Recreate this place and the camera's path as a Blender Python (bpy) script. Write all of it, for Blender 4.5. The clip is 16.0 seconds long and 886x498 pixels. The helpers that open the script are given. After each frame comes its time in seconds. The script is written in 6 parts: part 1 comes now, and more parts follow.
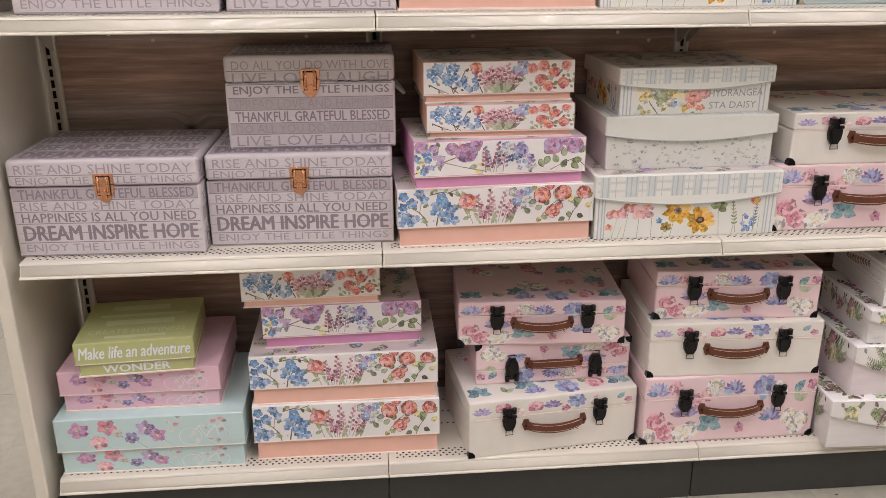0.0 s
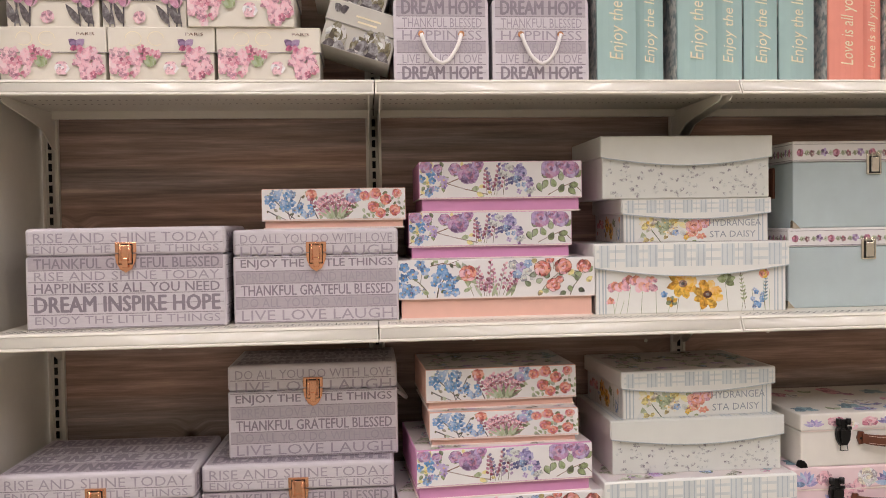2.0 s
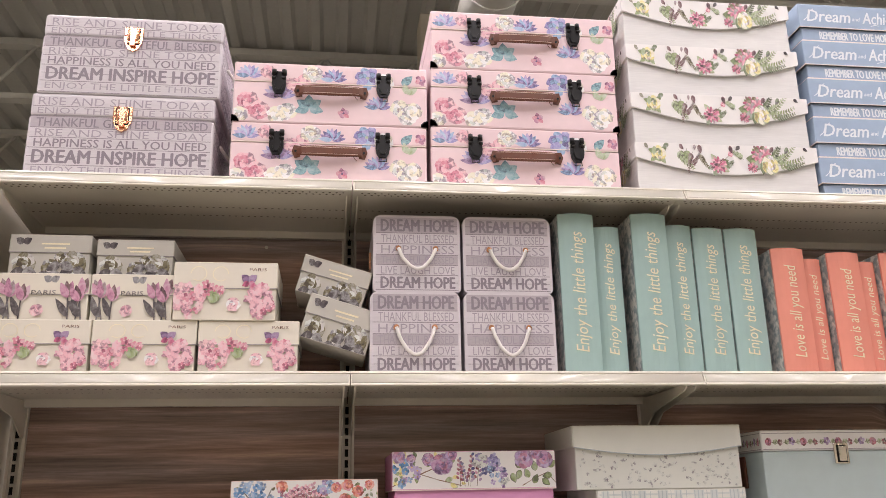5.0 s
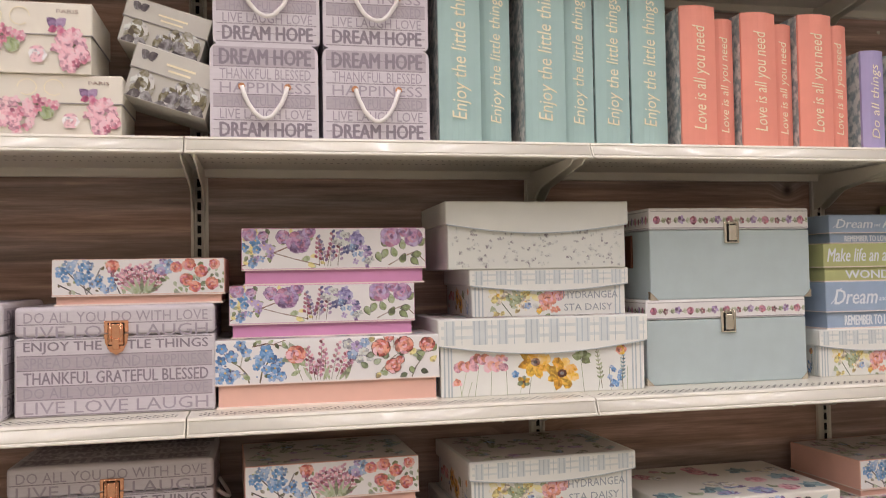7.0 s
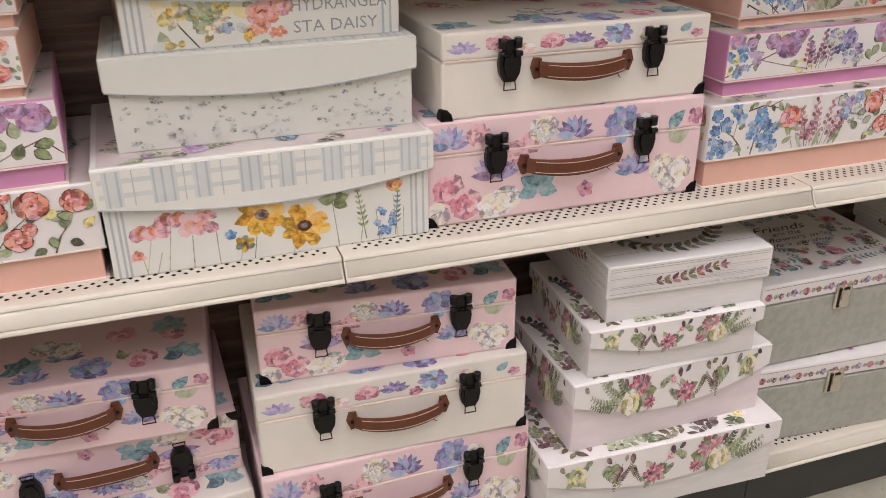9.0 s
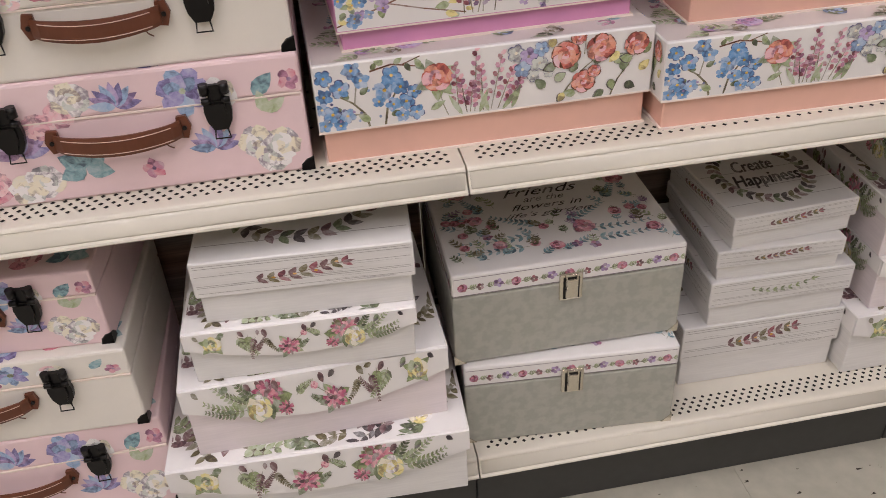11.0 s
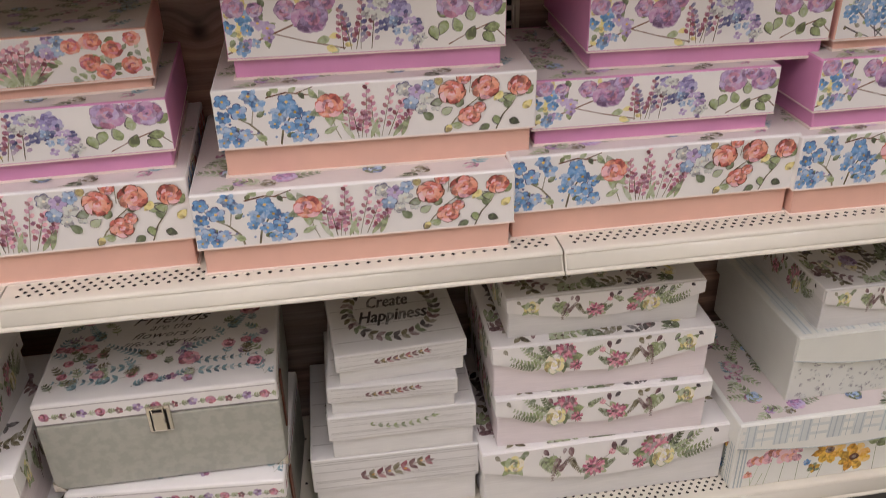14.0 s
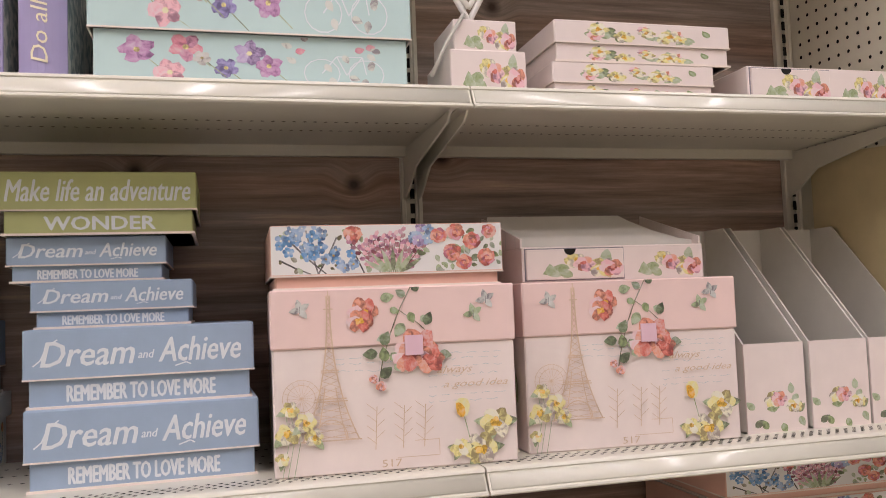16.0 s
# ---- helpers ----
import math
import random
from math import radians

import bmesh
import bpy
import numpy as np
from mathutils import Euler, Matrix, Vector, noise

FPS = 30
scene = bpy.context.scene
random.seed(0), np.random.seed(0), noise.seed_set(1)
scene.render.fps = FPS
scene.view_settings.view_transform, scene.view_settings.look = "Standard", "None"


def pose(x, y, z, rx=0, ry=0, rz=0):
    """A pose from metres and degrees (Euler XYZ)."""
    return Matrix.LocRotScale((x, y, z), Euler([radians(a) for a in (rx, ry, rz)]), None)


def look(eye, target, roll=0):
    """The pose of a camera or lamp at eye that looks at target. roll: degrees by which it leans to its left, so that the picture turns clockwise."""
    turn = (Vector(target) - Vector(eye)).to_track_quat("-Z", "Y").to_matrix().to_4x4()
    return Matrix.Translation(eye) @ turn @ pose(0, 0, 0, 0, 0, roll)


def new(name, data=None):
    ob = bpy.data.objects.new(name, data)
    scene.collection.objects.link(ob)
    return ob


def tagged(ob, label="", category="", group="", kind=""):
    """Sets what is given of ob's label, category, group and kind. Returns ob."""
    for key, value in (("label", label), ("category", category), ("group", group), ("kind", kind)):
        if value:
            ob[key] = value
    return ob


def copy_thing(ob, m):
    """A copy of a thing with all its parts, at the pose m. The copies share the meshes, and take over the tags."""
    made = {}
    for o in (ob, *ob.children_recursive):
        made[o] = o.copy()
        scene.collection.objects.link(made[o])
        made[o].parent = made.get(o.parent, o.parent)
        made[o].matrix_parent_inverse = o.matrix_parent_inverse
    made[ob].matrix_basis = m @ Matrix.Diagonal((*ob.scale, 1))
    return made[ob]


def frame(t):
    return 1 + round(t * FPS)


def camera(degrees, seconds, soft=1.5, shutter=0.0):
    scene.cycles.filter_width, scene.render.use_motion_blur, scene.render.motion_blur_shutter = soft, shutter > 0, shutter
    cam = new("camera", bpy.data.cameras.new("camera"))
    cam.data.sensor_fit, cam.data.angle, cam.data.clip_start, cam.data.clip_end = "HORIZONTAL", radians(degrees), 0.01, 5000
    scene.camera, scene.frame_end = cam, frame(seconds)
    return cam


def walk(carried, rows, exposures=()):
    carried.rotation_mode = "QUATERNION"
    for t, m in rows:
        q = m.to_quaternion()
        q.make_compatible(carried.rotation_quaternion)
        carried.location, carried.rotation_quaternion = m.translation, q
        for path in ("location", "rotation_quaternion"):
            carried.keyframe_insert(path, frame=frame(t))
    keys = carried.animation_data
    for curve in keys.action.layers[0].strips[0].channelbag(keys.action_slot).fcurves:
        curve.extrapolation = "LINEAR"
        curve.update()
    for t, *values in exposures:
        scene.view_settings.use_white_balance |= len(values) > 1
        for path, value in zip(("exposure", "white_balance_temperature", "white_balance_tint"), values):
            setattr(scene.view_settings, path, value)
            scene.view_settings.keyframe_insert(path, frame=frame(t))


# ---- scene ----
cam = camera(55.0, 16.0, soft=0.7, shutter=0.1)
PATH = [
    (0, (0.742, -1.755, 1.339), (0.906, 0.117, 0.653), -0.2),
    (0.5, (0.751, -1.766, 1.344), (0.912, 0.115, 0.684), -0.5),
    (1, (0.752, -1.762, 1.378), (0.917, 0.175, 0.911), -0.6),
    (1.5, (0.746, -1.751, 1.368), (0.917, 0.228, 1.138), -0.9),
    (2, (0.74, -1.742, 1.403), (0.919, 0.249, 1.345), -0.9),
    (2.5, (0.698, -1.748, 1.425), (0.909, 0.237, 1.544), -0.5),
    (3, (0.696, -1.759, 1.432), (0.9, 0.213, 1.693), -0.4),
    (3.5, (0.695, -1.77, 1.432), (0.897, 0.18, 1.829), -0.5),
    (3.7, (0.699, -1.773, 1.434), (0.898, 0.167, 1.877), -0.5),
    (6, (0.775, -1.784, 1.432), (1.086, 0.105, 2.012), -1.6),
    (6.5, (0.824, -1.725, 1.436), (1.164, 0.208, 1.823), -1.3),
    (7, (0.894, -1.574, 1.443), (1.311, 0.381, 1.504), -1.0),
    (7.5, (0.945, -1.42, 1.398), (1.532, 0.484, 1.223), -1.5),
    (8, (1.049, -1.242, 1.304), (1.691, 0.622, 0.966), -1.3),
    (8.5, (1.175, -1.105, 1.23), (1.782, 0.681, 0.567), -0.8),
    (8.7, (1.228, -1.051, 1.198), (1.834, 0.699, 0.441), -0.6),
    (10.8, (2.055, -0.955, 1.226), (2.302, 0.671, 0.088), -3.6),
    (11, (2.116, -0.929, 1.228), (2.354, 0.692, 0.082), -3.5),
    (11.5, (2.265, -0.938, 1.224), (2.464, 0.678, 0.062), -3.4),
    (12, (2.432, -0.986, 1.226), (2.577, 0.618, 0.041), -1.9),
    (12.5, (2.536, -0.974, 1.209), (2.668, 0.614, 0.0), -2.5),
    (13, (2.625, -0.931, 1.217), (2.786, 0.646, -0.002), -2.1),
    (13.5, (2.694, -0.975, 1.25), (2.881, 0.605, 0.038), -1.8),
    (14, (2.724, -1.021, 1.3), (2.983, 0.699, 0.312), -1.3),
    (14.5, (2.777, -1.041, 1.358), (3.063, 0.824, 0.693), -0.9),
    (15, (2.729, -1.046, 1.371), (3.236, 0.867, 1.082), -1.0),
    (15.5, (2.732, -1.06, 1.394), (3.249, 0.871, 1.322), -1.5),
    (16, (2.722, -1.07, 1.411), (3.235, 0.858, 1.54), -2.2),
]
walk(cam, [(t, look(eye, target, roll)) for t, eye, target, roll in PATH], [(0, 0.0), (8.5, 0.0), (10.8, -0.20), (13.4, -0.20), (14.5, -0.05), (16, -0.05)])

# ---- light: rows of ceiling strip lamps ----
world = bpy.data.worlds.new("store_air")
world.use_nodes = True
world.node_tree.nodes["Background"].inputs[0].default_value = (0.97, 0.95, 1.0, 1)
world.node_tree.nodes["Background"].inputs[1].default_value = 0.16
scene.world = world
LAMP_Z = 4.5
LAMP_ROWS = [-2.6, -0.7, 1.2, 3.1, 5.0]
# each lamp also spans an unseen stretch added to brighten the shelf fronts
for lx in LAMP_ROWS:
    data = bpy.data.lights.new("strip_lamp", "AREA")
    data.shape, data.size, data.size_y = "RECTANGLE", 0.22, 7.4
    data.energy, data.color = 90, (0.97, 0.90, 0.99)
    lamp = new("strip_lamp", data)
    lamp.matrix_world = pose(lx, -1.12, LAMP_Z - 0.03)
scene.view_settings.exposure = -0.03


# ---- materials ----
def lin(h):
    h = h.lstrip("#")
    c = [int(h[i:i + 2], 16) / 255 for i in (0, 2, 4)]
    return tuple(((x + 0.055) / 1.055) ** 2.4 if x > 0.04045 else x / 12.92 for x in c) + (1,)


def mat(name, col, rough=0.55, metal=0.0, vary=0.06, scale=30.0, bump=0.05, island=0.0, emit=0.0, stretch=(1, 1, 1), col2=None, big=3.0):
    """A painted, printed or bare surface: fine grain, larger blotches, a little relief."""
    m = bpy.data.materials.new(name)
    m.use_nodes = True
    n, k = m.node_tree.nodes, m.node_tree.links
    b = n["Principled BSDF"]
    b.inputs["Roughness"].default_value = rough
    b.inputs["Metallic"].default_value = metal
    c = lin(col)
    if emit:
        b.inputs["Base Color"].default_value = c
        b.inputs["Emission Color"].default_value = c
        b.inputs["Emission Strength"].default_value = emit
        return m
    co = n.new("ShaderNodeTexCoord")
    mp = n.new("ShaderNodeMapping")
    mp.inputs["Scale"].default_value = stretch
    k.new(co.outputs["Object"], mp.inputs["Vector"])
    fine = n.new("ShaderNodeTexNoise")
    fine.inputs["Scale"].default_value = scale
    fine.inputs["Detail"].default_value = 5
    k.new(mp.outputs[0], fine.inputs["Vector"])
    blot = n.new("ShaderNodeTexNoise")
    blot.inputs["Scale"].default_value = big
    blot.inputs["Detail"].default_value = 3
    k.new(mp.outputs[0], blot.inputs["Vector"])
    add = n.new("ShaderNodeMath")
    add.operation = "ADD"
    k.new(fine.outputs["Fac"], add.inputs[0])
    k.new(blot.outputs["Fac"], add.inputs[1])
    val = n.new("ShaderNodeMapRange")
    val.inputs["From Min"].default_value, val.inputs["From Max"].default_value = 0.6, 1.4
    val.inputs["To Min"].default_value, val.inputs["To Max"].default_value = 1 - vary, 1 + vary
    k.new(add.outputs[0], val.inputs["Value"])
    hsv = n.new("ShaderNodeHueSaturation")
    if col2:
        mix = n.new("ShaderNodeMix")
        mix.data_type = "RGBA"
        mix.inputs["A"].default_value, mix.inputs["B"].default_value = c, lin(col2)
        sharp = n.new("ShaderNodeMapRange")
        sharp.inputs["From Min"].default_value, sharp.inputs["From Max"].default_value = 0.42, 0.58
        k.new(fine.outputs["Fac"], sharp.inputs["Value"])
        k.new(sharp.outputs[0], mix.inputs["Factor"])
        k.new(mix.outputs["Result"], hsv.inputs["Color"])
    else:
        hsv.inputs["Color"].default_value = c
    if island:
        geo = n.new("ShaderNodeNewGeometry")
        ran = n.new("ShaderNodeMapRange")
        ran.inputs["To Min"].default_value, ran.inputs["To Max"].default_value = 1 - island, 1 + island
        k.new(geo.outputs["Random Per Island"], ran.inputs["Value"])
        mul = n.new("ShaderNodeMath")
        mul.operation = "MULTIPLY"
        k.new(ran.outputs[0], mul.inputs[0])
        k.new(val.outputs[0], mul.inputs[1])
        k.new(mul.outputs[0], hsv.inputs["Value"])
        sat = n.new("ShaderNodeMapRange")
        sat.inputs["To Min"].default_value, sat.inputs["To Max"].default_value = 1 + island, 1 - island
        k.new(geo.outputs["Random Per Island"], sat.inputs["Value"])
        k.new(sat.outputs[0], hsv.inputs["Saturation"])
    else:
        k.new(val.outputs[0], hsv.inputs["Value"])
    k.new(hsv.outputs[0], b.inputs["Base Color"])
    rr = n.new("ShaderNodeMapRange")
    rr.inputs["To Min"].default_value, rr.inputs["To Max"].default_value = max(0.05, rough - 0.08), min(1, rough + 0.08)
    k.new(blot.outputs["Fac"], rr.inputs["Value"])
    k.new(rr.outputs[0], b.inputs["Roughness"])
    if bump:
        bp = n.new("ShaderNodeBump")
        bp.inputs["Strength"].default_value = bump
        bp.inputs["Distance"].default_value = 0.002
        k.new(fine.outputs["Fac"], bp.inputs["Height"])
        k.new(bp.outputs[0], b.inputs["Normal"])
    return m


def wood_print(name):
    """Rustic grey-brown boards printed on the back panel: long grain, board bands and knots."""
    m = bpy.data.materials.new(name)
    m.use_nodes = True
    n, k = m.node_tree.nodes, m.node_tree.links
    b = n["Principled BSDF"]
    co = n.new("ShaderNodeTexCoord")
    info = n.new("ShaderNodeObjectInfo")
    apart = n.new("ShaderNodeVectorMath")
    apart.operation = "MULTIPLY_ADD"
    apart.inputs[1].default_value = (7.0, 0.0, 3.0)
    k.new(info.outputs["Random"], apart.inputs[0])
    k.new(co.outputs["Object"], apart.inputs[2])
    xyz = n.new("ShaderNodeSeparateXYZ")
    k.new(apart.outputs[0], xyz.inputs[0])
    flat = n.new("ShaderNodeCombineXYZ")
    k.new(xyz.outputs["X"], flat.inputs["X"])
    k.new(xyz.outputs["Z"], flat.inputs["Y"])
    knots = n.new("ShaderNodeTexVoronoi")
    knots.voronoi_dimensions = "2D"
    knots.inputs["Scale"].default_value = 2.2
    k.new(flat.outputs[0], knots.inputs["Vector"])
    near = n.new("ShaderNodeMapRange")
    near.inputs["From Min"].default_value, near.inputs["From Max"].default_value = 0.0, 0.13
    near.inputs["To Min"].default_value, near.inputs["To Max"].default_value = 1, 0
    near.interpolation_type = "SMOOTHSTEP"
    k.new(knots.outputs["Distance"], near.inputs["Value"])
    mp = n.new("ShaderNodeMapping")
    mp.inputs["Scale"].default_value = (0.45, 1.0, 10.0)
    k.new(apart.outputs[0], mp.inputs["Vector"])
    bend = n.new("ShaderNodeVectorMath")
    bend.operation = "MULTIPLY_ADD"
    bend.inputs[1].default_value = (0.0, 0.0, 0.24)
    k.new(near.outputs[0], bend.inputs[0])
    k.new(mp.outputs[0], bend.inputs[2])
    grain = n.new("ShaderNodeTexNoise")
    grain.inputs["Scale"].default_value, grain.inputs["Detail"].default_value = 5.0, 11
    grain.inputs["Roughness"].default_value = 0.70
    k.new(bend.outputs[0], grain.inputs["Vector"])
    band = n.new("ShaderNodeTexNoise")
    band.inputs["Scale"].default_value, band.inputs["Detail"].default_value = 0.9, 2
    k.new(bend.outputs[0], band.inputs["Vector"])
    ramp = n.new("ShaderNodeValToRGB")
    e = ramp.color_ramp.elements
    e[0].position, e[0].color = 0.33, lin("#7b6e66")
    e[1].position, e[1].color = 0.67, lin("#d6c9bf")
    mid = ramp.color_ramp.elements.new(0.5)
    mid.color = lin("#aa9b92")
    k.new(grain.outputs["Fac"], ramp.inputs["Fac"])
    tone = n.new("ShaderNodeValToRGB")
    e = tone.color_ramp.elements
    e[0].position, e[0].color = 0.38, lin("#88827f")
    e[1].position, e[1].color = 0.60, lin("#b08a70")
    k.new(band.outputs["Fac"], tone.inputs["Fac"])
    mix = n.new("ShaderNodeMix")
    mix.data_type, mix.blend_type = "RGBA", "OVERLAY"
    mix.inputs["Factor"].default_value = 0.62
    k.new(ramp.outputs[0], mix.inputs["A"])
    k.new(tone.outputs[0], mix.inputs["B"])
    core = n.new("ShaderNodeMapRange")
    core.inputs["From Min"].default_value, core.inputs["From Max"].default_value = 0.010, 0.045
    k.new(knots.outputs["Distance"], core.inputs["Value"])
    dark = n.new("ShaderNodeMix")
    dark.data_type = "RGBA"
    dark.inputs["A"].default_value = lin("#3d2b22")
    k.new(core.outputs[0], dark.inputs["Factor"])
    k.new(mix.outputs["Result"], dark.inputs["B"])
    k.new(dark.outputs["Result"], b.inputs["Base Color"])
    b.inputs["Roughness"].default_value = 0.5
    bp = n.new("ShaderNodeBump")
    bp.inputs["Strength"].default_value, bp.inputs["Distance"].default_value = 0.15, 0.002
    k.new(grain.outputs["Fac"], bp.inputs["Height"])
    k.new(bp.outputs[0], b.inputs["Normal"])
    return m


M = {}
M["enamel"] = mat("cream_enamel", "#d8d2c4", 0.33, vary=0.03, scale=60, bump=0.02)
M["channel"] = mat("price_channel_plastic", "#d6d1c4", 0.16, vary=0.03, bump=0.02)
# near-black and a paler copy: painted shade inside holes, slots and gaps
M["slot"] = mat("hole_shade_dark", "#15120f", 0.9, vary=0.1)
M["underslot"] = mat("hole_shade_pale", "#6f675b", 0.9, vary=0.1)
M["kick"] = mat("kick_dark_grey", "#3b3b39", 0.5, vary=0.12, scale=50)
M["back"] = wood_print("rustic_wood_print")
M["tile"] = mat("vinyl_tile", "#aeaa9b", 0.35, vary=0.14, scale=38, bump=0.06, big=5)
M["grout"] = mat("tile_joint", "#6d675b", 0.8)
M["dirt"] = mat("floor_dirt", "#3a352d", 0.9)
M["wall"] = mat("store_wall", "#cfc8ba", 0.8, vary=0.04)
M["deck"] = mat("roof_deck", "#b4b2ad", 0.6, vary=0.06)
M["joist"] = mat("joist_paint", "#c2c0ba", 0.6, vary=0.06)
M["tube"] = mat("lamp_tube", "#fff6e6", emit=9.0)
M["peg"] = mat("pegboard", "#ddd6c4", 0.5, vary=0.04)
M["tan"] = mat("tan_board", "#cfbd95", 0.6, vary=0.12, scale=18)
M["red"] = mat("sign_red", "#c01f2c", 0.35, vary=0.04)
M["paper"] = mat("white_paper", "#eae7e5", 0.5, vary=0.03, bump=0.03)
M["peach"] = mat("peach_board", "#e9bba9", 0.6, vary=0.05, bump=0.05)
M["lilac"] = mat("lilac_board", "#d896c0", 0.6, vary=0.05, bump=0.05)
M["edge"] = mat("board_edge", "#f1e2d8", 0.6)
M["chest"] = mat("greyed_lilac_boards", "#d0c9cd", 0.55, vary=0.10, scale=40, stretch=(1, 1, 6))
M["chestd"] = mat("dark_lilac_boards", "#b3a9af", 0.55, vary=0.12, scale=40, stretch=(1, 1, 6))
M["seam"] = mat("board_seam", "#8d8389", 0.7)
M["inkd"] = mat("ink_grey", "#8c828b", 0.6, vary=0.15)
M["inkl"] = mat("ink_pale", "#a59ca5", 0.6, vary=0.15)
M["copper"] = mat("copper_latch", "#eab08c", 0.2, 0.95, vary=0.08)
M["nickel"] = mat("nickel_latch", "#d8d1c2", 0.22, 0.9, vary=0.08)
M["black"] = mat("black_iron", "#161414", 0.35, 0.4, vary=0.1)
M["leather"] = mat("brown_leather", "#653722", 0.45, vary=0.15, scale=60, bump=0.15)
M["stitch"] = mat("stitching", "#d9bfb0", 0.7)
M["rope"] = mat("white_rope", "#e9e4df", 0.8, vary=0.08, bump=0.2)
M["scpink"] = mat("pale_pink_case", "#ebd1d4", 0.5, vary=0.05)
M["sccream"] = mat("cream_case", "#e6e1d8", 0.55, vary=0.04, bump=0.08)
M["plaid"] = mat("plaid_white", "#e6e6e0", 0.5, vary=0.03)
M["plaidln"] = mat("plaid_line", "#b9c2c6", 0.55, vary=0.15)
M["plaidlt"] = mat("plaid_line_pale", "#d3d8d6", 0.55, vary=0.1)
M["soft"] = mat("soft_print", "#dfe0d9", 0.5, vary=0.03)
M["tealch"] = mat("pale_blue_cloth", "#b7c5c6", 0.6, vary=0.06, scale=25)
M["greych"] = mat("sage_grey_cloth", "#b1b1a7", 0.6, vary=0.10, scale=55, col2="#a2a399")
M["white"] = mat("white_boards", "#dedcda", 0.5, vary=0.09, scale=22, stretch=(1, 1, 14))
M["whiteln"] = mat("white_board_line", "#a19c99", 0.6)
M["blush"] = mat("blush_white", "#e2d8da", 0.5, vary=0.08, scale=22, stretch=(1, 1, 14))
M["dream"] = mat("dusty_blue_board", "#9fb2ca", 0.6, vary=0.08, scale=35)
M["green"] = mat("lime_board", "#b9bd84", 0.6, vary=0.07, scale=35)
M["whiteink"] = mat("white_ink", "#e3e7ec", 0.5)
M["aqua"] = mat("aqua_board", "#c2dad9", 0.55, vary=0.05)
M["pinkbd"] = mat("pink_board", "#e4bfcd", 0.55, vary=0.05)
M["book"] = mat("teal_book", "#a4c0bb", 0.55, vary=0.04)
M["coral"] = mat("coral_book", "#ea9784", 0.55, vary=0.04)
M["lav"] = mat("lavender_book", "#a79dc4", 0.55, vary=0.04)
M["bookside"] = mat("book_side_print", "#d8d6d0", 0.6, vary=0.05, scale=60, col2="#8f9a9c")
M["gold"] = mat("gold_foil", "#f3e8c8", 0.35, 0.15, vary=0.08)
M["cream"] = mat("cream_card", "#e3dccd", 0.5, vary=0.04)
M["greycard"] = mat("grey_card", "#c2beb4", 0.5, vary=0.08)
M["sepia"] = mat("sepia_ink", "#d6bba2", 0.6, vary=0.2)
M["parisp"] = mat("paris_pink", "#eed0ca", 0.5, vary=0.04)
M["parisw"] = mat("paris_blush", "#eedfda", 0.5, vary=0.05)
M["inner"] = mat("file_inner_card", "#dcd7cf", 0.6, vary=0.05)
# printed flower inks: watercolour that pools and thins, varied petal by petal
def watercolour(name, col):
    m = bpy.data.materials.new(name)
    m.use_nodes = True
    n, k = m.node_tree.nodes, m.node_tree.links
    b = n["Principled BSDF"]
    b.inputs["Roughness"].default_value = 0.5
    co = n.new("ShaderNodeTexCoord")
    geo = n.new("ShaderNodeNewGeometry")
    wash = n.new("ShaderNodeTexNoise")
    wash.inputs["Scale"].default_value, wash.inputs["Detail"].default_value, wash.inputs["Roughness"].default_value = 95.0, 4, 0.6
    wash.inputs["Distortion"].default_value = 0.6
    k.new(co.outputs["Object"], wash.inputs["Vector"])
    ran = n.new("ShaderNodeMapRange")
    ran.inputs["To Min"].default_value, ran.inputs["To Max"].default_value = -0.16, 0.16
    k.new(geo.outputs["Random Per Island"], ran.inputs["Value"])
    add = n.new("ShaderNodeMath")
    k.new(wash.outputs["Fac"], add.inputs[0])
    k.new(ran.outputs[0], add.inputs[1])
    c = lin(col)
    ramp = n.new("ShaderNodeValToRGB")
    e = ramp.color_ramp.elements
    e[0].position, e[0].color = 0.30, (c[0] * 0.40, c[1] * 0.36, c[2] * 0.42, 1)
    e[1].position, e[1].color = 0.76, tuple(0.58 * x + 0.42 * 0.80 for x in c[:3]) + (1,)
    mid = ramp.color_ramp.elements.new(0.50)
    mid.color = c
    k.new(add.outputs[0], ramp.inputs["Fac"])
    k.new(ramp.outputs[0], b.inputs["Base Color"])
    return m


INK = {}
for key, c in dict(blue="#6f9fd0", sky="#9cb6d6", orange="#e79d83", red="#dc7a6c", rose="#d8889a", pink="#edb8c2", blush="#f0c8cb",
                   purple="#c292bc", plum="#a083a6", lilac="#bca6cf", mauve="#c98fa8", lav="#9f97c8", indigo="#5d5f8c", leaf="#98a676", dleaf="#7c8868",
                   teal="#8aaeb6", sage="#a9b58e", yellow="#f0c24e", lemon="#ebdf98", amber="#eab040", stem="#7b7355", dark="#625b5b", brown="#7b4f3a",
                   white="#f4f0ee", grey="#c9c6c0", pale="#d6d9d2", cream="#f0e8d2", magenta="#c96a8a", maroon="#86686a", ink="#3d3838", berry="#a2606a").items():
    INK[key] = watercolour("ink_" + key, c)


# ---- mesh helpers ----
def part(name, bm, material, parent=None, label=""):
    """Links a bmesh (or ready mesh) as one mesh object under a thing."""
    if isinstance(bm, bpy.types.Mesh):
        me = bm
    else:
        me = bpy.data.meshes.new(name)
        bm.to_mesh(me)
        bm.free()
    if material is not None and not me.materials:
        me.materials.append(material)
    ob = new(name, me)
    ob.parent = parent
    return tagged(ob, label)


def thing(name, m, label, category, group=""):
    ob = new(name)
    ob.empty_display_size = 0.02
    ob.matrix_world = m
    return tagged(ob, label, category, group)


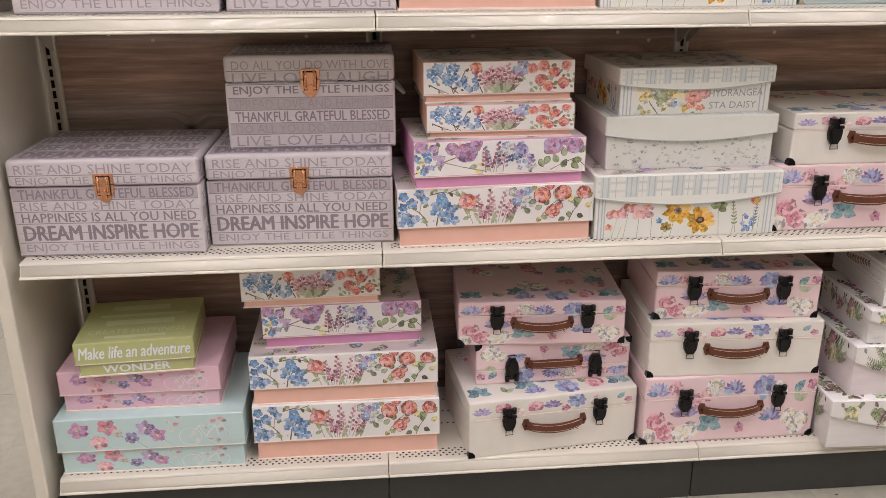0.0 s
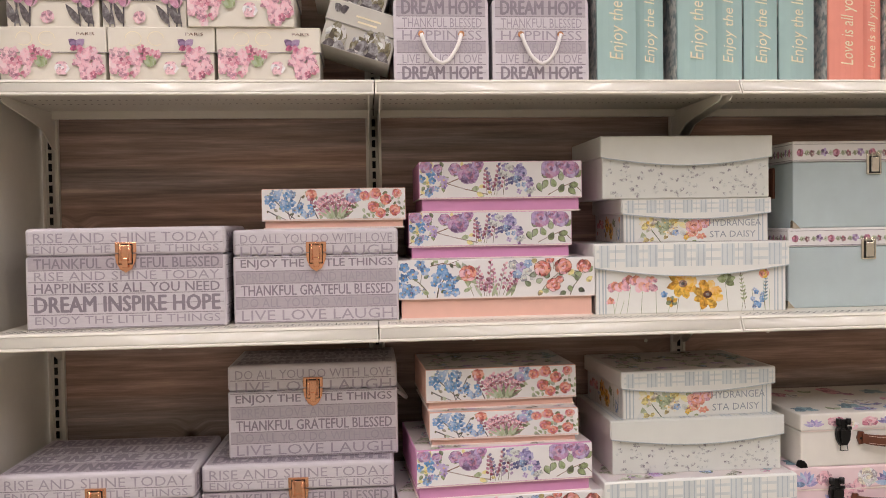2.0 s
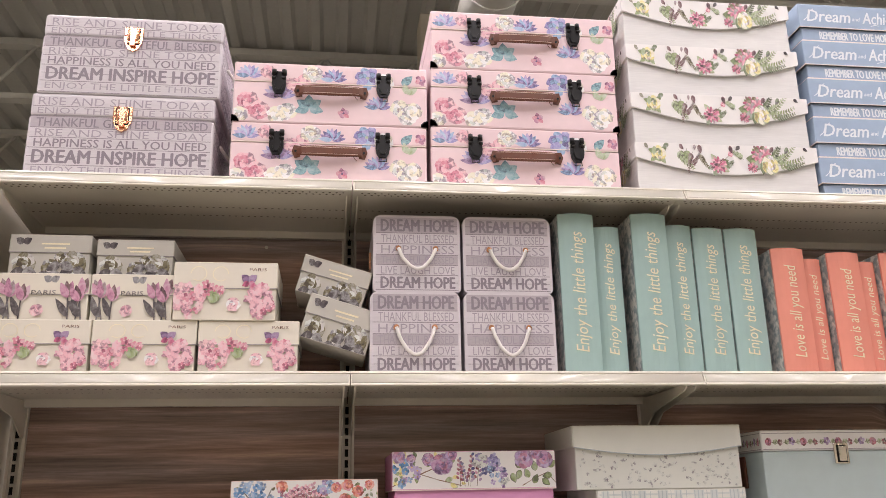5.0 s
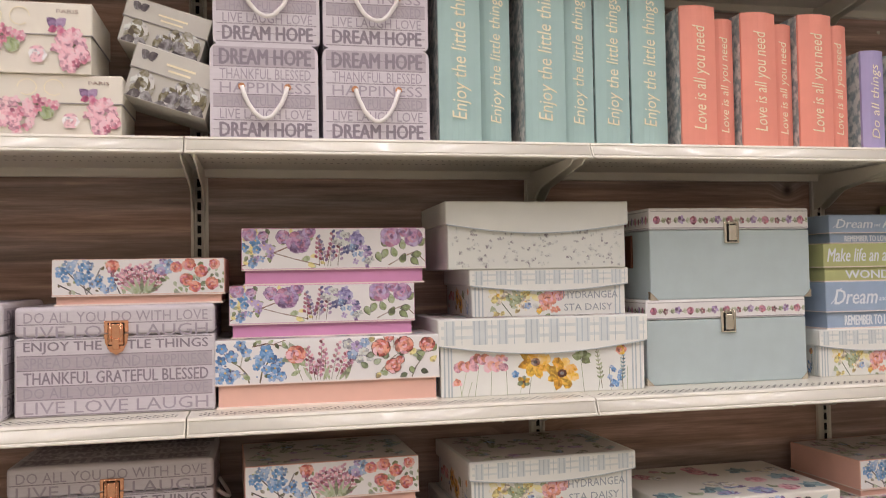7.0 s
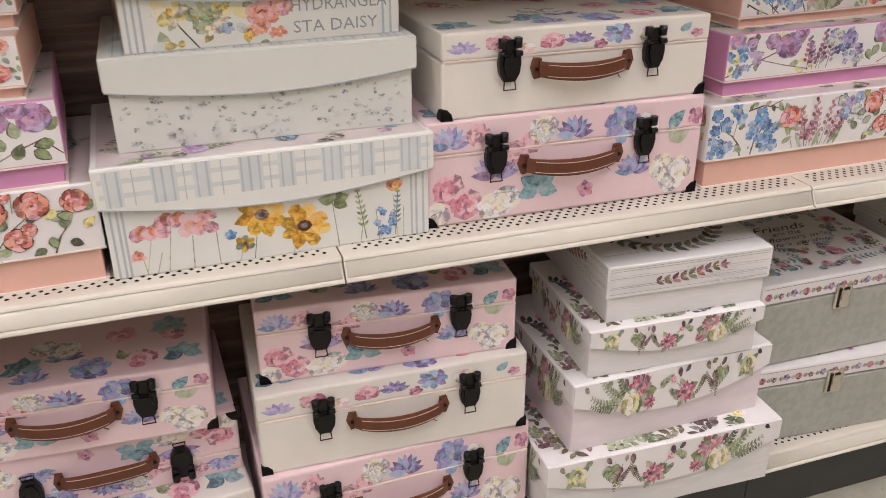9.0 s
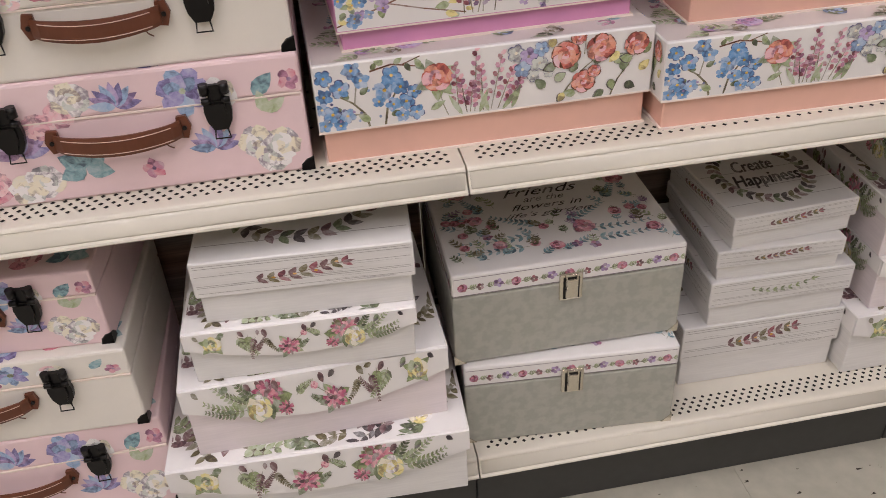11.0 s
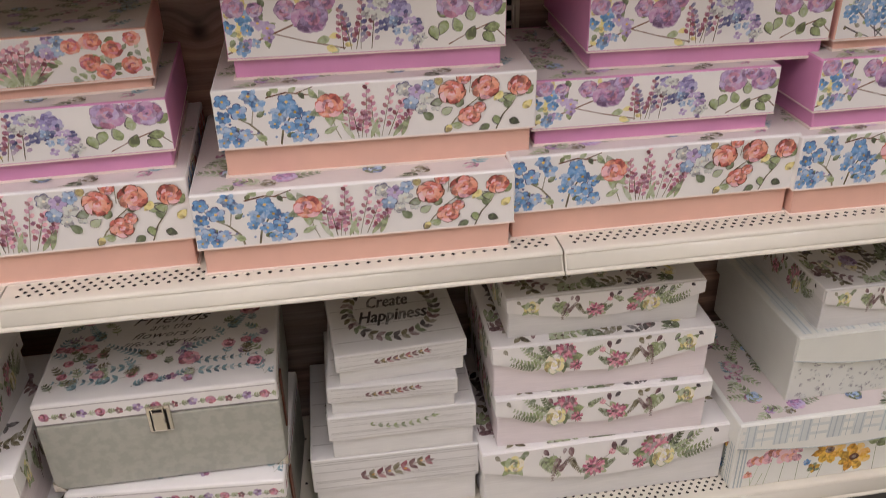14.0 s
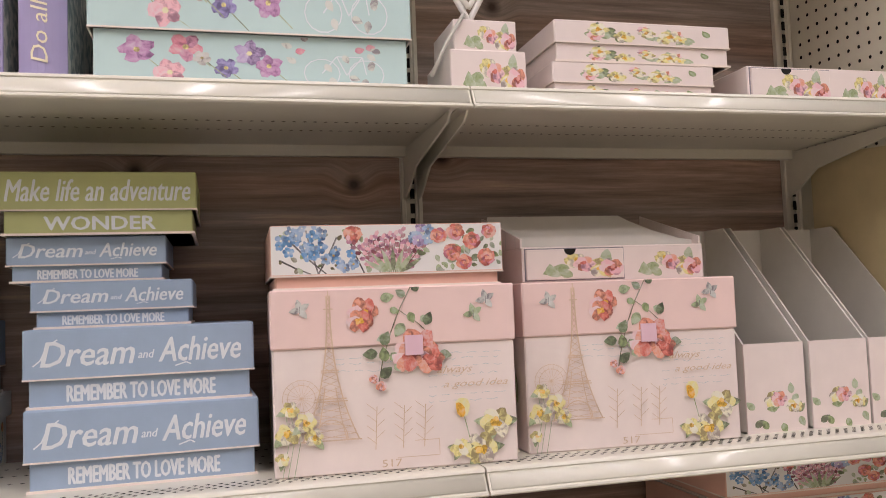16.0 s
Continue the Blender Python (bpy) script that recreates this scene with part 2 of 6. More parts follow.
def slab(x0, x1, y0, y1, z0, z1, bevel=0.0, seg=2):
    bm = bmesh.new()
    bmesh.ops.create_cube(bm, size=1.0)
    bmesh.ops.scale(bm, vec=(x1 - x0, y1 - y0, z1 - z0), verts=bm.verts)
    bmesh.ops.translate(bm, vec=((x0 + x1) / 2, (y0 + y1) / 2, (z0 + z1) / 2), verts=bm.verts)
    if bevel:
        bmesh.ops.bevel(bm, geom=bm.edges[:], offset=bevel, segments=seg, affect="EDGES", profile=0.5)
    return bm


def prism(profile, a, b, axis="x"):
    """A closed profile swept from a to b along an axis; profile is (y, z) for x, (x, z) for y, (x, y) for z."""
    bm = bmesh.new()
    put = {"x": lambda p, s: (s, p[0], p[1]), "y": lambda p, s: (p[0], s, p[1]), "z": lambda p, s: (p[0], p[1], s)}[axis]
    lo = [bm.verts.new(put(p, a)) for p in profile]
    hi = [bm.verts.new(put(p, b)) for p in profile]
    bm.faces.new(lo)
    bm.faces.new(hi[::-1])
    for i in range(len(profile)):
        j = (i + 1) % len(profile)
        bm.faces.new((lo[i], hi[i], hi[j], lo[j]))
    bmesh.ops.recalc_face_normals(bm, faces=bm.faces)
    return bm


def tube(points, r, seg=8):
    """A round cord along a line of points."""
    bm = bmesh.new()
    rings = []
    for i, p in enumerate(points):
        p = Vector(p)
        d = (Vector(points[min(i + 1, len(points) - 1)]) - Vector(points[max(i - 1, 0)])).normalized()
        u = d.orthogonal().normalized() if i == 0 else (u - d * u.dot(d)).normalized()
        v = d.cross(u)
        rings.append([bm.verts.new(p + r * (math.cos(2 * math.pi * s / seg) * u + math.sin(2 * math.pi * s / seg) * v)) for s in range(seg)])
    for a, b in zip(rings, rings[1:]):
        for s in range(seg):
            bm.faces.new((a[s], a[(s + 1) % seg], b[(s + 1) % seg], b[s])).smooth = True
    bm.faces.new(rings[0][::-1])
    bm.faces.new(rings[-1])
    bmesh.ops.recalc_face_normals(bm, faces=bm.faces)
    return bm


def cells(quads, name):
    """Many small flat quads or polygons in one mesh."""
    v, f = [], []
    for q in quads:
        f.append(tuple(range(len(v), len(v) + len(q))))
        v.extend(q)
    me = bpy.data.meshes.new(name)
    me.from_pydata(v, [], f)
    return me


LETTERS = {}


def letters(text, shear=0.0):
    """Triangles of a word in the built-in font, scaled into the unit box."""
    if (text, shear) not in LETTERS:
        cu = bpy.data.curves.new("lettering", "FONT")
        cu.body, cu.resolution_u, cu.shear = text, 2, shear
        ob = bpy.data.objects.new("lettering", cu)
        me = bpy.data.meshes.new_from_object(ob)
        co = np.array([v.co[:2] for v in me.vertices])
        lo, hi = co.min(0), co.max(0)
        LETTERS[text, shear] = ((co - lo) / (hi - lo), [tuple(p.vertices) for p in me.polygons], (hi - lo)[0] / (hi - lo)[1])
        bpy.data.objects.remove(ob)
        bpy.data.meshes.remove(me)
        bpy.data.curves.remove(cu)
    return LETTERS[text, shear]


class Print:
    """Flat printed artwork on a face: x to the right, z up, layer upon layer by hairs towards -y."""

    def __init__(self, w, h, seed=1):
        self.w, self.h, self.v, self.f, self.mi, self.mats, self.n = w, h, [], [], [], [], 0
        self.r = random.Random(seed)

    def slot(self, material):
        if material not in self.mats:
            self.mats.append(material)
        return self.mats.index(material)

    def poly(self, pts, material):
        self.n += 1
        y = -0.0003 - 2e-6 * self.n
        b = len(self.v)
        self.v += [(min(max(p[0], 0), self.w), y, min(max(p[1], 0), self.h)) for p in pts]
        self.f.append(tuple(range(b, b + len(pts))))
        self.mi.append(self.slot(material))

    def rect(self, x0, x1, z0, z1, material):
        self.poly([(x0, z0), (x1, z0), (x1, z1), (x0, z1)], material)

    def oval(self, x, z, a, b, ang, material, n=8):
        c, s = math.cos(ang), math.sin(ang)
        pts = [(a * math.cos(2 * math.pi * i / n), b * math.sin(2 * math.pi * i / n)) for i in range(n)]
        self.poly([(x + p * c - q * s, z + p * s + q * c) for p, q in pts], material)

    def leaf(self, x, z, length, ang, material, fat=0.32):
        c, s = math.cos(ang), math.sin(ang)
        out = [(0, 0), (0.12, -fat * 0.62), (0.34, -fat), (0.6, -fat * 0.86), (0.84, -fat * 0.42), (1, 0), (0.84, fat * 0.42), (0.6, fat * 0.86), (0.34, fat), (0.12, fat * 0.62)]
        self.poly([(x + length * (p * c - q * s), z + length * (p * s + q * c)) for p, q in out], material)

    def stem(self, pts, wid, material):
        for (x0, z0), (x1, z1) in zip(pts, pts[1:]):
            d = math.hypot(x1 - x0, z1 - z0) or 1
            nx, nz = -(z1 - z0) / d * wid / 2, (x1 - x0) / d * wid / 2
            self.poly([(x0 + nx, z0 + nz), (x1 + nx, z1 + nz), (x1 - nx, z1 - nz), (x0 - nx, z0 - nz)], material)

    def petal(self, x, z, a, b, ang, material, n=9, rough=0.22):
        """A petal with an uneven outline."""
        c, s = math.cos(ang), math.sin(ang)
        out = []
        for i in range(n):
            k = 1 + self.r.uniform(-rough, rough)
            p, q = a * k * math.cos(2 * math.pi * i / n), b * k * math.sin(2 * math.pi * i / n)
            out.append((x + p * c - q * s, z + p * s + q * c))
        self.poly(out, material)

    def flower(self, x, z, r, inks, n=5, core="yellow", turn=None, line=None):
        t = self.r.random() * 6.3 if turn is None else turn
        if line:
            for i in range(n):
                a = t + 2 * math.pi * i / n
                self.petal(x + r * 0.55 * math.cos(a), z + r * 0.55 * math.sin(a), r * 0.56, r * (2.9 / n if n > 5 else 0.50), a, INK[line], 8, 0.06)
        for i in range(n):
            a = t + 2 * math.pi * i / n
            self.petal(x + r * 0.55 * math.cos(a), z + r * 0.55 * math.sin(a), r * 0.50, r * (2.6 / n if n > 5 else 0.44), a, INK[inks[i % len(inks)]], 8)
        self.oval(x, z, r * 0.2, r * 0.2, 0, INK[core], 6)

    def rose(self, x, z, r, inks, line=None):
        """A loose rose: outer petals, inner folds, a darker heart."""
        t = self.r.random() * 6.3
        for ring, count, size in ((0.62, 6, 0.46), (0.34, 5, 0.36), (0.12, 3, 0.24)):
            for i in range(count):
                a = t + 2 * math.pi * i / count + ring * 3
                px, pz = x + r * ring * math.cos(a), z + r * ring * 0.92 * math.sin(a)
                if line and ring > 0.6:
                    self.petal(px, pz, r * size * 0.96, r * size * 1.24, a, INK[line], 9, 0.08)
                self.petal(px, pz, r * size * 0.82, r * size * 1.08, a, INK[inks[(i + int(ring * 10)) % len(inks)]], 9)
        self.petal(x, z, r * 0.13, r * 0.09, 0.5, INK[inks[-1]], 6)

    def cluster(self, x, z, rx, rz, count, r, inks, core="cream"):
        for _ in range(count):
            a, d = self.r.random() * 6.3, math.sqrt(self.r.random())
            self.flower(x + rx * d * math.cos(a), z + rz * d * math.sin(a), r * self.r.uniform(0.75, 1.15), [self.r.choice(inks)], 4 + int(self.r.random() * 2), core)

    def spike(self, x, z, height, ang, inks):
        c, s = math.cos(ang), math.sin(ang)
        self.stem([(x, z), (x + height * c, z + height * s)], 0.0012, INK["stem"])
        k = 11
        for i in range(k):
            d = height * (0.25 + 0.75 * i / (k - 1))
            side = 0.005 * (1.2 - i / k) * (1 if i % 2 else -1)
            self.oval(x + d * c - side * s, z + d * s + side * c, 0.0042, 0.0030, ang + (0.7 if i % 2 else -0.7), INK[inks[i % len(inks)]], 6)

    def twig(self, x, z, length, ang, ink, n=5, size=0.014, wid=0.0012):
        c, s = math.cos(ang), math.sin(ang)
        self.stem([(x, z), (x + length * c, z + length * s)], wid, INK["stem"])
        for i in range(n):
            d = length * (0.25 + 0.75 * i / n)
            for side in (0.8, -0.8):
                self.leaf(x + d * c, z + d * s, size * (1.1 - 0.5 * i / n), ang + side, INK[ink], 0.21)

    def text(self, word, x0, x1, z0, z1, material, shear=0.0, up=False, keep=False, bold=0.0):
        if bold:
            e = bold * (z1 - z0)
            for dx, dz in ((-e, 0), (e, 0), (0, -e * 0.6), (0, e * 0.6)):
                self.text(word, x0 + dx, x1 + dx, z0 + dz, z1 + dz, material, shear, up, keep)
        co, faces, aspect = letters(word, shear)
        self.n += 1
        y, b, k = -0.0003 - 2e-6 * self.n, len(self.v), self.slot(material)
        if keep:
            wd = min(x1 - x0, (z1 - z0) * aspect)
            x0, x1 = (x0 + x1 - wd) / 2, (x0 + x1 + wd) / 2
        for p, q in co:
            self.v.append((x1 - (x1 - x0) * q, y, z0 + (z1 - z0) * p) if up else (x0 + (x1 - x0) * p, y, z0 + (z1 - z0) * q))
        for f in faces:
            self.f.append(tuple(i + b for i in f))
            self.mi.append(k)

    def mesh(self, name):
        me = bpy.data.meshes.new(name)
        me.from_pydata(self.v, [], self.f)
        for m in self.mats:
            me.materials.append(m)
        me.polygons.foreach_set("material_index", self.mi)
        return me


def stick(name, pr, parent, x0, x1, z0, z1, y=0.0, m=None, label=""):
    """Lays a finished print (mesh, w, h) on the face y of a thing, between x0..x1 and z0..z1."""
    me, w, h = pr
    ob = tagged(part(name, me, None, parent, label), kind="stuff")
    ob.matrix_local = (m or Matrix()) @ Matrix.Translation((x0, y, z0)) @ Matrix.Diagonal(((x1 - x0) / w, 1, (z1 - z0) / h, 1))
    return ob


def done(pr, name):
    return (pr.mesh(name), pr.w, pr.h)


def left_side(w, d):
    """Maps a print drawn along 0..d onto the left flank (x = -w/2), reading from the back to the front."""
    return Matrix.Translation((-w / 2, d, 0)) @ Matrix.Rotation(-math.pi / 2, 4, "Z")


def right_side(w, d):
    return Matrix.Translation((w / 2, 0, 0)) @ Matrix.Rotation(math.pi / 2, 4, "Z")


def top_side(w, d, h):
    """Maps a print onto the top face: its z runs to the back."""
    return Matrix.Translation((0, 0, h)) @ Matrix.Rotation(-math.pi / 2, 4, "X")


# ---- setting ----
W, BACK, BAYS = 0.762, 0.36, 5
Z0, Z1, Z2, Z3, Z4 = 0.162, 0.70, 1.20, 1.697, 2.121
X0, X1, Y0, Y1, TOP = -7.0, 11.0, -6.0, 9.0, 5.3
tagged(part("floor", slab(X0, X1, Y0, Y1, -0.1, -0.004), M["grout"]), "dark joints and subfloor under store tiles", "floor", kind="structure")
for nm, b in dict(wall_west=(X0 - 0.15, X0, Y0, Y1), wall_east=(X1, X1 + 0.15, Y0, Y1), wall_south=(X0, X1, Y0 - 0.15, Y0), wall_north=(X0, X1, Y1, Y1 + 0.15)).items():
    tagged(part(nm, slab(*b, 0, TOP), M["wall"]), "plain painted store wall", "wall", kind="structure")
ribs, s = [], X0
while s < X1:
    ribs += [(s, TOP), (s + 0.10, TOP), (s + 0.13, TOP - 0.05), (s + 0.20, TOP - 0.05), (s + 0.23, TOP)]
    s += 0.23
tagged(part("ceiling", prism(ribs + [(X1 + 0.3, TOP + 0.1), (X0, TOP + 0.1)], Y0, Y1, "y"), M["deck"]), "ribbed grey metal roof deck", "ceiling", kind="structure")


def joist(y):
    ob = thing("roof_joist", pose(0, y, TOP - 0.62), "pale open-web steel roof joist", "joist", "roof joists")
    part("top_chord", slab(X0, X1, -0.05, 0.05, 0.5, 0.56), M["joist"], ob)
    part("bottom_chord", slab(X0, X1, -0.05, 0.05, 0, 0.05), M["joist"], ob)
    bm = bmesh.new()
    x, up = X0, True
    while x < X1 - 0.4:
        t = tube([(x, 0, 0.03 if up else 0.52), (x + 0.4, 0, 0.52 if up else 0.03)], 0.015, 6)
        me = bpy.data.meshes.new("w")
        t.to_mesh(me)
        t.free()
        bm.from_mesh(me)
        bpy.data.meshes.remove(me)
        x, up = x + 0.4, not up
    part("web", bm, M["joist"], ob)


for y in (-4.5, -2.6, -0.7, 1.2, 3.1, 5.0, 6.9):
    joist(y)
duct = thing("air_duct", pose(1.62, 0, 4.35), "round grey spiral air duct under the roof", "duct")
part("pipe", tube([(0, Y0, 0), (0, Y1, 0)], 0.17, 20), M["joist"], duct)
for i in range(20):
    part("hoop", tube([(0.175 * math.cos(a * math.pi / 8), -1 + i * 0.5, 0.175 * math.sin(a * math.pi / 8)) for a in range(17)], 0.008, 5), M["joist"], duct)
col = thing("roof_column", pose(1.5, 4.4, 0), "white boxed roof column", "column")
part("shaft", slab(-0.13, 0.13, -0.13, 0.13, 0, TOP - 0.05, 0.01), M["wall"], col)
for lx in LAMP_ROWS:
    # the third strip of each row is unseen, added for that longer lamp
    for i in range(3):
        ob = thing("strip_light", pose(lx, 1.38 - i * 2.5, LAMP_Z, 0, 0, 90), "white fluorescent strip light under the roof, lit", "ceiling light", "strip lights")
        part("housing", slab(-1.22, 1.22, -0.11, 0.11, 0.05, 0.12, 0.01), M["joist"], ob)
        for s in (-0.06, 0.06):
            part("tube", tube([(-1.2, s, 0.025), (1.2, s, 0.025)], 0.019, 10), M["tube"], ob)
        for s in (-0.9, 0.9):
            part("hanger", slab(s - 0.01, s + 0.01, -0.01, 0.01, 0.12, TOP - LAMP_Z), M["joist"], ob)
far = copy_thing(ob, pose(-3.0, 3.9, LAMP_Z))

# unseen block in place of assumed shelving, added to screen low lamp light
opposite = thing("opposite_shelving", pose(1.9, -2.75, 0), "plain unseen block across the aisle, added to screen low lamp light", "shelving")
part("back", slab(-5.0, 5.0, -0.4, 0.0, 0.1, 2.1, 0.004), M["wall"], opposite)
part("plinth", slab(-5.0, 5.0, -0.4, -0.03, 0, 0.1, 0.002), M["kick"], opposite)

# ---- shelving bays ----
NOSE, SLANT, LIP = -0.014, 0.016, 0.033


def lip_profile(h):
    """The shelf edge: deck, rounded nose, slanted face with a shallow price channel, hem."""
    f, g = NOSE, NOSE - SLANT
    return [(BACK - 0.02, 0), (f + 0.005, 0), (f + 0.0015, -0.0006), (f - 0.0005, -0.0022), (f - 0.0022, -0.0050), (f - 0.0008, -0.0068), (g + 0.0052, -h + 0.0066), (g + 0.0010, -h + 0.0046), (g, -h + 0.002), (g + 0.002, -h), (g + 0.010, -h),
            (f + 0.010, -h + 0.006), (f + 0.014, -0.016), (BACK - 0.034, -0.016), (BACK - 0.034, -0.034), (BACK - 0.02, -0.034)]


def channel_strip(h):
    """The bowed plastic price strip held in the lip, from hem to nose."""
    lo, hi, n = -h + 0.0062, -0.0066, 7
    y0, y1 = NOSE - SLANT + 0.0046, NOSE - 0.0012
    front = [(y0 + (y1 - y0) * i / n - 0.0022 * math.sin(math.pi * i / n) ** 0.8, lo + (hi - lo) * i / n - 0.0011 * math.sin(math.pi * i / n)) for i in range(n + 1)]
    bm = prism(front + [(y1 + 0.002, hi + 0.0005), (y0 + 0.002, lo + 0.0005)], 0.004, W - 0.004, "x")
    for f in bm.faces:
        f.smooth = abs(f.normal.x) < 0.5 and f.normal.y < -0.2
    return bm


def hole_rows(rows, y0, pitch_y):
    quads = []
    for r in range(rows):
        for i in range(49):
            x, y = 0.022 + i * 0.0150 + (0.0075 if r % 2 else 0), y0 + r * pitch_y
            if x < W - 0.018:
                quads.append([(x + q * math.cos(a * math.pi / 4), y + q * math.sin(a * math.pi / 4), 0.0006) for a, q in ((0, 0.0034), (1, 0.0026), (2, 0.0034), (3, 0.0026), (4, 0.0034), (5, 0.0026), (6, 0.0034), (7, 0.0026))])
    return quads


# flat dots on uncut metal; the darkness of the holes is only colour
HOLES = cells(hole_rows(4, 0.0055, 0.0092) + hole_rows(2, 0.15, 0.06) + hole_rows(1, 0.27, 0.06), "perforations")
HOLES_UNDER = cells([[(x, y, -0.0166) for x, y, z in q] for q in hole_rows(2, 0.030, 0.0125) + hole_rows(1, 0.15, 0.06) + hole_rows(1, 0.21, 0.06)], "perforations")
LEVELS = [Z0, Z1, Z2, Z3, Z4]
POST = [(-0.018, -0.012), (-0.018, 0), (-0.012, 0), (-0.010, -0.004), (-0.0065, -0.004), (-0.0065, -0.010), (0.0065, -0.010), (0.0065, -0.004), (0.010, -0.004), (0.012, 0), (0.018, 0), (0.018, -0.012)]
POST = [(x, -y) for x, y in POST]
SLOTS = cells([[(-0.004, -0.0015, z), (0.004, -0.0015, z), (0.004, -0.0015, z + 0.0175), (-0.004, -0.0015, z + 0.0175)] for z in [0.12 + 0.0254 * i for i in range(80)]], "slots")


def bracket():
    bm = prism([(BACK - 0.012, -0.020), (BACK - 0.012, -0.105), (BACK - 0.035, -0.100), (BACK - 0.10, -0.062), (0.06, -0.034), (0.04, -0.020)], -0.0016, 0.0016, "x")
    return bm


for bay in range(BAYS):
    ob = thing("shelving_bay", pose(bay * W, 0, 0), "cream enamelled store shelving bay with rustic wood-print back", "shelving", "store shelving bays")
    part("back_panel", slab(0.019, W - 0.019, BACK - 0.003, BACK + 0.015, 0.10, 2.24), M["back"], ob, "grey-brown wood-print back panel")
    for rx, rz in ((0.10, 0.63), (0.27, 0.61), (0.52, 0.62), (0.14, 1.13), (0.24, 1.115), (0.60, 1.12), (0.68, 1.10), (0.20, 2.06), (0.55, 2.07)):
        part("rivet", tube([(rx, BACK - 0.0050, rz), (rx, BACK - 0.0025, rz)], 0.0045, 10), M["enamel"], ob, "pale rivet head")
    kick = part("kick_plate", slab(0.001, W - 0.001, 0.004, 0.022, 0, Z0 - LIP + 0.02, 0.002), M["kick"], ob, "dark grey kick plate")
    for i, z in enumerate(LEVELS):
        h = LIP
        sh = part("shelf", prism([(p, q) for p, q in lip_profile(h)], 0.0012, W - 0.0012, "x"), M["enamel"], ob)
        sh.location = (0, 0, z)
        tagged(part("hole_band", HOLES, M["slot"], sh, "rows of punched holes"), kind="stuff")
        part("price_channel", channel_strip(h), M["channel"], sh, "glossy cream plastic price strip")
        if i:
            tagged(part("perforation", HOLES_UNDER, M["underslot"], sh, "punched holes in the underside"), kind="stuff")
            for x in (0.012, W - 0.012):
                br = part("bracket", bracket(), M["enamel"], sh)
                br.location = (x, 0, 0)
for j in range(BAYS + 1):
    ob = thing("shelf_upright", pose(j * W, BACK - 0.012, 0), "cream slotted steel shelving upright", "upright", "slotted uprights")
    part("post", prism(POST, 0.10, 2.24, "z"), M["enamel"], ob)
    tagged(part("slot_strip", SLOTS, M["slot"], ob, "column of dark slots"), kind="stuff")
end = thing("end_panel", pose(-0.032, 0, 0), "cream end panel of the shelving", "end panel")
part("panel", slab(-0.010, 0.008, -0.020, BACK + 0.03, 0.09, 2.13, 0.003), M["enamel"], end)
part("front_trim", slab(-0.016, 0.013, -0.040, -0.0205, 0, 2.13, 0.004), M["enamel"], end)
part("foot", slab(-0.010, 0.008, -0.012, BACK + 0.03, 0, 0.0895, 0.002), M["kick"], end, "dark grey foot")
peg = thing("pegboard_panel", pose(BAYS * W + 0.028, 0, 0), "cream pegboard end panel with punched holes", "pegboard")
part("panel", slab(-0.008, 0.012, -0.02, BACK + 0.03, 0, 2.24, 0.002), M["peg"], peg)
part("hole_field", cells([[(-0.0086, y + 0.0035 * math.cos(a * math.pi / 4), z + 0.0035 * math.sin(a * math.pi / 4)) for a in range(8)] for y in [0.02 + 0.0254 * i for i in range(13)] for z in [1.66 + 0.0254 * i for i in range(22)]], "peg_holes"), M["slot"], peg)
tanb = thing("tan_board", pose(BAYS * W + 0.008, 0, Z2 + 0.002), "tan hardboard sheet leaning on the end panel", "board")
part("sheet", prism([(0.02, 0.0), (0.30, 0.0), (0.30, 0.455), (0.26, 0.458), (0.02, 0.44)], -0.004, 0.004, "x"), M["tan"], tanb)
sign = thing("aisle_sign", pose(-0.040, -0.0415, 1.952), "red aisle number sign with white numeral", "sign")
part("plate", slab(-0.17, 0.035, -0.004, 0.002, 0, 0.125, 0.002), M["red"], sign)
pr = Print(0.06, 0.06)
pr.text("4", 0, 0.045, 0, 0.055, M["whiteink"])
stick("numeral", done(pr, "numeral"), sign, -0.045, 0.015, 0.03, 0.095, -0.004)


# ---- printed artwork ----
def branch(pr, pts, wid, ink):
    """A stem that thins towards its tip."""
    n = len(pts) - 1
    for i in range(n):
        pr.stem(pts[i:i + 2], wid * (1.0 - 0.55 * i / n), INK[ink])


